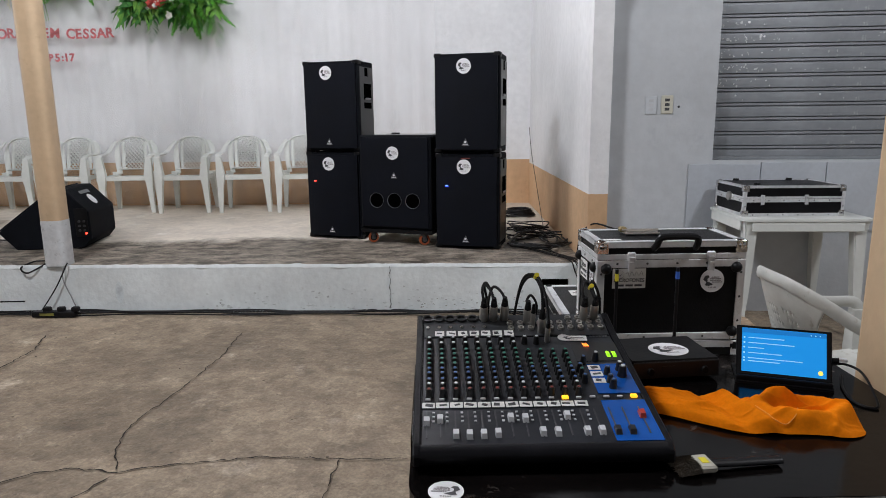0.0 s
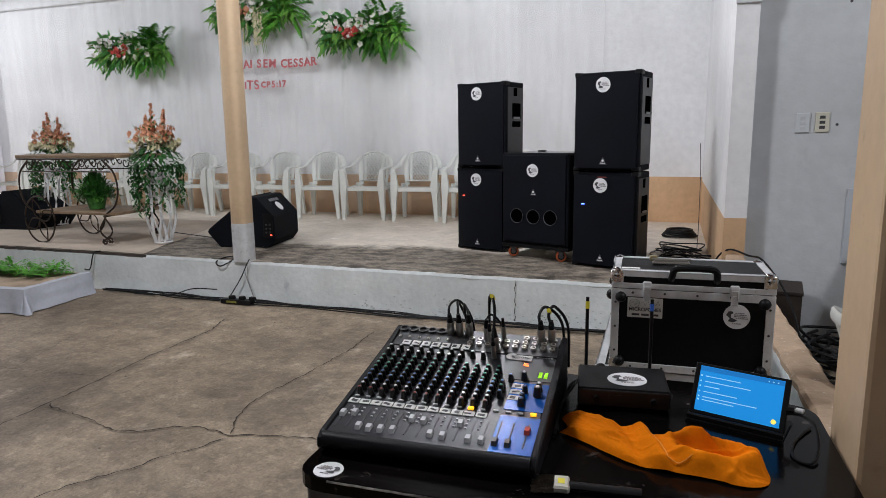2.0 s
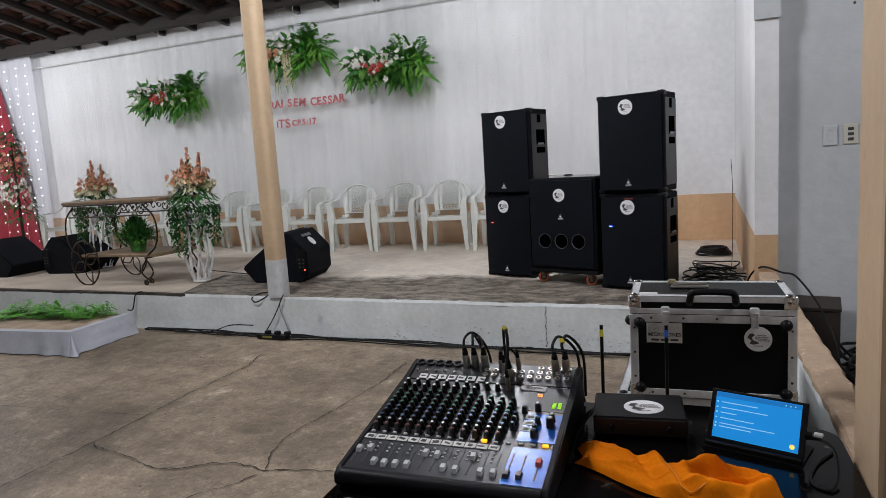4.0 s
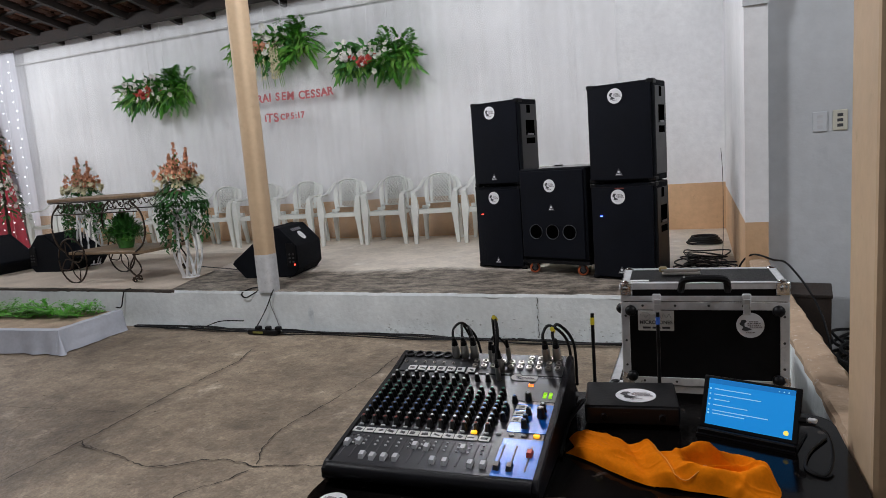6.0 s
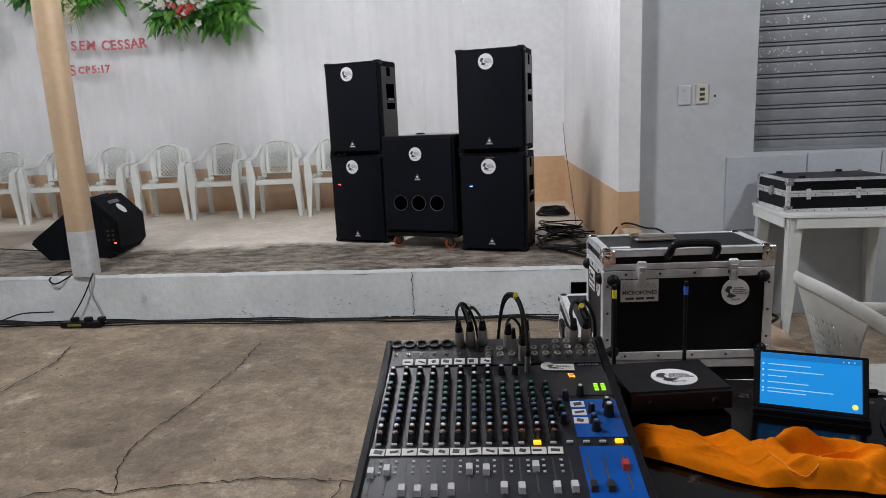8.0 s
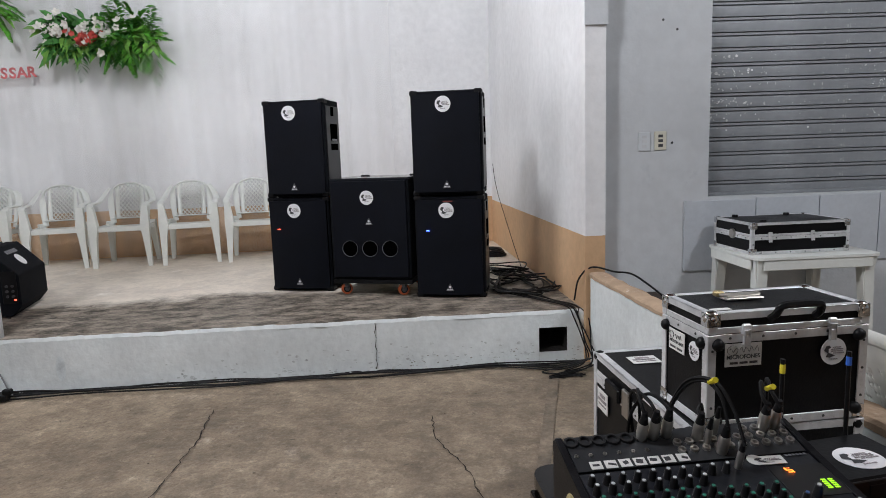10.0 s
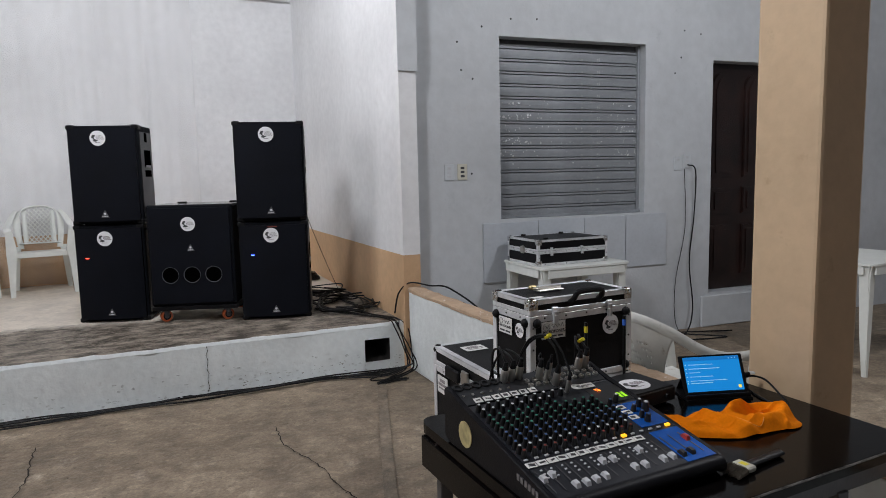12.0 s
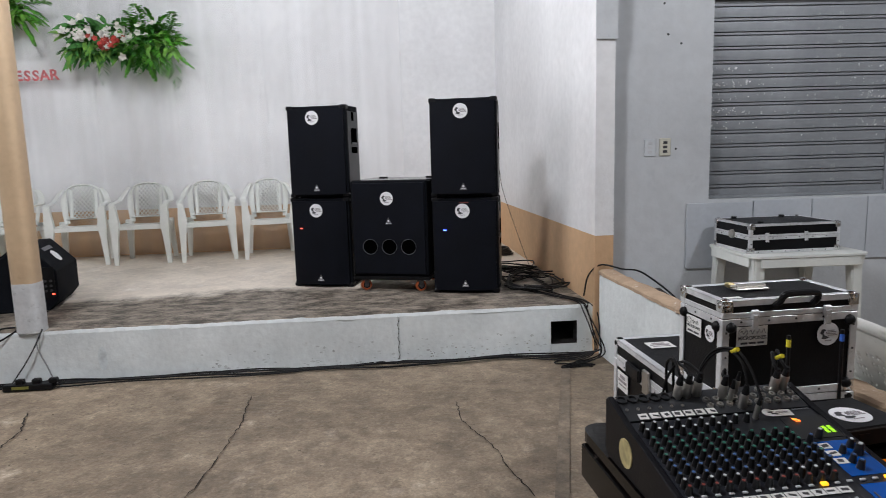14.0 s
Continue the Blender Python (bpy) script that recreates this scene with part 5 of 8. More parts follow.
for x in (-0.155, 0, 0.155):
    bm = bmesh.new()
    rows = []
    for r, y in ((0.06, -0.006), (0.061, -0.01), (0.0585, -0.01), (0.056, 0.0)):
        rows.append([bm.verts.new((x + r * math.cos(2 * math.pi * k / 24), y, 0.36 + r * math.sin(2 * math.pi * k / 24))) for k in range(24)])
    for a, b in zip(rows, rows[1:]):
        for k in range(24):
            bm.faces.new((a[k], a[(k + 1) % 24], b[(k + 1) % 24], b[k]))
    po = part("port_ring", bm, M("grey_port_ring", (0.09, 0.1, 0.11), 0.35, bump=0), sub, "round port with a thin rim", True)
    # flat near-black disc paints the shade inside the port
    bm = bmesh.new()
    lathe(bm, [(0.055, 0), (0.054, 0.002)], sides=24, m=pose(x, -0.0045, 0.36, 90))
    part("port_mouth", bm, RECESS_SHADE, po)
badge(sub, -0.01, -0.006, 0.735, 0.052)
emblem(sub, 0.0, -0.006, 0.56, 0.032)
bm = bmesh.new()
box(bm, (0, 0.29, 0.874), (0.59, 0.54, 0.006), bev=0.002)
part("top_panel", bm, M("glossy_black_top", (0.03, 0.03, 0.032), 0.16, var=0.1, bump=0.02, spec=0.9), sub, "glossy black top panel")
for x in (-0.16, 0.24):
    bm = bmesh.new()
    box(bm, (x, 0.42, 0.882), (0.07, 0.035, 0.012), bev=0.004)
    part("top_handle", bm, BLACK_PL, sub)
bm = bmesh.new()
box(bm, (0, 0.29, 0.108), (0.62, 0.56, 0.03), bev=0.005)
dolly = part("dolly", bm, BLACK_PL, sub, "black wheeled board")
for x in (-0.225, 0.225):
    for y in (0.06, 0.5):
        bm = bmesh.new()
        lathe(bm, [(0.02, -0.014), (0.042, -0.014), (0.044, 0), (0.042, 0.014), (0.02, 0.014)], sides=20, m=pose(x, y, 0.046, 90, 0, 35))
        w = part("caster_wheel", bm, ORANGE_PU, dolly, "orange caster wheel", True)
        bm = bmesh.new()
        lathe(bm, [(0.002, -0.0165), (0.027, -0.0165), (0.028, 0.0165), (0.002, 0.0165)], sides=16, m=pose(x, y, 0.046, 90, 0, 35))
        part("wheel_hub", bm, BLACK_PL, w, "black wheel hub")
        bm = bmesh.new()
        box(bm, (x, y, 0.075), (0.05, 0.045, 0.045), bev=0.006)
        lathe(bm, [(0.018, -0.018), (0.018, 0.018)], sides=12, m=pose(x, y, 0.046, 90, 0, 35))
        part("caster_fork", bm, STEEL_DARK, dolly)


def wedge(m, label, mirror=1, lit=True):
    """A floor monitor; its back at x = 0, its profile runs to -x, its length along y."""
    t = thing("stage_monitor", label, "stage monitor", m, "floor monitors")
    s = mirror
    prof = [(0.0, 0.07), (0.0, 0.28), (-0.16, 0.455), (-0.24, 0.455), (-0.66, 0.14), (-0.54, 0.0), (-0.06, 0.0)]
    bm = bmesh.new()
    prism(bm, [(x * s, z) for x, z in prof], 0, 0.56)
    bmesh.ops.bevel(bm, geom=list(bm.edges), offset=0.006, segments=1, affect="EDGES")
    part("cabinet", bm, CARPET, t)
    bm = bmesh.new()
    prism(bm, [(x * s, z) for x, z in ((-0.25, 0.452), (-0.65, 0.152), (-0.655, 0.158), (-0.255, 0.462))], 0.02, 0.54)
    part("grille", bm, GRILLE, t)
    q = pose(-0.08 * s, 0.28, 0.3675, 0, 47.5 * s, 0)
    bm = bmesh.new()
    lathe(bm, [(0.05, 0.002), (0.05, 0.005)], sides=24, m=q @ pose(0.02 * s, 0.0, 0))
    part("round_sticker", bm, BADGE, t, "round white sticker")
    bm = bmesh.new()
    for k in range(6):
        box(bm, (-0.06 * s, -0.085 + 0.034 * k, 0.003), (0.03, 0.024, 0.003), q)
    part("name_plate", bm, SILVER, t, "row of dull silver letter shapes")
    bm = bmesh.new()
    box(bm, (-0.06 * s, -0.003, 0.2), (0.09, 0.006, 0.22), bev=0.002)
    pl = part("connector_panel", bm, BLACK_PL, t, "connector panel")
    bm = bmesh.new()
    for k in range(6):
        lathe(bm, [(0.009, 0), (0.009, 0.01)], sides=10, m=pose((-0.04 - 0.035 * (k % 2)) * s, -0.005, 0.14 + 0.035 * (k // 2), 90))
    part("socket", bm, STEEL_DARK, pl)
    if lit:
        bm = bmesh.new()
        box(bm, (-0.03 * s, -0.008, 0.115), (0.014, 0.005, 0.012))
        part("pilot_lamp", bm, LED_RED, pl, "small red pilot lamp")
    return t


wedge(pose(-2.46, 5.38, 0.347, 0, 0, 14) @ Matrix.Diagonal((1.04, 1.04, 1.04, 1)), "black floor monitor with a white round sticker on the stage")
wedge(pose(-6.5, 5.35, 0.347, 0, 0, 10), "black floor monitor on the carpet beside the console", -1, False)
wedge(pose(-7.35, 5.0, 0.347, 0, 0, 8), "black floor monitor at the stage edge", -1, False)


# ---- the working table ----
def quad_slab(bm, pts, z0, z1, rad=0.04, n=5):
    """A flat slab with rounded corners over a four-cornered plan."""
    out = []
    k = len(pts)
    for i, p in enumerate(pts):
        p, a, b = Vector(p), Vector(pts[i - 1]), Vector(pts[(i + 1) % k])
        u, w = (a - p).normalized() * rad, (b - p).normalized() * rad
        for j in range(n + 1):
            t = j / n
            out.append((p + u) * (1 - t) ** 2 + p * 2 * t * (1 - t) + (p + w) * t * t)
    lo = [bm.verts.new((q.x, q.y, z0)) for q in out]
    hi = [bm.verts.new((q.x, q.y, z1)) for q in out]
    bm.faces.new(hi)
    bm.faces.new(lo[::-1])
    for i in range(len(out)):
        bm.faces.new((lo[i], lo[(i + 1) % len(out)], hi[(i + 1) % len(out)], hi[i]))


TZ = 0.735
desk = thing("table", "glossy black-stained table with dark steel frame", "table", pose(0, 0, 0))
bm = bmesh.new()
plan = [(0.676, 1.392), (1.668, 1.492), (1.615, 2.09), (0.605, 2.11)]
quad_slab(bm, plan, TZ - 0.028, TZ, 0.06)
part("tabletop", bm, TABLE_BLACK, desk)
bm = bmesh.new()
tube(bm, jag((0.75, 1.3975, TZ - 0.003), (1.6, 1.4835, TZ - 0.003), 40, 0.0006, 9), 0.0022, 5)
part("worn_edge", bm, M("worn_table_edge", (0.3, 0.28, 0.26), 0.35, metal=0.3, var=0.5, scale=20, fine=80, bump=0.1), desk, "worn pale front edge")
bm = bmesh.new()
quad_slab(bm, [(0.69, 1.408), (1.654, 1.506), (1.602, 2.076), (0.62, 2.096)], TZ - 0.075, TZ - 0.0285, 0.02)
part("apron", bm, STEEL_DARK, desk)
for x, y in ((0.73, 1.45), (1.4, 1.492), (1.37, 2.04), (0.66, 2.05)):
    bm = bmesh.new()
    box(bm, (x, y, (TZ - 0.07) / 2), (0.035, 0.035, TZ - 0.07), bev=0.003)
    part("leg", bm, STEEL_DARK, desk)
bm = bmesh.new()
box(bm, (0, 0, 0), (0.02, 0.4, 0.085), pose(0.632, 1.868, TZ - 0.073, 0, 0, 6), bev=0.003)
part("end_board", bm, TABLE_BLACK, desk, "black board closing the end of the table")
bm = bmesh.new()
lathe(bm, [(0.029, 0), (0.029, 0.0012)], (0.733, 1.43, TZ + 0.0005), 24)
st = part("round_sticker", bm, BADGE, desk, "worn round white sticker")
print_mark(st, pose(0.7335, 1.43, TZ + 0.0022), 0.029, 0.029, -1)

# ---- mixing desk ----
MW, MD = 0.444, 0.455
mixer = thing("mixing_console", "black sixteen-channel mixing console with blue master section, switched on", "mixing console", pose(0.672, 1.487, TZ, 0, 0, 5.8))
# side profile: y from the front edge, z
F0, F1 = (0.01, 0.042), (0.366, 0.1095)
K1 = (0.452, 0.135)
pz = lambda y: F0[1] + (F1[1] - F0[1]) * (y - F0[0]) / (F1[0] - F0[0]) if y <= F1[0] else F1[1] + (K1[1] - F1[1]) * (y - F1[0]) / (K1[0] - F1[0])
TILT_A = math.degrees(math.atan2(F1[1] - F0[1], F1[0] - F0[0]))
TILT_B = math.degrees(math.atan2(K1[1] - F1[1], K1[0] - F1[0]))
bm = bmesh.new()
prism(bm, [(-y, z) for y, z in ((0.0, 0.018), (0.0, 0.03), (0.01, 0.039), (0.366, 0.107), (0.448, 0.131), (0.456, 0.126), (0.456, 0.02), (0.44, 0.004), (0.03, 0.004))], 0.012, MW - 0.012,
      Matrix(((0, 1, 0, 0), (-1, 0, 0, 0), (0, 0, 1, 0), (0, 0, 0, 1))))
part("body", bm, MIX_BODY, mixer)
for x in (0.0, MW - 0.014):
    bm = bmesh.new()
    prism(bm, [(-y, z) for y, z in ((-0.008, 0.012), (-0.008, 0.032), (0.008, 0.045), (0.366, 0.1135), (0.45, 0.1385), (0.462, 0.13), (0.462, 0.012), (0.44, 0.0), (0.02, 0.0))], x, x + 0.014,
          Matrix(((0, 1, 0, 0), (-1, 0, 0, 0), (0, 0, 1, 0), (0, 0, 0, 1))))
    bmesh.ops.bevel(bm, geom=list(bm.edges), offset=0.003, segments=1, affect="EDGES")
    part("side_cheek", bm, MIX_BODY, mixer, "rounded black side cheek")
bm = bmesh.new()
tube(bm, [(0.012, 0.004, 0.028), (MW - 0.012, 0.004, 0.028)], 0.017, 10)
part("front_bumper", bm, MIX_BODY, mixer, "rounded front edge", True)


def plate(x0, x1, y0, y1, mat, name, label="", lift=0.0012):
    bm = bmesh.new()
    v = []
    for dz in (0, lift):
        v.append([bm.verts.new((x, y, pz(y) + dz)) for x, y in ((x0, y0), (x1, y0), (x1, y1), (x0, y1))])
    bm.faces.new(v[1])
    for k in range(4):
        bm.faces.new((v[0][k], v[0][(k + 1) % 4], v[1][(k + 1) % 4], v[1][k]))
    return part(name, bm, mat, mixer, label)


plate(0.016, MW - 0.016, 0.01, 0.364, MIX_DARK, "channel_panel", "dark grey channel panel")
plate(0.016, MW - 0.016, 0.37, 0.45, MIX_GREY, "jack_panel", "grey connector panel")
plate(0.349, MW - 0.013, 0.011, 0.126, MIX_BLUE, "fader_panel_blue", "blue master fader panel", 0.0026)
plate(0.35, MW - 0.013, 0.148, 0.25, MIX_BLUE, "master_panel_blue", "blue master section panel", 0.0026)
# scribble strips: white stickers with dark marks
r4 = random.Random(14)


def sticker(x, y, w, d, tilt_y):
    bm = bmesh.new()
    m = pose(x, y, pz(y) + 0.003, tilt_y, 0, r4.uniform(-3, 3))
    box(bm, (0, 0, 0), (w, d, 0.001), m)
    s = part("channel_label", bm, PAPER, mixer, "small white channel sticker")
    bm = bmesh.new()
    box(bm, (r4.uniform(-0.003, 0.003), 0, 0.0009), (w * r4.uniform(0.4, 0.7), d * r4.uniform(0.2, 0.5), 0.0006), m @ pose(0, 0, 0, 0, 0, r4.uniform(-25, 25)))
    part("print", bm, BADGE_DARK, s)


PITCH = 0.0258
CX = [0.027 + PITCH * k for k in range(12)]
for k in range(12):
    sticker(CX[k], 0.117, 0.0235, 0.0165, TILT_A)
for k in range(1, 8):
    sticker(CX[k] - 0.002, 0.379, 0.0205, 0.018, TILT_B)
for k in range(3):
    sticker(0.3625, 0.19 + 0.0228 * k, 0.024, 0.0165, TILT_A)
SM = pose(0.345, 0.3535, pz(0.3535) + 0.003, TILT_A, 0, -3)
bm = bmesh.new()
box(bm, (0.004, 0, 0), (0.05, 0.022, 0.001), SM)
lathe(bm, [(0.0135, -0.0005), (0.0135, 0.0005)], (-0.021, 0.003, 0), 16, SM)
st = part("maker_sticker", bm, PAPER, mixer, "worn white sticker")
print_mark(st, SM @ Matrix.Translation((-0.001, 0, 0.0006)), 0.03, 0.012)
# dark plate with the level meter, and the row of letter shapes beside the sticker
plate(0.334, MW - 0.013, 0.262, 0.336, KNOB, "meter_panel", "glossy dark meter panel", 0.0022)
bm = bmesh.new()
for k in range(6):
    box(bm, (0.385 + 0.0068 * k, 0.362, pz(0.362) + 0.0022), (0.0045, 0.006, 0.0008))
part("letter_marks", bm, SILVER, mixer, "row of dull letter shapes")


def knob_mesh(r, h, cap):
    bm = bmesh.new()
    lathe(bm, [(r * 1.15, 0), (r, h * 0.35), (r * 0.82, h)], sides=10)
    me = mesh_of("knob", bm, KNOB, True)
    bm = bmesh.new()
    lathe(bm, [(r * 0.5, h), (r * 0.46, h + 0.0012)], sides=10)
    return me, mesh_of("knob_cap", bm, cap)


KM = {c.name: knob_mesh(0.0064, 0.0185, c) for c in (CAP_WHITE, CAP_GREEN, CAP_BLUE, CAP_RED)}


def knob(x, y, cap, s=1.0):
    me, cm = KM[cap.name]
    m = pose(x, y, pz(y) + 0.001, TILT_A) @ Matrix.Diagonal((s, s, s, 1))
    k = again("knob", me, mixer, m)
    again("knob_cap", cm, k, Matrix.Identity(4))


ROWS_Y = [(0.147, CAP_RED), (0.165, CAP_WHITE), (0.181, CAP_BLUE), (0.202, CAP_BLUE), (0.218, CAP_BLUE), (0.236, CAP_GREEN), (0.254, CAP_GREEN), (0.271, CAP_GREEN), (0.289, CAP_GREEN), (0.316, CAP_WHITE), (0.338, CAP_WHITE)]
for c in range(12):
    for i, (y, cap) in enumerate(ROWS_Y):
        if (c >= 8 and i == 9) or (c >= 10 and i == 10):
            continue
        knob(CX[c] + 0.001, y - (0.006 if c >= 8 and 4 < i < 9 else 0.0), cap)
for x, y, cap, s in ((0.344, 0.2545, CAP_BLUE, 1), (0.372, 0.266, CAP_WHITE, 1.1), (0.331, 0.227, CAP_BLUE, 1), (0.332, 0.21, CAP_GREEN, 1), (0.333, 0.188, CAP_BLUE, 1), (0.383, 0.214, CAP_BLUE, 1), (0.382, 0.186, CAP_BLUE, 1),
                     (0.383, 0.167, CAP_BLUE, 1.1), (0.411, 0.228, CAP_WHITE, 1.1), (0.411, 0.206, CAP_WHITE, 1.35)):
    knob(x, y, cap, s)
# faders
bm = bmesh.new()
box(bm, (0, 0, 0.0005), (0.0026, 0.076, 0.001))
slot_mesh = mesh_of("fader_slot", bm, BADGE_DARK)
cap_me = {}
for mat_ in (FADER, RED_PL, KNOB):
    bm = bmesh.new()
    prism(bm, [(-0.0054, 0.0), (0.0054, 0.0), (0.0048, 0.0085), (-0.0048, 0.0085)], -0.0105, 0.0105)
    for v in bm.verts:
        if v.co.z > 0.005:
            v.co.y *= 0.62
    cap_me[mat_.name] = mesh_of("fader_cap", bm, mat_)
ups = [0.07, 0.076, 0.034, 0.032, 0.033, 0.035, 0.077, 0.075, 0.037, 0.036, 0.081, 0.037, 0.038]
FX = [0.0238, 0.048, 0.0752, 0.0988, 0.1235, 0.1485, 0.175, 0.201, 0.2268, 0.2528, 0.277, 0.3042, 0.33]
for x, y in zip(FX, ups):
    again("fader_slot", slot_mesh, mixer, pose(x, 0.064, pz(0.064) + 0.0014, TILT_A))
    again("fader_cap", cap_me[FADER.name], mixer, pose(x, y, pz(y) + 0.0012, TILT_A))
for x, y, mt in ((0.357, 0.036, KNOB), (0.382, 0.036, KNOB), (0.412, 0.08, RED_PL)):
    again("fader_slot", slot_mesh, mixer, pose(x, 0.066, pz(0.066) + 0.003, TILT_A))
    again("fader_cap", cap_me[mt.name], mixer, pose(x, y, pz(y) + 0.0028, TILT_A))
bm = bmesh.new()
box(bm, (0, 0, 0.002), (0.011, 0.0065, 0.004), bev=0.0012)
btn = mesh_of("button", bm, FADER)
btn_lit = btn.copy()
btn_lit.materials.clear()
btn_lit.materials.append(BTN_LIT)
for k in range(12):
    again("lit_button" if k == 10 else "button", btn_lit if k == 10 else btn, mixer, pose(CX[k] - 0.001, 0.1355, pz(0.1355) + 0.0012, TILT_A) @ Matrix.Diagonal((1.15, 1.4, 1.4, 1) if k == 10 else (0.9, 0.8, 1, 1)))
for k, x in enumerate((0.336, 0.3625, 0.388, 0.414)):
    again("lit_button" if k == 3 else "button", btn_lit if k == 3 else btn, mixer, pose(x, 0.1368, pz(0.1368) + 0.0012, TILT_A) @ Matrix.Diagonal((1.2, 1.4, 1.4, 1) if k == 3 else (1, 0.8, 1, 1)))
bm = bmesh.new()
box(bm, (0, 0, 0.001), (0.0045, 0.0035, 0.002))
small = mesh_of("button_small", bm, FADER)
for k in range(12):
    for j in range(3):
        again("small_button", small, mixer, pose(FX[k] + 0.0125, 0.071 + 0.0125 * j, pz(0.071 + 0.0125 * j) + 0.0014, TILT_A))
for x in (0.404, 0.4165):
    for j in range(5):
        bm = bmesh.new()
        y = 0.277 + 0.0047 * j
        box(bm, (x, y, pz(y) + 0.003), (0.0075, 0.0032, 0.001))
        part("level_light", bm, LED_GREEN, mixer, "green level light")
bm = bmesh.new()
for b in (1, 0, -1):
    box(bm, (0.365, 0.325 + 0.013 * b * 0.5, pz(0.325) + 0.003), (0.01, 0.002, 0.001))
box(bm, (0.36, 0.3285, pz(0.3285) + 0.003), (0.002, 0.007, 0.001))
box(bm, (0.37, 0.3215, pz(0.3215) + 0.003), (0.002, 0.007, 0.001))
part("digit_display", bm, LED_ORANGE, mixer, "orange lit digit")
# sockets along the back
for k in range(6):
    bm = bmesh.new()
    y = 0.436
    lathe(bm, [(0.0125, 0), (0.0125, 0.006), (0.009, 0.006), (0.008, 0.001)], sides=14, m=pose(0.0245 + 0.0256 * k, y, pz(y), TILT_B))
    part("socket", bm, KNOB, mixer, "round black socket")
bm = bmesh.new()
lathe(bm, [(0.0072, 0), (0.0072, 0.007), (0.004, 0.007), (0.003, 0.002)], sides=10)
jack = mesh_of("jack", bm, METAL_PLUG, True)
for k in range(10):
    for j in range(2 if k < 6 else 3):
        y = 0.384 + 0.0185 * j
        again("jack", jack, mixer, pose(0.212 + 0.0225 * k, y + 0.012, pz(y + 0.012), TILT_B))
for k in range(6):
    again("jack", jack, mixer, pose(0.0245 + 0.0256 * k, 0.405, pz(0.405), TILT_B) @ Matrix.Diagonal((0.5, 0.5, 0.5, 1)))
# marks on the cheek
bm = bmesh.new()
for k in range(6):
    box(bm, (-0.0008, 0.055 + 0.0135 * k, 0.036 + 0.0016 * k), (0.002, 0.0095, 0.013))
part("side_marks", bm, SILVER, mixer, "row of pale letter shapes on the cheek")
bm = bmesh.new()
lathe(bm, [(0.031, 0), (0.031, 0.002)], sides=24, m=pose(-0.0001, 0.35, 0.052, 0, -90))
part("round_sticker", bm, M("yellowed_sticker", (0.5, 0.42, 0.2), 0.5, var=0.3, scale=30, bump=0), mixer, "yellowed round sticker on the cheek")


def plug_set(points, loops, label):
    t = thing("audio_plugs", label, "plugs", mixer.matrix_world)
    for x, y, big in points:
        bm = bmesh.new()
        r = 0.0098 if big else 0.006
        lathe(bm, [(r * 0.9, 0), (r, 0.004), (r, 0.033), (r * 0.8, 0.038)], sides=12, m=pose(x, y, pz(y), TILT_B))
        part("plug_shell", bm, METAL_PLUG, t, "nickel plug shell", True)
        bm = bmesh.new()
        lathe(bm, [(r * 0.85, 0.038), (r * 0.5, 0.06)], sides=10, m=pose(x, y, pz(y), TILT_B))
        part("plug_boot", bm, BLACK_RUB, t, smooth=True)
    for pts, rad in loops:
        bm = bmesh.new()
        low = [(x, y, z if z < 0.14 else 0.14 + (z - 0.14) * 0.68) for x, y, z in pts]
        tube(bm, spline(low, 8), rad, 6)
        part("cable", bm, BLACK_RUB, t, smooth=True)
    return t


top = lambda x, y, z=0.062: (x, y - 0.02, pz(y) + z)
plug_set([(0.153, 0.432, True), (0.176, 0.434, True), (0.201, 0.436, True)],
         [([top(0.153, 0.432), (0.15, 0.43, 0.235), (0.163, 0.47, 0.24), (0.185, 0.51, 0.16), (0.195, 0.53, 0.06), (0.195, 0.57, 0.01)], 0.0033),
          ([top(0.176, 0.434), (0.17, 0.435, 0.225), (0.158, 0.48, 0.232), (0.17, 0.515, 0.15), (0.19, 0.54, 0.05), (0.205, 0.575, 0.006)], 0.0033),
          ([top(0.201, 0.436), (0.196, 0.432, 0.218), (0.178, 0.465, 0.228), (0.17, 0.515, 0.14), (0.175, 0.55, 0.04)], 0.0033)],
         "three nickel plugs with looped black cables in the console")
plug_set([(0.252, 0.42, True), (0.262, 0.405, False), (0.279, 0.385, True), (0.285, 0.345, False), (0.29, 0.43, False)],
         [([top(0.285, 0.345, 0.055), (0.282, 0.36, 0.24), (0.268, 0.4, 0.29), (0.245, 0.46, 0.25), (0.235, 0.53, 0.09), (0.25, 0.58, 0.01)], 0.0033),
          ([top(0.279, 0.385), (0.277, 0.385, 0.25), (0.262, 0.42, 0.28), (0.243, 0.47, 0.22), (0.228, 0.54, 0.06)], 0.0033),
          ([top(0.252, 0.42), (0.25, 0.415, 0.2), (0.262, 0.425, 0.212), (0.28, 0.46, 0.15), (0.27, 0.52, 0.05)], 0.003)],
         "nickel jack plugs with tall looped black cables in the console")
plug_set([(0.383, 0.43, True), (0.408, 0.434, True)],
         [([top(0.383, 0.43), (0.378, 0.425, 0.225), (0.392, 0.45, 0.245), (0.425, 0.49, 0.17), (0.43, 0.52, 0.05), (0.43, 0.56, 0.008)], 0.0038),
          ([top(0.408, 0.434), (0.4, 0.43, 0.228), (0.41, 0.46, 0.245), (0.438, 0.5, 0.16), (0.44, 0.515, 0.04)], 0.0038)],
         "two nickel plugs with looped black cables in the console")
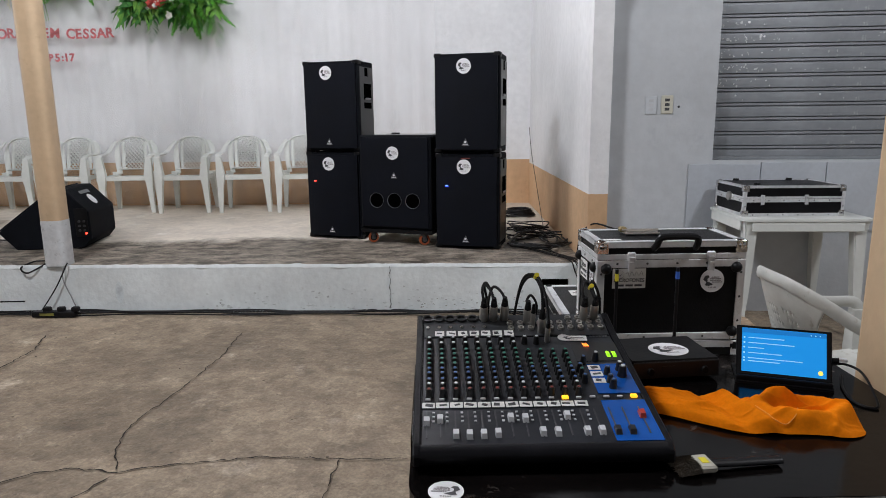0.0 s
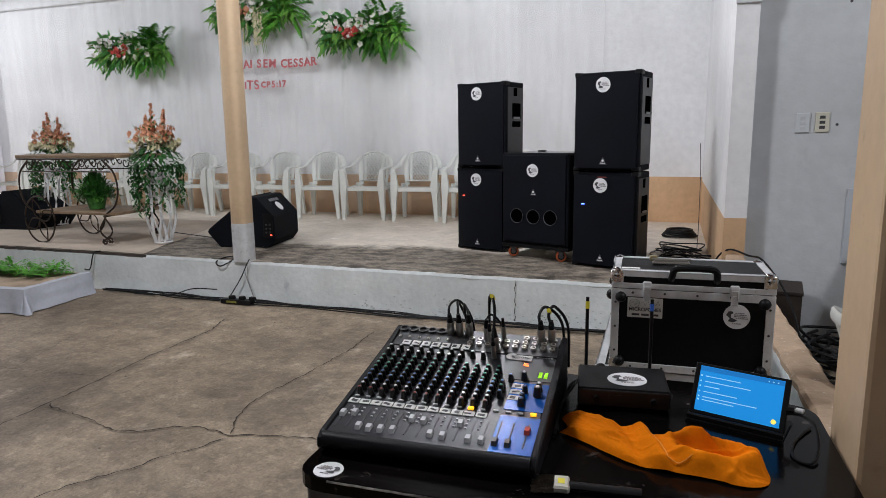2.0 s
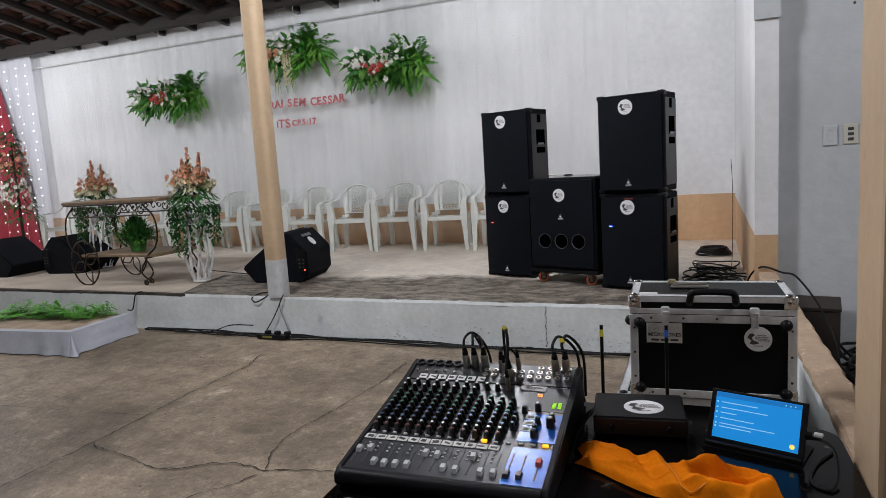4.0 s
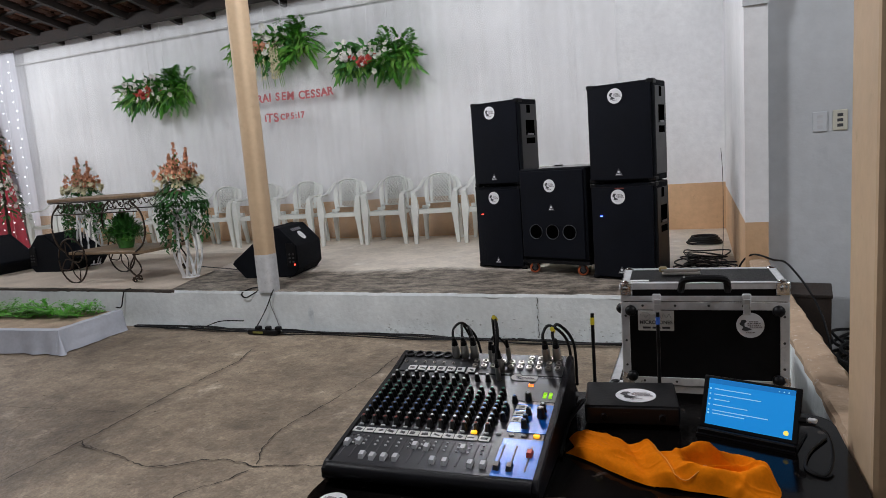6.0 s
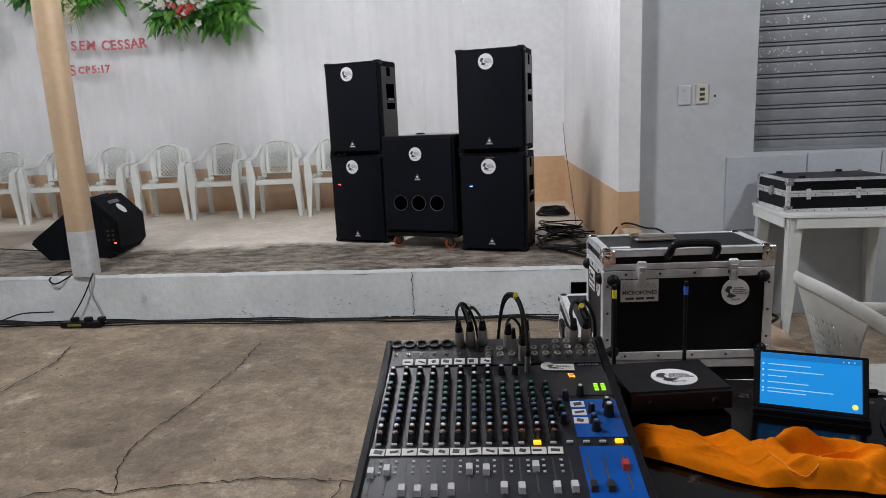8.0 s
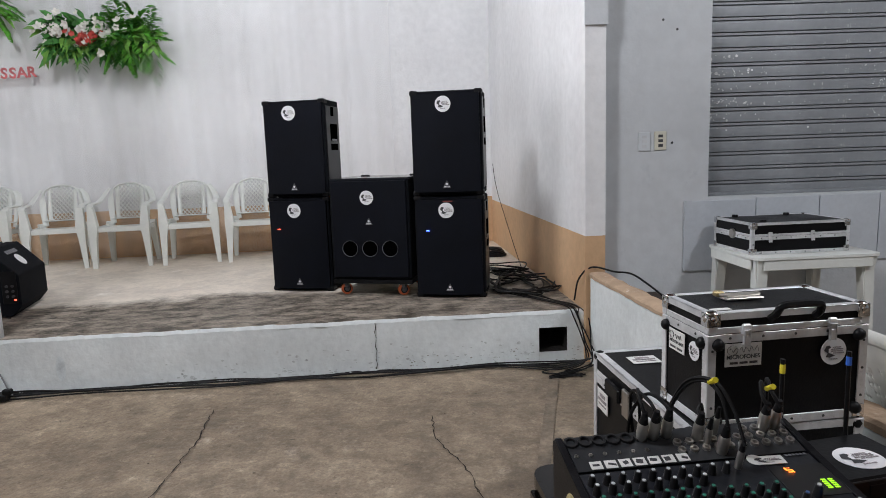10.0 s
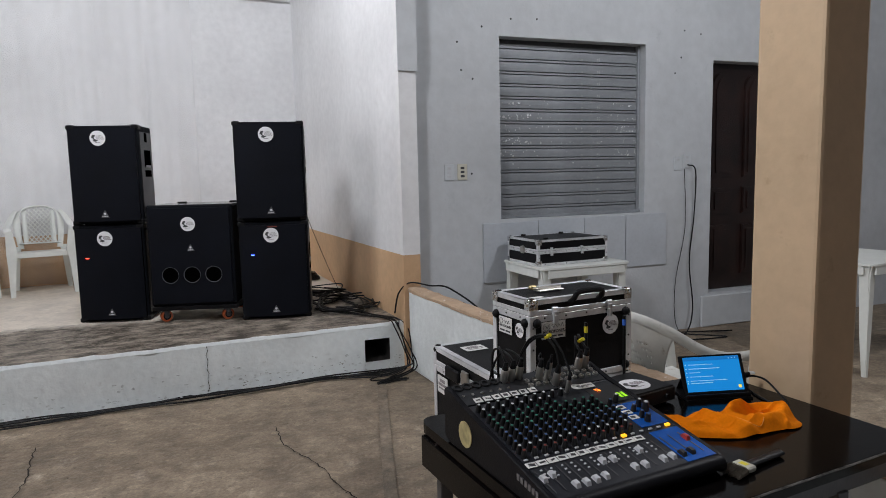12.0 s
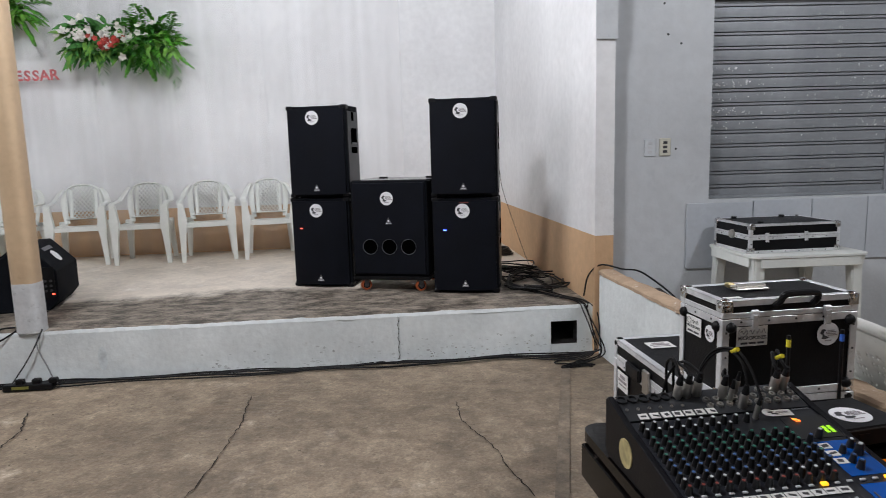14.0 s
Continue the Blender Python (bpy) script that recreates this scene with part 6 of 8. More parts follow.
for x, y, z in ((0.268, 0.4, 0.2405), (0.4, 0.435, 0.205)):
    bm = bmesh.new()
    lathe(bm, [(0.0052, -0.011), (0.0052, 0.011)], sides=8, m=mixer.matrix_world @ pose(x, y, z, 60))
    single("cable_tape", bm, YELLOW, "yellow tape round a cable", "tape")


# ---- flight cases ----
def flight_case(name, label, category, m, w, d, h, lid, feet=0.0, ball=True, edge=0.027):
    """A black laminate case with aluminium edging; origin at the front left foot, front at y = 0."""
    t = thing(name, label, category, m)
    e = 0.004
    z0, z1, zl = feet, feet + h - lid, feet + h
    for nm, a, b in (("body", z0, z1 - 0.001), ("lid", z1 + 0.001, zl)):
        bm = bmesh.new()
        box(bm, (w / 2, d / 2, (a + b) / 2), (w - 2 * e, d - 2 * e, b - a - 0.004), bev=0.002)
        p = part(nm, bm, CASE_BLACK, t)
        rails = []
        if nm == "body":
            zs = (b - edge / 2, a + edge / 2)
        else:
            zs = (b - edge / 2 * 0.8, a + edge * 0.35)
        for k, z in enumerate(zs):
            hh = edge if nm == "body" else edge * (0.8 if k == 0 else 0.7)
            for c, s in (((w / 2, 0.002, z), (w, 0.004, hh)), ((w / 2, d - 0.002, z), (w, 0.004, hh)), ((0.002, d / 2, z), (0.004, d - 0.008, hh)), ((w - 0.002, d / 2, z), (0.004, d - 0.008, hh))):
                bm = bmesh.new()
                box(bm, c, s, bev=0.001)
                part("edge_rail", bm, ALU, p, "riveted aluminium edge")
        for x, y in ((0, 0), (w, 0), (0, d), (w, d)):
            bm = bmesh.new()
            sx, sy = (1 if x == 0 else -1), (1 if y == 0 else -1)
            box(bm, (x + sx * edge / 2 - sx * 0.001, y + sy * 0.0005, (a + b) / 2), (edge, 0.005, b - a - 0.002), bev=0.001)
            box(bm, (x + sx * 0.0005, y + sy * edge / 2, (a + b) / 2), (0.005, edge, b - a - 0.002), bev=0.001)
            part("corner_rail", bm, ALU, p, "aluminium corner angle")
    bm = bmesh.new()
    lathe(bm, [(0.004, 0), (0.003, 0.002)], sides=6)
    rivet = mesh_of("rivet", bm, STEEL_DARK)
    for x0 in np.arange(0.06, w - 0.03, 0.09):
        for z in (z1 - edge / 2, z0 + edge / 2):
            again("rivet", rivet, t, pose(x0, 0.0, z, 90))
    for y0 in np.arange(0.06, d - 0.03, 0.09):
        again("rivet", rivet, t, pose(0, y0, z1 - edge / 2, 0, -90))
    for z in np.arange(z0 + 0.06, z1 - 0.04, 0.075):
        for x0 in (edge / 2, w - edge / 2):
            again("rivet", rivet, t, pose(x0, -0.002, z, 90))
    # top edging
    lid_top = bmesh.new()
    for c, s in (((w / 2, edge / 2, zl - 0.002), (w, edge, 0.004)), ((w / 2, d - edge / 2, zl - 0.002), (w, edge, 0.004)), ((edge / 2, d / 2, zl - 0.002), (edge, d - 2 * edge, 0.004)), ((w - edge / 2, d / 2, zl - 0.002), (edge, d - 2 * edge, 0.004))):
        box(lid_top, c, s, bev=0.001)
    part("top_edging", lid_top, ALU, t, "aluminium edging round the top")
    for x in (0, w):
        for y in (0, d):
            for z in (zl, z0):
                sx, sy, sz = (1 if x == 0 else -1), (1 if y == 0 else -1), (-1 if z == zl else 1)
                bm = bmesh.new()
                if ball:
                    bmesh.ops.create_icosphere(bm, subdivisions=2, radius=0.021, matrix=pose(x + sx * 0.014, y + sy * 0.014, z + sz * 0.014))
                    box(bm, (x + sx * 0.015, y - sy * 0.0015, z + sz * 0.018), (0.034, 0.004, 0.036), bev=0.002)
                    box(bm, (x - sx * 0.0015, y + sy * 0.015, z + sz * 0.018), (0.004, 0.034, 0.036), bev=0.002)
                else:
                    bmesh.ops.create_icosphere(bm, subdivisions=2, radius=0.022, matrix=pose(x + sx * 0.016, y + sy * 0.016, z + sz * 0.016))
                part("ball_corner", bm, CHROME if ball else BLACK_PL, t, "chrome ball corner" if ball else "black ball corner", True)
    return t, z0, z1, zl


def latch(t, x, z):
    bm = bmesh.new()
    box(bm, (x, -0.005, z + 0.01), (0.024, 0.01, 0.03), bev=0.003)
    box(bm, (x, -0.007, z - 0.018), (0.018, 0.01, 0.03), bev=0.003)
    tube(bm, [(x - 0.008, -0.011, z - 0.034), (x - 0.008, -0.012, z + 0.01), (x + 0.008, -0.012, z + 0.01), (x + 0.008, -0.011, z - 0.034)], 0.002, 6)
    part("latch", bm, ALU, t, "nickel toggle latch")


mc, z0, z1, zl = flight_case("microphone_case", "black flight case with aluminium edges and white stickers", "flight case", pose(1.107, 2.405, 0.655, 0, 0, 6.5), 0.445, 0.24, 0.307, 0.055, edge=0.023)
latch(mc, 0.1, z1)
latch(mc, 0.338, z1)
bm = bmesh.new()
tube(bm, spline([(0.166, -0.004, zl - 0.02), (0.168, -0.022, zl - 0.006), (0.171, -0.03, zl + 0.01), (0.182, -0.032, zl + 0.018), (0.228, -0.033, zl + 0.02), (0.274, -0.032, zl + 0.018), (0.285, -0.03, zl + 0.01), (0.288, -0.022, zl - 0.006), (0.29, -0.004, zl - 0.02)], 4), 0.01, 8)
part("carry_handle", bm, BLACK_PL, mc, "black moulded handle", True)
bm = bmesh.new()
box(bm, (0.17, 0.13, zl + 0.004), (0.11, 0.04, 0.006), bev=0.002)
tube(bm, [(0.122, 0.122, zl + 0.012), (0.218, 0.122, zl + 0.014)], 0.0045, 6)
tube(bm, [(0.112, 0.143, zl + 0.012), (0.228, 0.143, zl + 0.012)], 0.0035, 6)
part("top_catch", bm, METAL_PLUG, mc, "nickel spring handle on the lid")
bm = bmesh.new()
box(bm, (0.118, 0.155, zl + 0.012), (0.024, 0.026, 0.016), bev=0.004)
part("padlock", bm, M("brass_padlock", (0.45, 0.36, 0.18), 0.35, metal=0.8, bump=0), mc, "small brass padlock")
bm = bmesh.new()
box(bm, (0.096, -0.0012, z1 - 0.056), (0.1, 0.0014, 0.06))
lab = part("case_label", bm, PAPER, mc, "rectangular white printed sticker")
words("label_word", "MICROFONES", 0.0148, BADGE_DARK, lab, pose(0.096, -0.0025, z1 - 0.0615, 90), 0.0003, 0.0003)
bm = bmesh.new()
ring_ = [(0.066 + 0.0145 * math.cos(q), -0.0024, z1 - 0.043 + 0.0125 * math.sin(q)) for q in np.linspace(0, 2 * math.pi, 19)[:-1]]
tube(bm, ring_, 0.0016, 4, close=True, flat=0.0004)
tube(bm, spline([(0.058 + 0.0045 * k, -0.0024, z1 - 0.043 + 0.006 * math.sin(k * 2.1)) for k in range(5)], 3), 0.0018, 4, flat=0.0004)
tube(bm, spline([(0.086 + 0.0052 * k, -0.0022, z1 - 0.042 + 0.008 * math.sin(k * 2.3)) for k in range(11)], 3), 0.0013, 4, flat=0.0004)
for k in range(3):
    box(bm, (0.07 + 0.027 * k, -0.0024, z1 - 0.077), (0.022, 0.0008, 0.006))
part("print", bm, BADGE_DARK, lab)
badge(mc, 0.347, -0.002, z1 - 0.066, 0.036)
bm = bmesh.new()
box(bm, (-0.0012, 0.155, z1 - 0.058), (0.0014, 0.085, 0.058))
lab = part("side_label", bm, PAPER, mc, "white printed sticker on the side")
words("label_word", "MICROFONES", 0.0122, BADGE_DARK, lab, pose(-0.0025, 0.155, z1 - 0.062, 90, 0, -90), 0.0003, 0.0003)
bm = bmesh.new()
tube(bm, [(-0.0024, 0.181 + 0.011 * math.cos(q), z1 - 0.045 + 0.01 * math.sin(q)) for q in np.linspace(0, 2 * math.pi, 15)[:-1]], 0.0015, 4, close=True, flat=0.0004)
tube(bm, spline([(-0.0022, 0.164 - 0.005 * k, z1 - 0.045 + 0.007 * math.sin(k * 2.3)) for k in range(9)], 3), 0.0013, 4, flat=0.0004)
for k in range(2):
    box(bm, (-0.0022, 0.174 - 0.036 * k, z1 - 0.078), (0.0008, 0.03, 0.006))
part("print", bm, BADGE_DARK, lab)
bm = bmesh.new()
lathe(bm, [(0.026, 0), (0.026, 0.001)], sides=20, m=pose(-0.0002, 0.065, z1 - 0.06, 0, -90))
sst = part("side_sticker", bm, BADGE, mc, "round white sticker on the side")
print_mark(sst, pose(-0.0014, 0.065, z1 - 0.06, 90, 0, -90), 0.026, 0.026)
for x in (0.026, 0.419):
    for z in (z1 - 0.026, z0 + 0.026):
        bm = bmesh.new()
        bmesh.ops.create_icosphere(bm, subdivisions=2, radius=0.017, matrix=pose(x, -0.001, z))
        part("rubber_bumper", bm, BLACK_PL, mc, "black rubber bumper", True)
for y in (0.026, 0.214):
    bm = bmesh.new()
    bmesh.ops.create_icosphere(bm, subdivisions=2, radius=0.017, matrix=pose(-0.001, y, z1 - 0.026))
    part("rubber_bumper", bm, BLACK_PL, mc, "black rubber bumper", True)
bm = bmesh.new()
box(bm, (0.052, 0.035, zl + 0.001), (0.052, 0.02, 0.001), pose(0, 0, 0))
part("worn_label", bm, PAPER, mc, "worn white label on the lid")

tc, z0, z1, zl = flight_case("wheeled_trunk", "low black wheeled trunk with aluminium edges", "flight case", pose(1.062, 2.41, 0.0, 0, 0, 4.8), 0.49, 0.705, 0.494, 0.08, feet=0.158, ball=False)
for y in (0.39, 0.16):
    bm = bmesh.new()
    box(bm, (-0.006, y, z1 + 0.0), (0.012, 0.05, 0.09), bev=0.003)
    part("side_latch", bm, METAL_PLUG, tc, "nickel latch")
bm = bmesh.new()
box(bm, (-0.008, 0.5, z1 + 0.004), (0.016, 0.12, 0.05), bev=0.005)
part("side_handle", bm, BLACK_PL, tc, "black handle on the side")
bm = bmesh.new()
box(bm, (-0.003, 0.61, z1 - 0.075), (0.0014, 0.1, 0.075))
lab = part("side_label", bm, PAPER, tc, "white printed sticker")
bm = bmesh.new()
for k, (w, h) in enumerate(((0.05, 0.014), (0.08, 0.011), (0.07, 0.006))):
    box(bm, (-0.0042, 0.61, z1 - 0.057 - 0.017 * k), (0.0008, w, h))
part("print", bm, FADED_PRINT, lab)
bm = bmesh.new()
box(bm, (0.13, 0.57, zl + 0.001), (0.1, 0.075, 0.001), pose(0, 0, 0))
lab = part("top_label", bm, PAPER, tc, "white printed sticker on the lid")
bm = bmesh.new()
for k, (w, h) in enumerate(((0.05, 0.014), (0.08, 0.011), (0.07, 0.006))):
    box(bm, (0.13, 0.588 - 0.018 * k, zl + 0.002), (w, h, 0.0008))
part("print", bm, FADED_PRINT, lab)
for x in (0.07, 0.42):
    for y in (0.09, 0.6):
        bm = bmesh.new()
        lathe(bm, [(0.024, -0.018), (0.05, -0.018), (0.053, 0), (0.05, 0.018), (0.024, 0.018)], sides=18, m=pose(x, y, 0.054, 90, 0, 30))
        part("caster_wheel", bm, M("dark_red_wheel", (0.07, 0.02, 0.015), 0.5, bump=0), tc, "dark caster wheel", True)
        bm = bmesh.new()
        box(bm, (x, y, 0.132), (0.07, 0.07, 0.05), bev=0.005)
        part("caster_fork", bm, STEEL_DARK, tc)

rc, z0, z1, zl = flight_case("rack_case", "flat black flight case with aluminium edges on the plastic table", "flight case", pose(2.275, 4.5, 0.738, 0, 0, 4), 0.6, 0.42, 0.185, 0.08, edge=0.019)
latch(rc, 0.11, z1)
latch(rc, 0.37, z1)
bm = bmesh.new()
lathe(bm, [(0.03, 0), (0.028, 0.012)], sides=14, m=pose(0, 0.2, z1, 0, -90))
part("side_latch", bm, METAL_PLUG, rc, "round nickel butterfly latch")
for x, y in ((0.1, 0.36), (0.44, 0.36), (0.09, 0.04)):
    bm = bmesh.new()
    lathe(bm, [(0.02, 0), (0.017, 0.014)], (x, y, zl), 10)
    part("stacking_foot", bm, BLACK_PL, rc, "round black foot on the lid")


# ---- added box, stand-in for the dark area behind the low wall ----
dark_box = thing("dark_stand_in", "dark brown box-shaped stand-in for the dark area behind the low wall", "box", pose(1.735, 4.78, 0, 0, 0, -4) @ Matrix.Diagonal((0.55, 0.8, 0.97, 1)))
BOX_DARK = M("dark_box_brown", (0.03, 0.017, 0.011), 0.7, var=0.4, scale=8, fine=60, bump=0.2)
for nm, c, sz in (("front_panel", (0, -0.19, 0.22), (0.46, 0.02, 0.44)), ("rear_panel", (0, 0.19, 0.22), (0.46, 0.02, 0.44)), ("side_panel", (-0.22, 0, 0.22), (0.02, 0.36, 0.44)), ("side_panel", (0.22, 0, 0.22), (0.02, 0.36, 0.44)), ("lid", (0, 0, 0.45), (0.48, 0.42, 0.02))):
    bm = bmesh.new()
    box(bm, c, sz, bev=0.003)
    part(nm, bm, BOX_DARK, dark_box)


# ---- plastic tables ----
def plastic_table(m, label, w, d, h):
    t = thing("plastic_table", label, "table", m, "plastic tables")
    bm = bmesh.new()
    quad_slab(bm, [(-w / 2, -d / 2), (w / 2, -d / 2), (w / 2, d / 2), (-w / 2, d / 2)], h - 0.014, h, 0.07)
    part("tabletop", bm, PLASTIC, t)
    bm = bmesh.new()
    for c, s in (((0, -d / 2 + 0.012, h - 0.045), (w - 0.12, 0.012, 0.06)), ((0, d / 2 - 0.012, h - 0.045), (w - 0.12, 0.012, 0.06)), ((-w / 2 + 0.012, 0, h - 0.045), (0.012, d - 0.12, 0.06)), ((w / 2 - 0.012, 0, h - 0.045), (0.012, d - 0.12, 0.06))):
        box(bm, c, s, bev=0.003)
    part("skirt", bm, PLASTIC, t)
    for sx in (-1, 1):
        for sy in (-1, 1):
            bm = bmesh.new()
            pv = None
            for k, (z, off, a) in enumerate(((0.0, 0.0, 0.022), (0.3, 0.016, 0.034), (h - 0.09, 0.03, 0.048), (h - 0.014, 0.04, 0.075))):
                x, y = sx * (w / 2 - 0.035 - off), sy * (d / 2 - 0.035 - off)
                q = [bm.verts.new((x + dx * a * 0.75, y + dy * a * 0.75, z)) for dx, dy in ((-1, -1), (1, -1), (1, 1), (-1, 1))]
                if pv:
                    for j in range(4):
                        bm.faces.new((pv[j], pv[(j + 1) % 4], q[(j + 1) % 4], q[j]))
                else:
                    bm.faces.new(q)
                pv = q
            bm.faces.new(pv)
            bmesh.ops.bevel(bm, geom=[e for e in bm.edges if abs(e.verts[0].co.z - e.verts[1].co.z) > 0.05], offset=0.008, segments=2, affect="EDGES")
            part("leg", bm, PLASTIC, t, smooth=True)
    return t


plastic_table(pose(2.61, 4.7, 0, 0, 0, 2), "white plastic table holding a flat flight case", 0.76, 0.6, 0.737)
plastic_table(pose(4.45, 3.9, 0, 0, 0, 10), "white plastic table standing in the side bay", 0.85, 0.85, 0.757)

# ---- things on the working table ----
rx = thing("wireless_receiver", "black wireless microphone receiver with two antennas", "receiver", pose(1.113, 1.893, TZ, 0, 0, 11) @ Matrix.Diagonal((0.84, 0.92, 0.96, 1)))
bm = bmesh.new()
box(bm, (0.122, 0.085, 0.03), (0.245, 0.17, 0.046), bev=0.004)
part("case", bm, BLACK_PL, rx)
bm = bmesh.new()
box(bm, (0.122, -0.002, 0.03), (0.24, 0.005, 0.04), bev=0.002)
fp = part("front_panel", bm, KNOB, rx)
for x in (0.05, 0.2):
    bm = bmesh.new()
    lathe(bm, [(0.01, 0), (0.008, 0.008)], sides=12, m=pose(x, -0.004, 0.028, 90))
    part("volume_knob", bm, BLACK_PL, fp)
bm = bmesh.new()
box(bm, (0.1, -0.005, 0.03), (0.035, 0.002, 0.02))
part("display_window", bm, KNOB, fp)
bm = bmesh.new()
lathe(bm, [(0.036, 0), (0.036, 0.001)], (0, 0, 0), 28, pose(0.135, 0.07, 0.0535, 0, 0, 0) @ Matrix.Diagonal((1.5, 1.3, 1, 1)))
so = part("oval_sticker", bm, BADGE, rx, "oval white sticker with dark print")
print_mark(so, pose(0.135, 0.07, 0.0552), 0.054, 0.047)
for x, mt, nm in ((0.022, YELLOW, "yellow"), (0.206, BLUE_TAPE, "blue")):
    bm = bmesh.new()
    tube(bm, [(x, 0.172, 0.035), (x, 0.174, 0.235)], 0.0052, 8)
    an = part("antenna", bm, BLACK_PL, rx, "black rod antenna", True)
    bm = bmesh.new()
    tube(bm, [(x, 0.174, 0.205), (x, 0.174, 0.224)], 0.006, 8)
    part("tape_band", bm, mt, an, nm + " tape band")
for k in range(4):
    bm = bmesh.new()
    lathe(bm, [(0.012, 0), (0.012, 0.008)], (0.025 + 0.195 * (k % 2), 0.025 + 0.12 * (k // 2), 0), 10)
    part("foot", bm, BLACK_PL, rx)

tb = thing("tablet", "tablet on a black stand with a lit blue list on screen", "tablet", pose(1.353, 1.936, TZ, 0, 0, -14) @ Matrix.Diagonal((0.82, 0.82, 0.84, 1)))
lean = pose(0, 0.0, 0.012, -25, 0, 0)
bm = bmesh.new()
box(bm, (0.118, 0.0, 0.068), (0.236, 0.009, 0.136), lean, bev=0.004, seg=2)
part("tablet_body", bm, BLACK_PL, tb)
bm = bmesh.new()
box(bm, (0.118, -0.0052, 0.07), (0.208, 0.0012, 0.118), lean)
sc = part("screen", bm, SCREEN, tb, "lit blue screen")
bm = bmesh.new()
for k, (z, l0, l1) in enumerate(((0.113, 0.03, 0.12), (0.099, 0.03, 0.145), (0.086, 0.03, 0.07), (0.072, 0.03, 0.115), (0.058, 0.03, 0.165), (0.05, 0.03, 0.11))):
    box(bm, ((l0 + l1) / 2, -0.0061, z - 0.01), (l1 - l0, 0.0004, 0.002), lean)
    box(bm, (0.02, -0.0061, z - 0.01), (0.004, 0.0004, 0.004), lean)
for x in (0.185, 0.196, 0.207):
    box(bm, (x, -0.0061, 0.121), (0.003, 0.0004, 0.003), lean)
part("list_lines", bm, SCREEN_TXT, sc, "pale lines of a list")
bm = bmesh.new()
box(bm, (0.118, -0.006, 0.122), (0.207, 0.0003, 0.012), lean)
part("title_bar", bm, SCREEN_BAR, sc)
bm = bmesh.new()
lathe(bm, [(0.006, 0), (0.006, 0.0006)], sides=14, m=lean @ pose(0.208, -0.0058, 0.024, 90))
part("screen_button", bm, SCREEN_DOT, sc, "round yellow button")
bm = bmesh.new()
prism(bm, [(0.0, 0.0), (0.236, 0.0), (0.236, 0.006), (0.0, 0.006)], -0.03, 0.11)
box(bm, (0.118, -0.015, 0.01), (0.236, 0.012, 0.018), bev=0.003)
v = [bm.verts.new(p) for p in ((0.02, 0.1, 0.006), (0.216, 0.1, 0.006), (0.216, 0.04, 0.09), (0.02, 0.04, 0.09), (0.02, 0.104, 0.006), (0.216, 0.104, 0.006), (0.216, 0.044, 0.09), (0.02, 0.044, 0.09))]
for f in ((0, 1, 2, 3), (7, 6, 5, 4), (0, 4, 5, 1), (2, 6, 7, 3), (1, 5, 6, 2), (3, 7, 4, 0)):
    bm.faces.new([v[k] for k in f])
part("stand_cover", bm, CASE_BLACK, tb, "black folding cover as a stand")
tm = tb.matrix_world
bm = bmesh.new()
ca = [tm @ Vector(p) for p in ((0.236, 0.02, 0.06), (0.268, 0.022, 0.062), (0.3, 0.0, 0.052), (0.318, -0.05, 0.02), (0.312, -0.11, 0.0045), (0.27, -0.09, 0.004), (0.262, 0.0, 0.004), (0.28, 0.1, 0.004)) ]
ca = [Vector((min(p.x, 1.605), p.y, p.z)) for p in ca]
tube(bm, spline(ca, 8), 0.0028, 6)
tube(bm, [tm @ Vector((0.232, 0.02, 0.07)), tm @ Vector((0.25, 0.022, 0.071))], 0.006, 8)
single("charging_cable", bm, BLACK_RUB, "thin black charging cable from the tablet", "cable", smooth=True)
bm = bmesh.new()
box(bm, (0.262, 0.026, 0.072), (0.02, 0.016, 0.008), tm, bev=0.002)
single("cable_plug", bm, OUTLET, "white plug of the charging cable", "plug")

# orange cloth, crumpled
cloth = thing("orange_cloth", "crumpled orange flannel cloth lying on the table", "cloth", pose(1.108, 1.79, TZ, 0, 0, -4) @ Matrix.Diagonal((0.97, 0.86, 0.95, 1)))


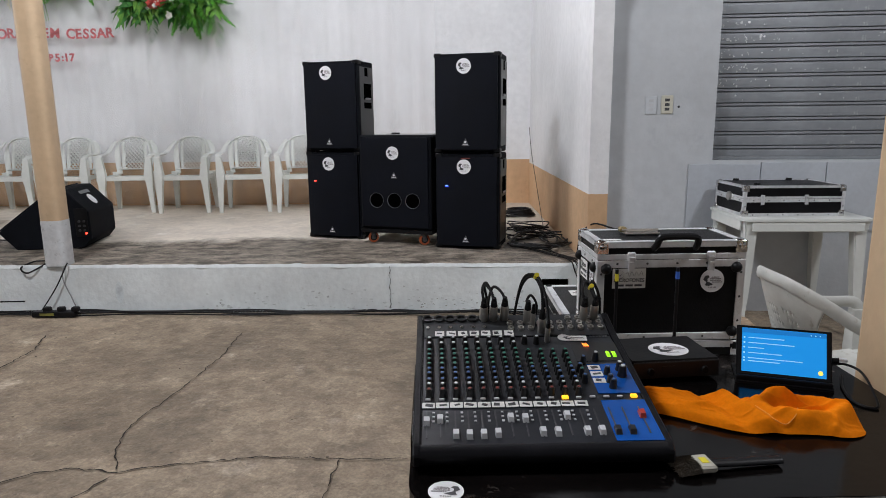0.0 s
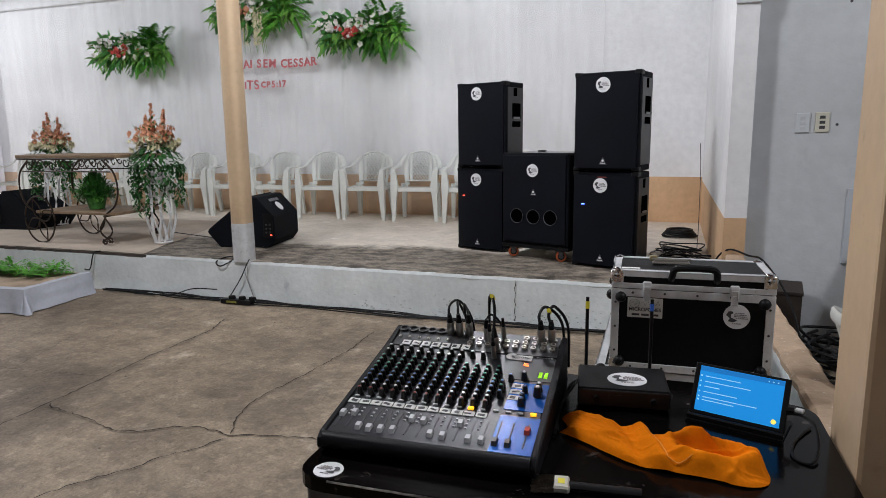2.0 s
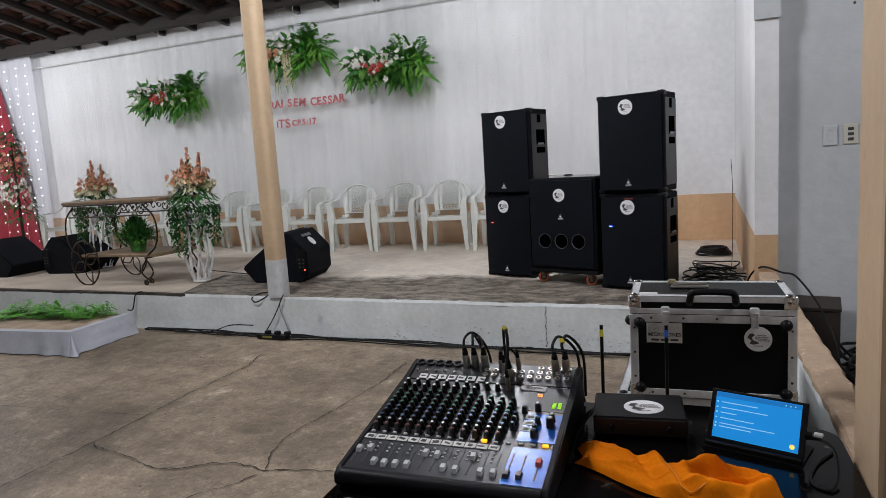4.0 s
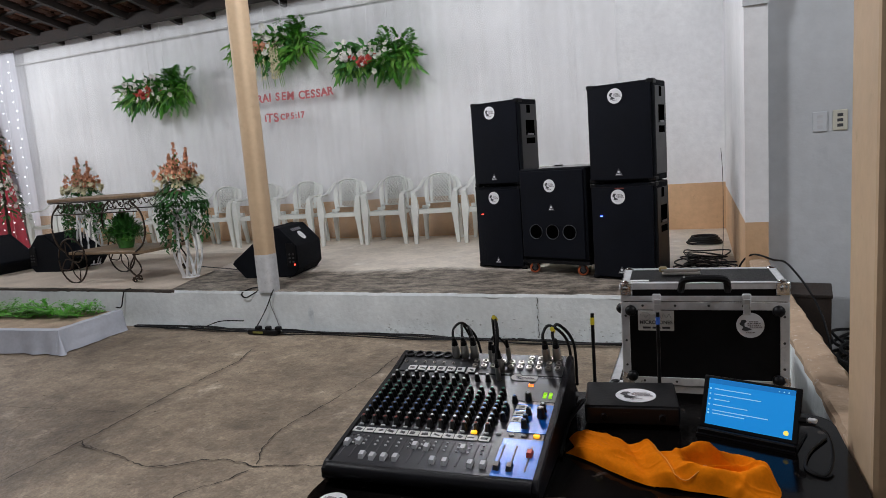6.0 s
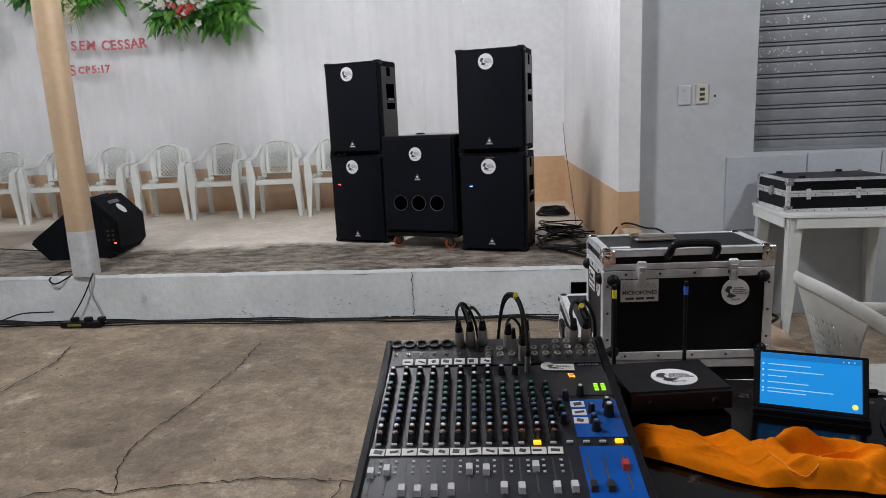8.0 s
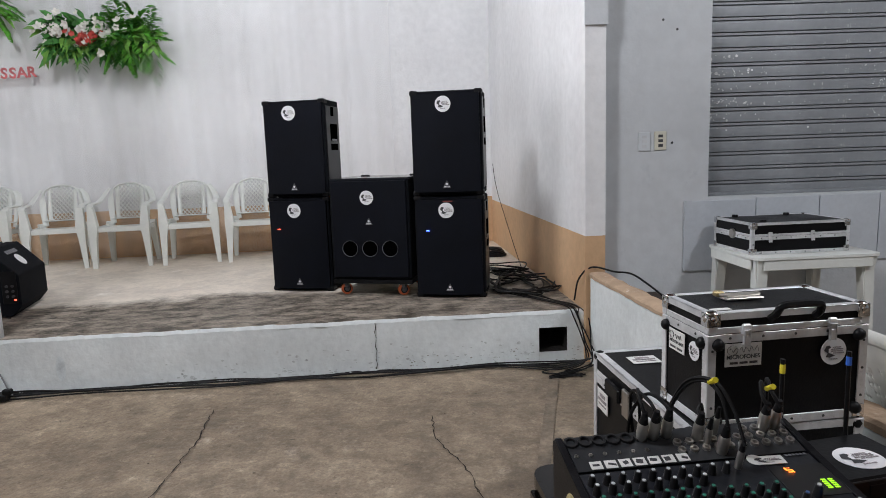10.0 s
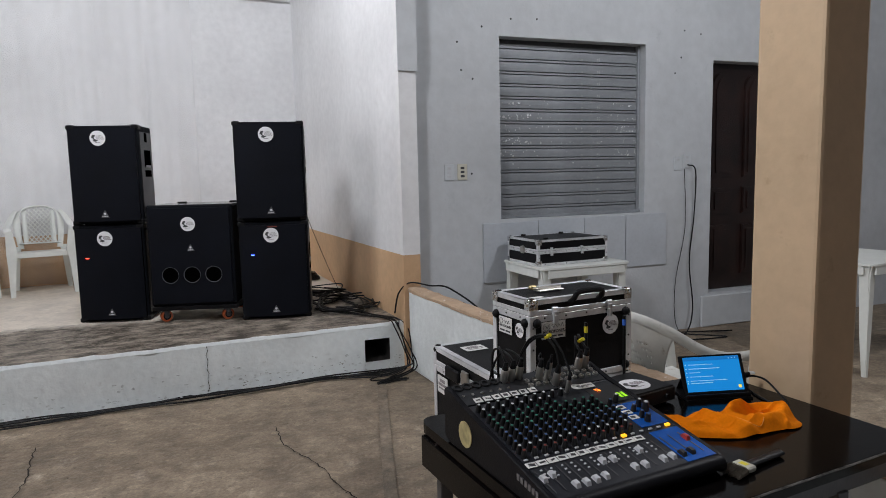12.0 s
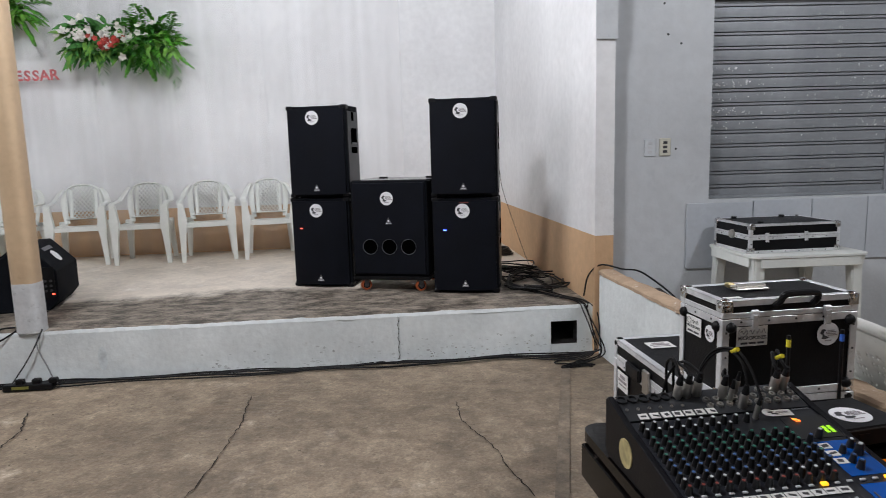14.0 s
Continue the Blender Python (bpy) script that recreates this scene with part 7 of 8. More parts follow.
def cloth_height(u, w):
    """Height of the crumpled cloth over the table at u along it and w across it."""
    bell = lambda d, r: math.exp(-(d / r) ** 2)
    cut = u - 0.4 - 0.2 * (1 - w)
    left = 1 / (1 + math.exp(cut * 110))
    flap = 0.016 + 0.012 * math.sin(math.pi * min(max(w, 0), 1)) + 0.02 * bell(cut + 0.03, 0.06) - 0.008 * bell(cut + 0.13, 0.04)
    flap += 0.006 * bell(w - 0.35 - 0.5 * (u - 0.25), 0.06) * bell(u - 0.3, 0.14) + 0.006 * bell(w - 0.86 + 0.2 * u, 0.07) + 0.005 * bell(w - 0.62 - 0.3 * u, 0.05) * bell(u - 0.1, 0.1)
    cx, cy = (u - 0.74) / 0.19, (w - 0.5) / 0.36
    rr, an = math.hypot(cx, cy), math.atan2(cy, cx)
    rim = 0.92 + 0.1 * math.sin(2 * an + 0.6) + 0.05 * math.sin(3 * an)
    bowl = 0.01 + 0.03 * bell(rr - rim, 0.34) + 0.004 * math.sin(an * 3 + 1.0) * min(1, rr)
    tongue = 0.022 * bell(cy + 0.15 - 0.75 * cx, 0.13) * bell(rr, 0.8)
    tongue += 0.014 * bell(cy - 0.55 + 0.35 * cx, 0.12) * bell(cx + 0.2, 0.7)
    creases = 0.007 * bell(math.sin(an * 2.5 + 2.2 * rr), 0.25) * min(1, rr * rr) * bell(rr - 1.25, 0.5)
    drift = 0.0035 * noise.noise((u * 6, w * 3.4, 3)) + 0.0012 * noise.noise((u * 15, w * 9, 5))
    fold = 0.006 * bell(math.sin(9 * u - 5 * w + 1.5 * noise.noise((u * 3, w * 2, 8))), 0.3) + 0.004 * bell(math.sin(7 * u + 8 * w + 2), 0.2)
    crisp = 0.003 * max(0.0, 1 - 5 * abs(noise.noise((u * 3.4, w * 2.2, 11)))) ** 2 + 0.0025 * max(0.0, 1 - 5 * abs(noise.noise((u * 6.1 + 3, w * 3.7, 17)))) ** 2
    return max(0.004, crisp + 0.85 * left * flap + 0.25 * fold + 1.0 * (1 - left) * (bowl + tongue + creases) + drift)


def cloth_edges(u):
    """The near and far edge of the cloth at u along it."""
    near = -0.05 - 0.09 * math.sin(math.pi * min(0.62, (u + 0.02) * 0.78)) + 0.006 * math.sin(u * 11)
    far = 0.062 - 0.05 * min(1, u / 0.45) + 0.02 * math.sin(math.pi * max(0, u - 0.45) / 0.55) - 0.03 * max(0, u - 0.8) / 0.2 + 0.005 * math.sin(u * 14)
    return near, far


bm = bmesh.new()
nx_, ny_ = 170, 90
g = []
for j in range(ny_ + 1):
    row = []
    for i in range(nx_ + 1):
        u, w = i / nx_, j / ny_
        lo_e, hi_e = cloth_edges(u)
        squeeze = 0.12 + 0.88 * math.sqrt(max(0.0, 1 - max(0, (u - 0.84) / 0.16) ** 2))
        y = (lo_e + hi_e) / 2 + (hi_e - lo_e) * (w - 0.5) * squeeze
        inset = min(u + 0.012, 1.004 - u) * 14
        side = min(w + 0.012, 1.012 - w) * 9
        rim = math.sin(0.5 * math.pi * min(1, inset)) * math.sin(0.5 * math.pi * min(1, side))
        x = 0.415 * u + 0.012 * math.sin(w * 7.5) * max(0, 1 - u * 5)
        row.append(bm.verts.new((x, y, 0.002 + rim * cloth_height(u, w))))
    g.append(row)
for j in range(ny_):
    for i in range(nx_):
        bm.faces.new((g[j][i], g[j][i + 1], g[j + 1][i + 1], g[j + 1][i]))
part("cloth", bm, TOWEL, cloth, smooth=True)
bm = bmesh.new()
hem_pts = []
for w in np.linspace(0.95, 0.08, 20):
    u = 0.39 + 0.2 * (1 - w)
    lo_e, hi_e = cloth_edges(u)
    hem_pts.append((0.415 * u, (lo_e + hi_e) / 2 + (hi_e - lo_e) * (w - 0.5), 0.0028 + cloth_height(u, w) * math.sin(0.5 * math.pi * min(1, min(w + 0.012, 1.012 - w) * 9))))
for u, w in ((0.62, 0.05), (0.665, 0.1), (0.69, 0.22), (0.7, 0.36), (0.68, 0.46), (0.66, 0.5)):
    lo_e, hi_e = cloth_edges(u)
    hem_pts.append((0.415 * u, (lo_e + hi_e) / 2 + (hi_e - lo_e) * (w - 0.5), 0.0028 + cloth_height(u, w)))
tube(bm, spline(hem_pts, 4), 0.0011, 6)
part("hem", bm, HEM, cloth, "pale stitched hem", True)

br_ = thing("paint_brush", "flat paint brush with dark handle lying on the table", "brush", pose(1.093, 1.512, TZ, 0, 0, 11.5) @ Matrix.Diagonal((0.88, 0.88, 0.9, 1)))
bm = bmesh.new()
for k in range(150):
    a, b = r4.uniform(-1, 1), r4.uniform(-1, 1)
    tube(bm, [(0.064, a * 0.024, 0.013 + b * 0.006), (0.045, a * 0.026, 0.012 + b * 0.006), (r4.uniform(0.016, 0.028), a * 0.027 + r4.uniform(-0.003, 0.003), 0.008 + b * 0.004)], 0.0018, 3, r_end=0.0008)
part("bristles", bm, BRISTLE, br_, "grey-brown bristles")
bm = bmesh.new()
box(bm, (0.078, 0.0, 0.0125), (0.034, 0.05, 0.015), bev=0.004)
part("ferrule", bm, M("dull_ferrule", (0.6, 0.58, 0.5), 0.4, metal=0.4, bump=0.1), br_, "pale ferrule")
bm = bmesh.new()
box(bm, (0.078, 0.0, 0.0202), (0.014, 0.02, 0.001))
part("ferrule_mark", bm, YELLOW, br_, "yellow mark")
bm = bmesh.new()
tube(bm, [(0.094, 0, 0.0125), (0.12, 0, 0.012), (0.15, 0, 0.011), (0.2, 0, 0.0105), (0.228, 0, 0.01), (0.235, 0, 0.01)], 0.0125, 10, flat=0.0065)
part("handle", bm, BLACK_PL, br_, "dark handle", True)

# ---- sockets and cables on walls ----
def socket(m, mat, label, holes):
    t = thing("wall_socket", label, "socket", m)
    bm = bmesh.new()
    box(bm, (0, -0.005, 0), (0.078, 0.01, 0.12), bev=0.004)
    part("cover", bm, mat, t)
    for k in range(holes):
        bm = bmesh.new()
        box(bm, (0, -0.0105, 0.03 - 0.03 * k), (0.03, 0.003, 0.018), bev=0.001)
        part("switch", bm, FADER if mat is OUTLET else BADGE_DARK, t)
    return t


socket(pose(1.818, WY, 1.412), OUTLET, "white wall switch plate", 3)
socket(pose(1.922, WY, 1.414), OUTLET_Y, "yellowed wall socket plate", 3)
socket(pose(3.9, WY, 1.45), OUTLET, "white wall switch plate by the door", 1)
socket(pose(3.995, WY, 1.47), OUTLET, "white wall socket with a black plug", 2)
bm = bmesh.new()
tube(bm, spline([(3.995, WY - 0.012, 1.44), (4.05, WY - 0.05, 1.38), (4.06, WY - 0.03, 1.0), (4.02, WY - 0.03, 0.6), (4.04, WY - 0.06, 0.2), (3.9, WY - 0.15, 0.012), (3.6, WY - 0.3, 0.012), (4.1, WY - 0.4, 0.012), (3.8, WY - 0.12, 0.012), (4.3, WY - 0.25, 0.012)], 10), 0.006, 6)
tube(bm, spline([(3.965, WY - 0.012, 1.4), (3.975, WY - 0.02, 0.9), (3.88, WY - 0.02, 0.4), (3.9, WY - 0.05, 0.012), (4.0, WY - 0.3, 0.012)], 8), 0.003, 5)
single("wall_cable", bm, BLACK_RUB, "black cable hanging from the wall socket to the floor", "cable", smooth=True)


def cable(pts, r, label, n=8):
    bm = bmesh.new()
    tube(bm, spline(pts, n), r, 6)
    return single("cable", bm, BLACK_RUB, label, "cable", smooth=True, group="cables")


bx = lambda u, v, z: tuple(B @ Vector((u, v, z)))
r8 = random.Random(31)
for k in range(5):
    off, zz = -0.025 - 0.018 * k, 0.012
    pts = [bx(-3.8 + 0.42 * i, off + r8.uniform(-0.03, 0.03), zz + r8.uniform(0, 0.016)) for i in range(12)]
    pts += [bx(1.2, off - 0.02 - 0.02 * k, 0.02), bx(1.38, -0.06 - 0.05 * k, 0.02 + 0.02 * k)]
    cable(pts, 0.005 + 0.001 * (k % 2), "black cable lying along the foot of the stage", 6)
for k in range(5):
    w = [r8.uniform(-0.03, 0.03) for _ in range(8)]
    cable([bx(0.98 + 0.06 * k, 0.62 - 0.03 * k, 0.352), bx(1.2 + 0.02 * k + w[0], 0.25, 0.36), bx(1.3 + 0.02 * k + w[1], 0.05, 0.358), bx(1.34 + 0.018 * k + w[2], -0.03, 0.3), bx(1.37 + 0.012 * k + w[3], -0.07 - 0.02 * k, 0.16), bx(1.39 + w[4], -0.12 - 0.03 * k, 0.04), bx(1.15 + w[5] * 3, -0.2 - 0.03 * k, 0.01), bx(1.35 + w[6] * 2, -0.32 + w[7] * 2, 0.012)], 0.0045, "black cable running down off the stage corner")
for k in range(5):
    c = Vector(bx(1.13 + 0.02 * k, 0.75, 0.36))
    rad = 0.13 + 0.025 * k
    pts = [(c.x + rad * 1.15 * math.cos(t * 0.7 + k) + r8.uniform(-0.06, 0.05), c.y + rad * 1.7 * math.sin(t * 0.7 + k) + r8.uniform(-0.1, 0.1), 0.354 + 0.008 * k + r8.uniform(0, 0.015)) for t in range(15)]
    cable(pts, 0.0065, "coil of black cable on the stage", 5)
cable([bx(1.36, 0.04, 0.4), bx(1.38, 0.0, 0.55), bx(1.45, -0.05, 0.63), bx(1.55, -0.18, 0.62), bx(1.62, -0.4, 0.62), bx(1.72, -0.8, 0.45), bx(1.8, -1.0, 0.05), bx(1.95, -1.2, 0.012)], 0.006, "black cable laid over the low wall")
bag = Vector(bx(1.16, 2.3, 0.36))
for k in range(4):
    pts = [(bag.x + (0.16 - 0.015 * k) * math.cos(t * 0.65), bag.y + 0.12 * math.sin(t * 0.65), 0.36 + 0.018 * k + r8.uniform(0, 0.008)) for t in range(11)]
    cable(pts, 0.011, "coil of thick black cable in the stage corner", 5)
for k in range(4):
    pts = [(1.95 + 0.25 * math.cos(t * 0.8 + k) + r8.uniform(-0.04, 0.04), 3.35 + 0.3 * math.sin(t * 0.8 + k * 2), 0.012 + 0.008 * k) for t in range(10)]
    cable(pts, 0.006, "tangle of black cable on the floor behind the low wall", 5)
cable([bx(1.22, 0.65, 0.36), bx(1.3, 1.4, 0.36), bx(1.33, 2.3, 0.7), bx(1.34, 2.9, 1.0), bx(1.33, 3.05, 1.25)], 0.003, "thin dark wire up the corner of the stage")
for k in range(2):
    cable([(1.1, 2.075 - 0.02 * k, TZ + 0.005), (1.098, 1.99, TZ + 0.03), (1.09 + 0.008 * k, 1.93, TZ + 0.04), (1.085, 1.86 - 0.015 * k, TZ + 0.022), (1.088, 1.8, TZ + 0.006), (1.1, 1.745 - 0.02 * k, TZ + 0.005)], 0.0035, "black cable bent beside the mixing console")
for k in range(4):
    c = Vector(bx(1.12 + 0.02 * k, 1.15 + 0.12 * k, 0.36))
    pts = [(c.x + 0.15 * math.cos(t * 0.9 + k * 1.7) + r8.uniform(-0.05, 0.05), c.y + 0.24 * math.sin(t * 0.75 + k) + r8.uniform(-0.08, 0.08), 0.354 + 0.006 * k + r8.uniform(0, 0.02)) for t in range(13)]
    cable(pts, 0.006, "tangle of black cable on the stage beside the loudspeakers", 5)
for k in range(9):
    c = Vector((2.02 + r8.uniform(-0.06, 0.06), 4.55 + r8.uniform(-0.12, 0.1), 0))
    pts = [(c.x + (0.17 - 0.008 * k) * math.cos(t * 0.7 + k * 1.3) + r8.uniform(-0.05, 0.05), c.y + 0.26 * math.sin(t * 0.7 + k * 1.3) + r8.uniform(-0.05, 0.05), 0.012 + 0.024 * k + r8.uniform(0, 0.025)) for t in range(13)]
    cable(pts, 0.009, "heap of thick black cable on the floor behind the low wall", 5)
# cables by the post
cable([(-2.25, 4.76, 0.36), (-2.22, 4.7, 0.35), (-2.3, 4.685, 0.2), (-2.4, 4.66, 0.05), (-2.42, 4.62, 0.014)], 0.0045, "black cable dropping from the stage edge")
grey_wire = cable([(-2.24, 4.78, 0.358), (-2.245, 4.71, 0.33), (-2.25, 4.695, 0.25), (-2.2, 4.69, 0.127), (-2.16, 4.68, 0.043), (-2.1, 4.65, 0.012), (-1.98, 4.63, 0.01)], 0.004, "thin grey cable dropping from the stage edge")
grey_wire.data.materials[0] = M("grey_cable_rubber", (0.2, 0.2, 0.205), 0.6, var=0.1, bump=0)
cable([(-2.45, 4.82, 0.36), (-2.52, 4.78, 0.36), (-2.56, 4.7, 0.33), (-2.5, 4.68, 0.3), (-2.42, 4.72, 0.34), (-2.4, 4.8, 0.37)], 0.006, "loop of black cable at the stage edge")
cable([(-3.4, 4.56, 0.012), (-3.0, 4.58, 0.03), (-2.75, 4.6, 0.1), (-2.5, 4.62, 0.11)], 0.005, "black cable rising beside the stage")
cable([(-3.9, 4.66, 0.355), (-3.92, 4.6, 0.34), (-3.95, 4.57, 0.2), (-3.93, 4.5, 0.21)], 0.006, "black cable over the stage edge")
cable([(-2.5, 5.3, 0.353), (-3.0, 5.6, 0.353), (-3.4, 5.65, 0.353), (-4.2, 5.8, 0.36)], 0.005, "black cable across the stage")
strip = thing("power_strip", "black power strip with a yellow label on the floor", "power strip", pose(-2.28, 4.61, 0.004, 0, 0, 4))
bm = bmesh.new()
box(bm, (0, 0, 0.022), (0.3, 0.06, 0.04), bev=0.006)
part("body", bm, BLACK_PL, strip)
bm = bmesh.new()
box(bm, (-0.04, -0.031, 0.024), (0.1, 0.002, 0.018))
part("label_band", bm, M("dull_yellow_label", (0.22, 0.21, 0.04), 0.6, var=0.2, bump=0), strip, "yellow label band")
for k in range(3):
    bm = bmesh.new()
    box(bm, (-0.05 + 0.1 * k, 0, 0.055), (0.05, 0.04, 0.034), bev=0.006)
    part("plug", bm, BLACK_PL, strip)
bm = bmesh.new()
for k in range(40):
    x, y = rnd.uniform(-3.5, 1.0), rnd.uniform(2.2, 4.6)
    s = rnd.uniform(0.003, 0.008)
    box(bm, (x, y, 0.011), (s * 1.6, s, 0.003), None)
single("floor_litter", bm, M("floor_litter", (0.2, 0.16, 0.12), 0.9, var=0.5, scale=2, bump=0), "small crumbs of dirt on the floor", "litter", kind="stuff")


# ---- wrought iron console and flower stands ----
def scroll(c, r0, turns, s=1, n=22, axis="x", start=0.0):
    """A spiral in the plane of x and z (or y and z)."""
    out = []
    for k in range(n + 1):
        a = start + s * turns * 2 * math.pi * k / n
        r = r0 * (1 - 0.85 * k / n)
        d = r * math.cos(a)
        out.append((c[0] + (d if axis == "x" else 0), c[1] + (d if axis == "y" else 0), c[2] + r * math.sin(a)))
    return out


cons = thing("iron_console", "wrought iron console with wooden top, lower shelf and scroll wheels", "console table", pose(-5.06, 4.84, 0.352, 0, 0, 4) @ Matrix.Diagonal((1, 1, 1.18, 1)))
CW, CD = 1.02, 0.62
bm = bmesh.new()
box(bm, (CW / 2, CD / 2, 0.735), (CW + 0.3, CD, 0.03), bev=0.006)
part("wooden_top", bm, TEAK, cons, "weathered wooden top")
bm = bmesh.new()
box(bm, (CW / 2 + 0.06, CD / 2, 0.265), (CW + 0.02, CD, 0.025), bev=0.005)
part("shelf", bm, TEAK, cons, "wooden lower shelf")
for y in (0.0, CD):
    for nm, cx, s in (("side_scroll", 0.0, -1), ("side_scroll", CW, 1)):
        bm = bmesh.new()
        tube(bm, spline([(cx + s * -0.02, y, 0.7), (cx + s * 0.1, y, 0.6), (cx + s * 0.13, y, 0.46), (cx + s * 0.08, y, 0.34), (cx - s * 0.03, y, 0.27)], 8), 0.009, 6)
        part(nm, bm, IRON, cons, smooth=True)
    bm = bmesh.new()
    for k in range(7):
        c = (0.03 + k * 0.155, y, 0.665)
        tube(bm, scroll(c, 0.05, 1.0, 1 if k % 2 else -1), 0.0055, 5)
        tube(bm, scroll((c[0] + 0.075, y, 0.68), 0.035, 0.9, -1 if k % 2 else 1), 0.0055, 5)
    tube(bm, [(-0.06, y, 0.61), (CW + 0.06, y, 0.61)], 0.006, 6)
    tube(bm, [(-0.12, y, 0.715), (CW + 0.12, y, 0.715)], 0.008, 6)
    part("frieze", bm, IRON, cons, "band of small iron scrolls", True)
    bm = bmesh.new()
    tube(bm, [(0.1 + 0.2 * math.cos(a * math.pi / 14), y, 0.2 + 0.2 * math.sin(a * math.pi / 14)) for a in range(28)], 0.0085, 6, close=True)
    for k in range(4):
        a = k * math.pi / 2 + 0.4
        tube(bm, spline([(0.1, y, 0.2), (0.1 + 0.1 * math.cos(a + 0.5), y, 0.2 + 0.1 * math.sin(a + 0.5)), (0.1 + 0.195 * math.cos(a), y, 0.2 + 0.195 * math.sin(a))], 5), 0.006, 5)
        tube(bm, spline([(0.1, y, 0.2), (0.1 + 0.1 * math.cos(a - 0.5), y, 0.2 + 0.1 * math.sin(a - 0.5)), (0.1 + 0.195 * math.cos(a), y, 0.2 + 0.195 * math.sin(a))], 5), 0.006, 5)
    part("scroll_wheel", bm, IRON, cons, "round iron wheel with curled spokes", True)
    bm = bmesh.new()
    for s in (-1, 1):
        tube(bm, spline([(CW - 0.06 + s * 0.015, y, 0.25), (CW - 0.06 - s * 0.075, y, 0.12), (CW - 0.06 + s * 0.06, y, 0.03)], 7) + [Vector(p) for p in scroll((CW - 0.06 + s * 0.035, y, 0.04), 0.035, 0.8, s, 10, start=0)], 0.008, 6)
    part("scroll_leg", bm, IRON, cons, smooth=True)
bm = bmesh.new()
for x in (0.1, CW - 0.06):
    tube(bm, [(x, 0, 0.245), (x, CD, 0.245)], 0.008, 6)
part("cross_rod", bm, IRON, cons)

bm = bmesh.new()
r2 = random.Random(17)
fern = thing("potted_fern", "bushy green fern on the console shelf", "plant", cons.matrix_world @ pose(0.6, 0.25, 0.28))
for k in range(70):
    a = r2.uniform(0, 6.28)
    el = r2.uniform(0.1, 1.4)
    frond(bm, Vector((0.03 * math.cos(a), 0.03 * math.sin(a), 0.1)), Vector((math.cos(a) * math.cos(el), math.sin(a) * math.cos(el), math.sin(el))), r2.uniform(0.16, 0.27), r2)
for k in range(900):
    a, el, q = r2.uniform(0, 6.28), r2.uniform(0.0, 1.5), r2.uniform(0.5, 1.0)
    d = Vector((math.cos(a) * math.cos(el), math.sin(a) * math.cos(el), math.sin(el)))
    leaf(bm, Vector((0, 0, 0.06)) + Vector((d.x * 0.17 * q, d.y * 0.17 * q, d.z * 0.23 * q)), d + Vector((r2.uniform(-0.5, 0.5), r2.uniform(-0.5, 0.5), r2.uniform(0, 0.6))), Vector((0, 0, 1)), r2.uniform(0.05, 0.09), r2.uniform(0.005, 0.01), 0.2)
part("fern_foliage", bm, LEAF_B, fern)
bm = bmesh.new()
for k in range(26):
    a = r2.uniform(0, 6.28)
    frond(bm, Vector((0.03 * math.cos(a), 0.03 * math.sin(a), 0.1)), Vector((math.cos(a), math.sin(a), r2.uniform(0.1, 1.6))), r2.uniform(0.16, 0.25), r2)
part("light_fern", bm, LEAF_A, fern)
bm = bmesh.new()
lathe(bm, [(0.07, 0.0), (0.1, 0.1), (0.09, 0.13)], sides=16)
part("pot", bm, LEAF_B, fern, "green pot")


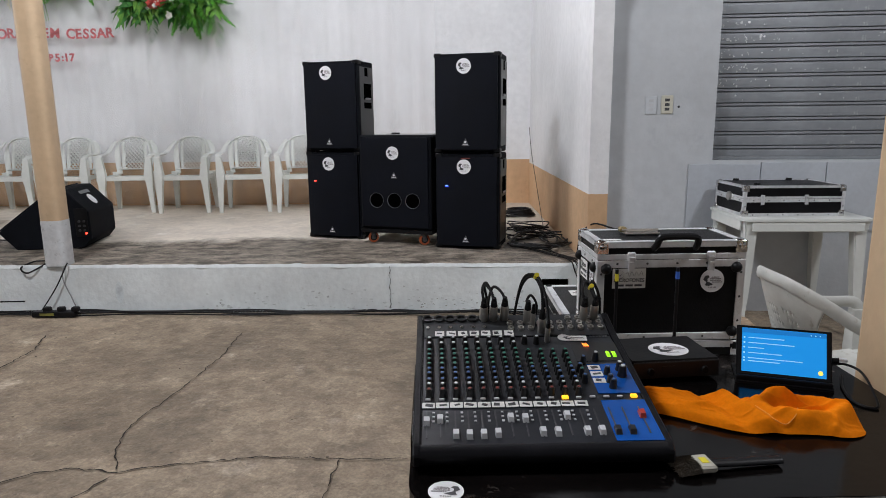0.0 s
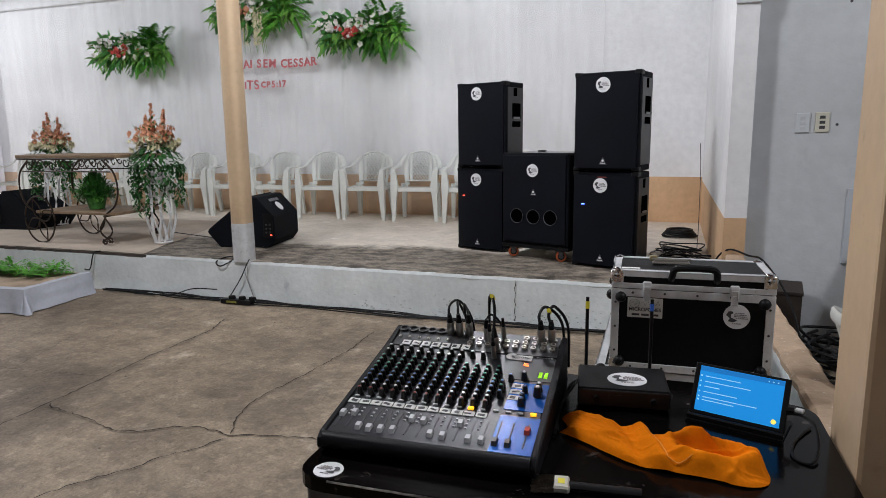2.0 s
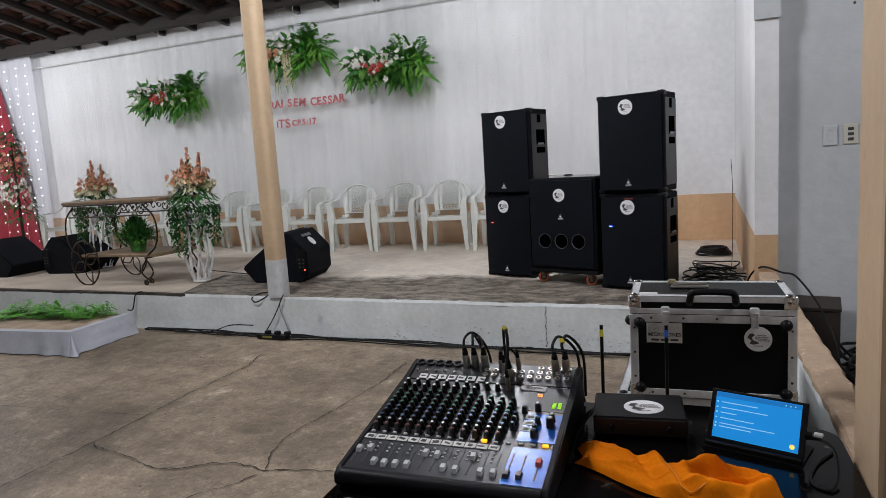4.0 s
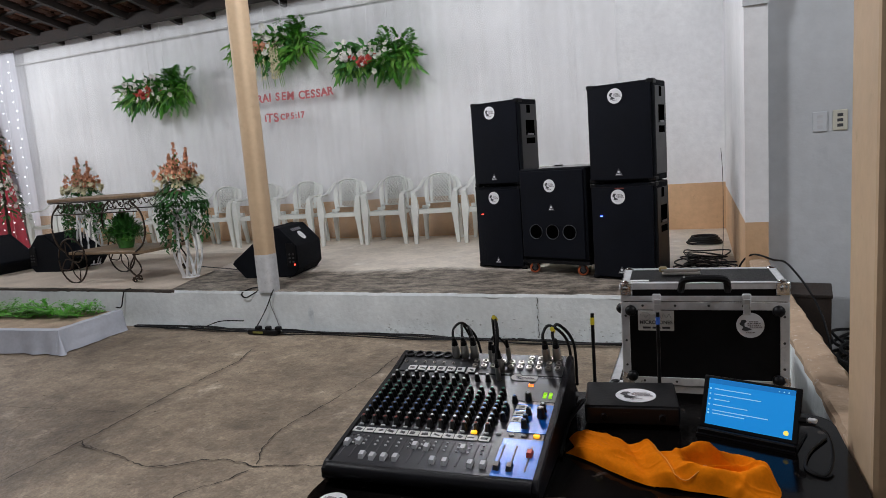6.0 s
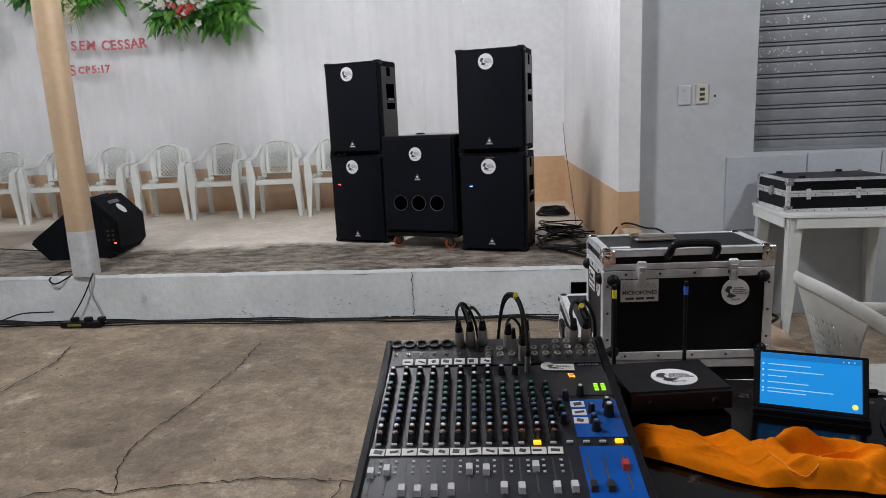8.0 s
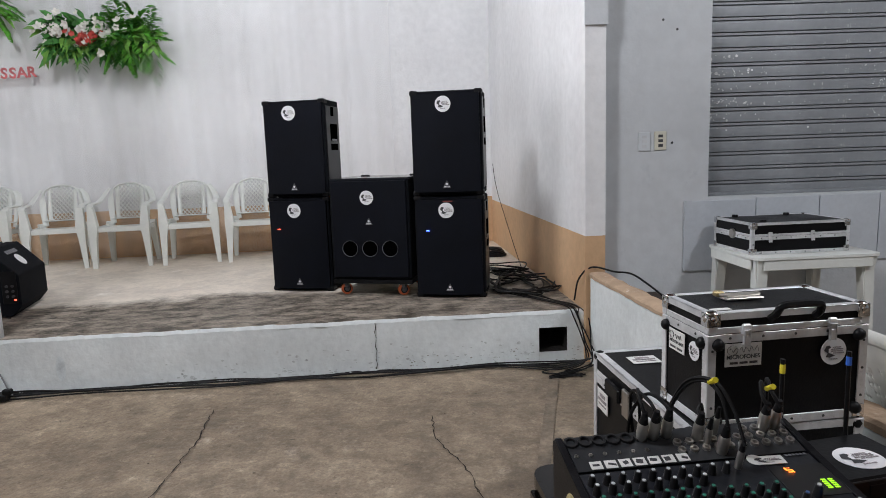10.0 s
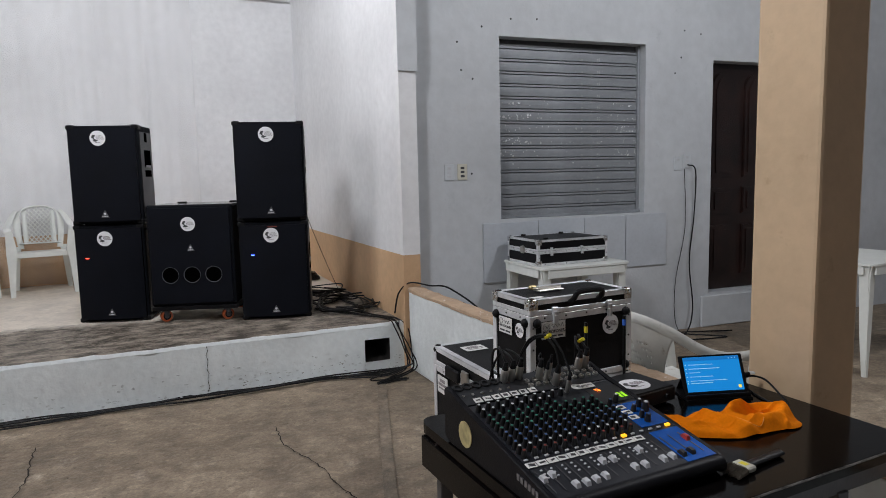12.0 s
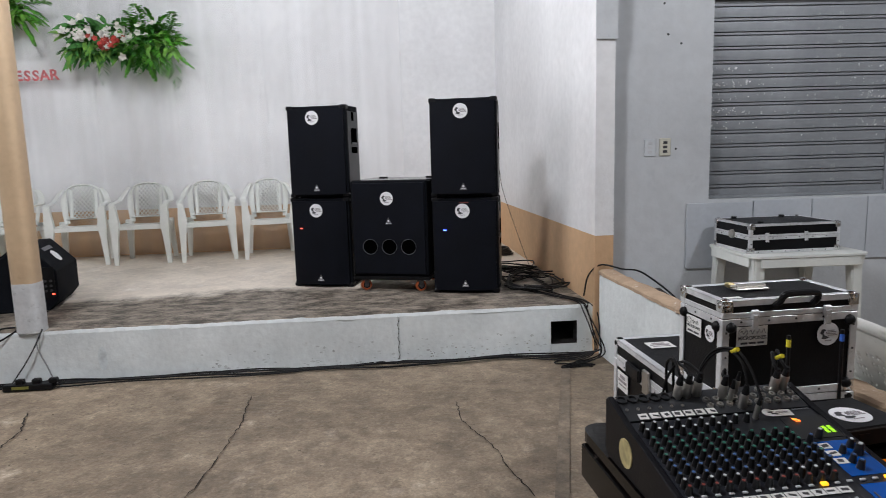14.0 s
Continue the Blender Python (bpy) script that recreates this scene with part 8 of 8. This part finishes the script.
def flower_stand(m, seed):
    r = random.Random(seed)
    t = thing("flower_stand", "tall white cane stand with peach flowers and trailing ivy", "flower stand", m, "flower stands")
    for k in range(10):
        a = k * math.pi / 5
        bm = bmesh.new()
        pts = []
        for j in range(13):
            z = 0.02 + 0.62 * j / 12
            rad = 0.075 + 0.065 * math.sin(math.pi * min(j / 12 * 1.05, 1)) ** 1.2 + (0.03 if j > 10 else 0)
            aa = a + 0.5 * math.sin(j / 12 * math.pi)
            pts.append((rad * math.cos(aa), rad * math.sin(aa), z))
        tube(bm, pts, 0.013, 6, flat=0.006)
        part("cane", bm, CANE, t, smooth=True)
    bm = bmesh.new()
    tube(bm, [(0.08 * math.cos(a), 0.08 * math.sin(a), 0.02) for a in np.linspace(0, 2 * math.pi, 20)[:-1]], 0.009, 6, close=True)
    part("hoop", bm, CANE, t)
    bm = bmesh.new()
    lathe(bm, [(0.08, 0.6), (0.11, 0.64), (0.1, 0.7)], sides=14)
    part("bowl", bm, CANE, t)
    bm = bmesh.new()
    for k in range(34):
        a = r.uniform(0, 6.28)
        rad, ln = r.uniform(0.14, 0.25), r.uniform(0.15, 0.5)
        x, y = rad * math.cos(a), rad * math.sin(a)
        for j in range(int(ln / 0.02)):
            z = 0.78 - 0.02 * j
            for s in range(2):
                leaf(bm, Vector((x + r.gauss(0, 0.014), y + r.gauss(0, 0.014), z)), Vector((r.uniform(-1, 1), r.uniform(-1, 1), r.uniform(-1, 0.2))), Vector((0, 0, 1)), r.uniform(0.03, 0.055), r.uniform(0.008, 0.014), 0.2)
    for k in range(330):
        a, el = r.uniform(0, 6.28), r.uniform(-0.3, 1.3)
        p = Vector((0.22 * math.cos(a) * math.cos(el), 0.22 * math.sin(a) * math.cos(el), 0.8 + 0.2 * math.sin(el)))
        leaf(bm, p * 0.98, Vector((math.cos(a), math.sin(a), r.uniform(-0.6, 0.8))), Vector((0, 0, 1)), r.uniform(0.04, 0.09), r.uniform(0.01, 0.02), 0.4)
    part("ivy", bm, IVY, t, "trailing ivy leaves")
    bm = bmesh.new()
    for k in range(120):
        a, rad = r.uniform(0, 6.28), r.uniform(0.02, 0.24)
        blossom(bm, Vector((rad * math.cos(a), rad * math.sin(a), 1.02 + r.uniform(-0.05, 0.06) - rad * 0.3)), r.uniform(0.025, 0.045), r)
    part("cream_blossom", bm, PETAL_C, t, "cream blossoms")
    bm = bmesh.new()
    for k in range(110):
        a, rad = r.uniform(0, 6.28), r.uniform(0.02, 0.22)
        blossom(bm, Vector((rad * math.cos(a), rad * math.sin(a), 1.05 + r.uniform(-0.06, 0.08))), r.uniform(0.02, 0.04), r)
    for x, y, hh_ in ((-0.1, 0.02, 0.2), (0.02, -0.03, 0.3), (0.1, 0.03, 0.24)):
        for j in range(60):
            q = r.uniform(0, 1)
            blossom(bm, Vector((x + 0.15 * x * q + r.gauss(0, 0.02 * (1.15 - q)), y + r.gauss(0, 0.02 * (1.15 - q)), 1.05 + hh_ * q)), r.uniform(0.016, 0.03) * (1.2 - 0.5 * q), r)
    part("peach_blossom", bm, PETAL_P, t, "peach flower spikes")
    bm = bmesh.new()
    for k in range(90):
        a, rad = r.uniform(0, 6.28), r.uniform(0.0, 0.24)
        leaf(bm, Vector((rad * math.cos(a), rad * math.sin(a), 1.0 + r.uniform(-0.05, 0.3) * (1 - rad * 2.5))), Vector((math.cos(a), math.sin(a), r.uniform(0, 1.5))), Vector((0, 0, 1)), r.uniform(0.03, 0.06), 0.009, 0.2)
    tagged(part("leaf_sprig", bm, LEAF_B, t), "small green sprigs", kind="stuff")
    return t


flower_stand(pose(-3.68, 5.2, 0.352), 41)
flower_stand(pose(-6.05, 5.85, 0.352), 42)

# dressed little tree at the red drape, garland on the step
r6 = random.Random(51)
tree = thing("flower_tree", "tall arrangement of dark leaves with white and coral flowers", "flower arrangement", pose(-8.95, 6.6, 0.352))
bm = bmesh.new()
tube(bm, [(0, 0, 0), (0.02, 0, 0.9), (0, 0.02, 1.75)], 0.03, 8, r_end=0.012)
part("stem", bm, IRON, tree)
bm = bmesh.new()
for k in range(520):
    z = r6.uniform(0.55, 1.95)
    rad = 0.3 * (1 - (z - 0.55) / 1.9) * r6.uniform(0.4, 1)
    a = r6.uniform(0, 6.28)
    leaf(bm, Vector((rad * math.cos(a), rad * math.sin(a), z)), Vector((math.cos(a), math.sin(a), r6.uniform(-0.5, 0.9))), Vector((0, 0, 1)), r6.uniform(0.06, 0.13), r6.uniform(0.012, 0.025), 0.4)
part("foliage", bm, IVY, tree)
for mt, nm, cz, n in ((PETAL_W, "white_blossom", 1.0, 60), (PETAL_P, "coral_blossom", 1.55, 60)):
    bm = bmesh.new()
    for k in range(n):
        a = r6.uniform(0, 6.28)
        blossom(bm, Vector((0.2 * math.cos(a), 0.2 * math.sin(a), cz + r6.gauss(0, 0.12))), r6.uniform(0.03, 0.05), r6)
    part(nm, bm, mt, tree)
bm = bmesh.new()
for k in range(420):
    t_ = r6.uniform(0, 1)
    p = Vector((-1.2 * t_ - 0.12 + r6.gauss(0, 0.02), 0.52 + r6.gauss(0, 0.06), 0.2 + abs(r6.gauss(0, 0.02))))
    frond(bm, p, Vector((r6.uniform(-1, 1), r6.uniform(-1, 0.4), r6.uniform(0.2, 0.9))), r6.uniform(0.12, 0.22), r6, 0.016) if k < 190 else leaf(bm, p, Vector((r6.uniform(-1, 1), r6.uniform(-1, 0.4), r6.uniform(0.1, 0.9))), Vector((0, 0, 1)), r6.uniform(0.05, 0.1), 0.008, 0.4)
single("leaf_garland", bm, LEAF_A, "garland of green fern leaves lying on the step", "garland", step.matrix_world.copy())

# ---- holders and flexes added at the unseen lamp places ----
for (x, y, z), w_, size_ in LAMPS:
    t = thing("lamp_holder", "added holder and flex at the place of an unseen lamp", "lamp", pose(x, y, z + 0.16), "hall bulbs")
    bm = bmesh.new()
    lathe(bm, [(0.02, 0.0), (0.022, 0.06), (0.01, 0.08)], sides=10)
    part("holder", bm, OUTLET, t)
    bm = bmesh.new()
    tube(bm, [(0, 0, 0.08), (0, 0, roof_z(y) - z - 0.1)], 0.004, 5)
    part("flex", bm, STRING, t)
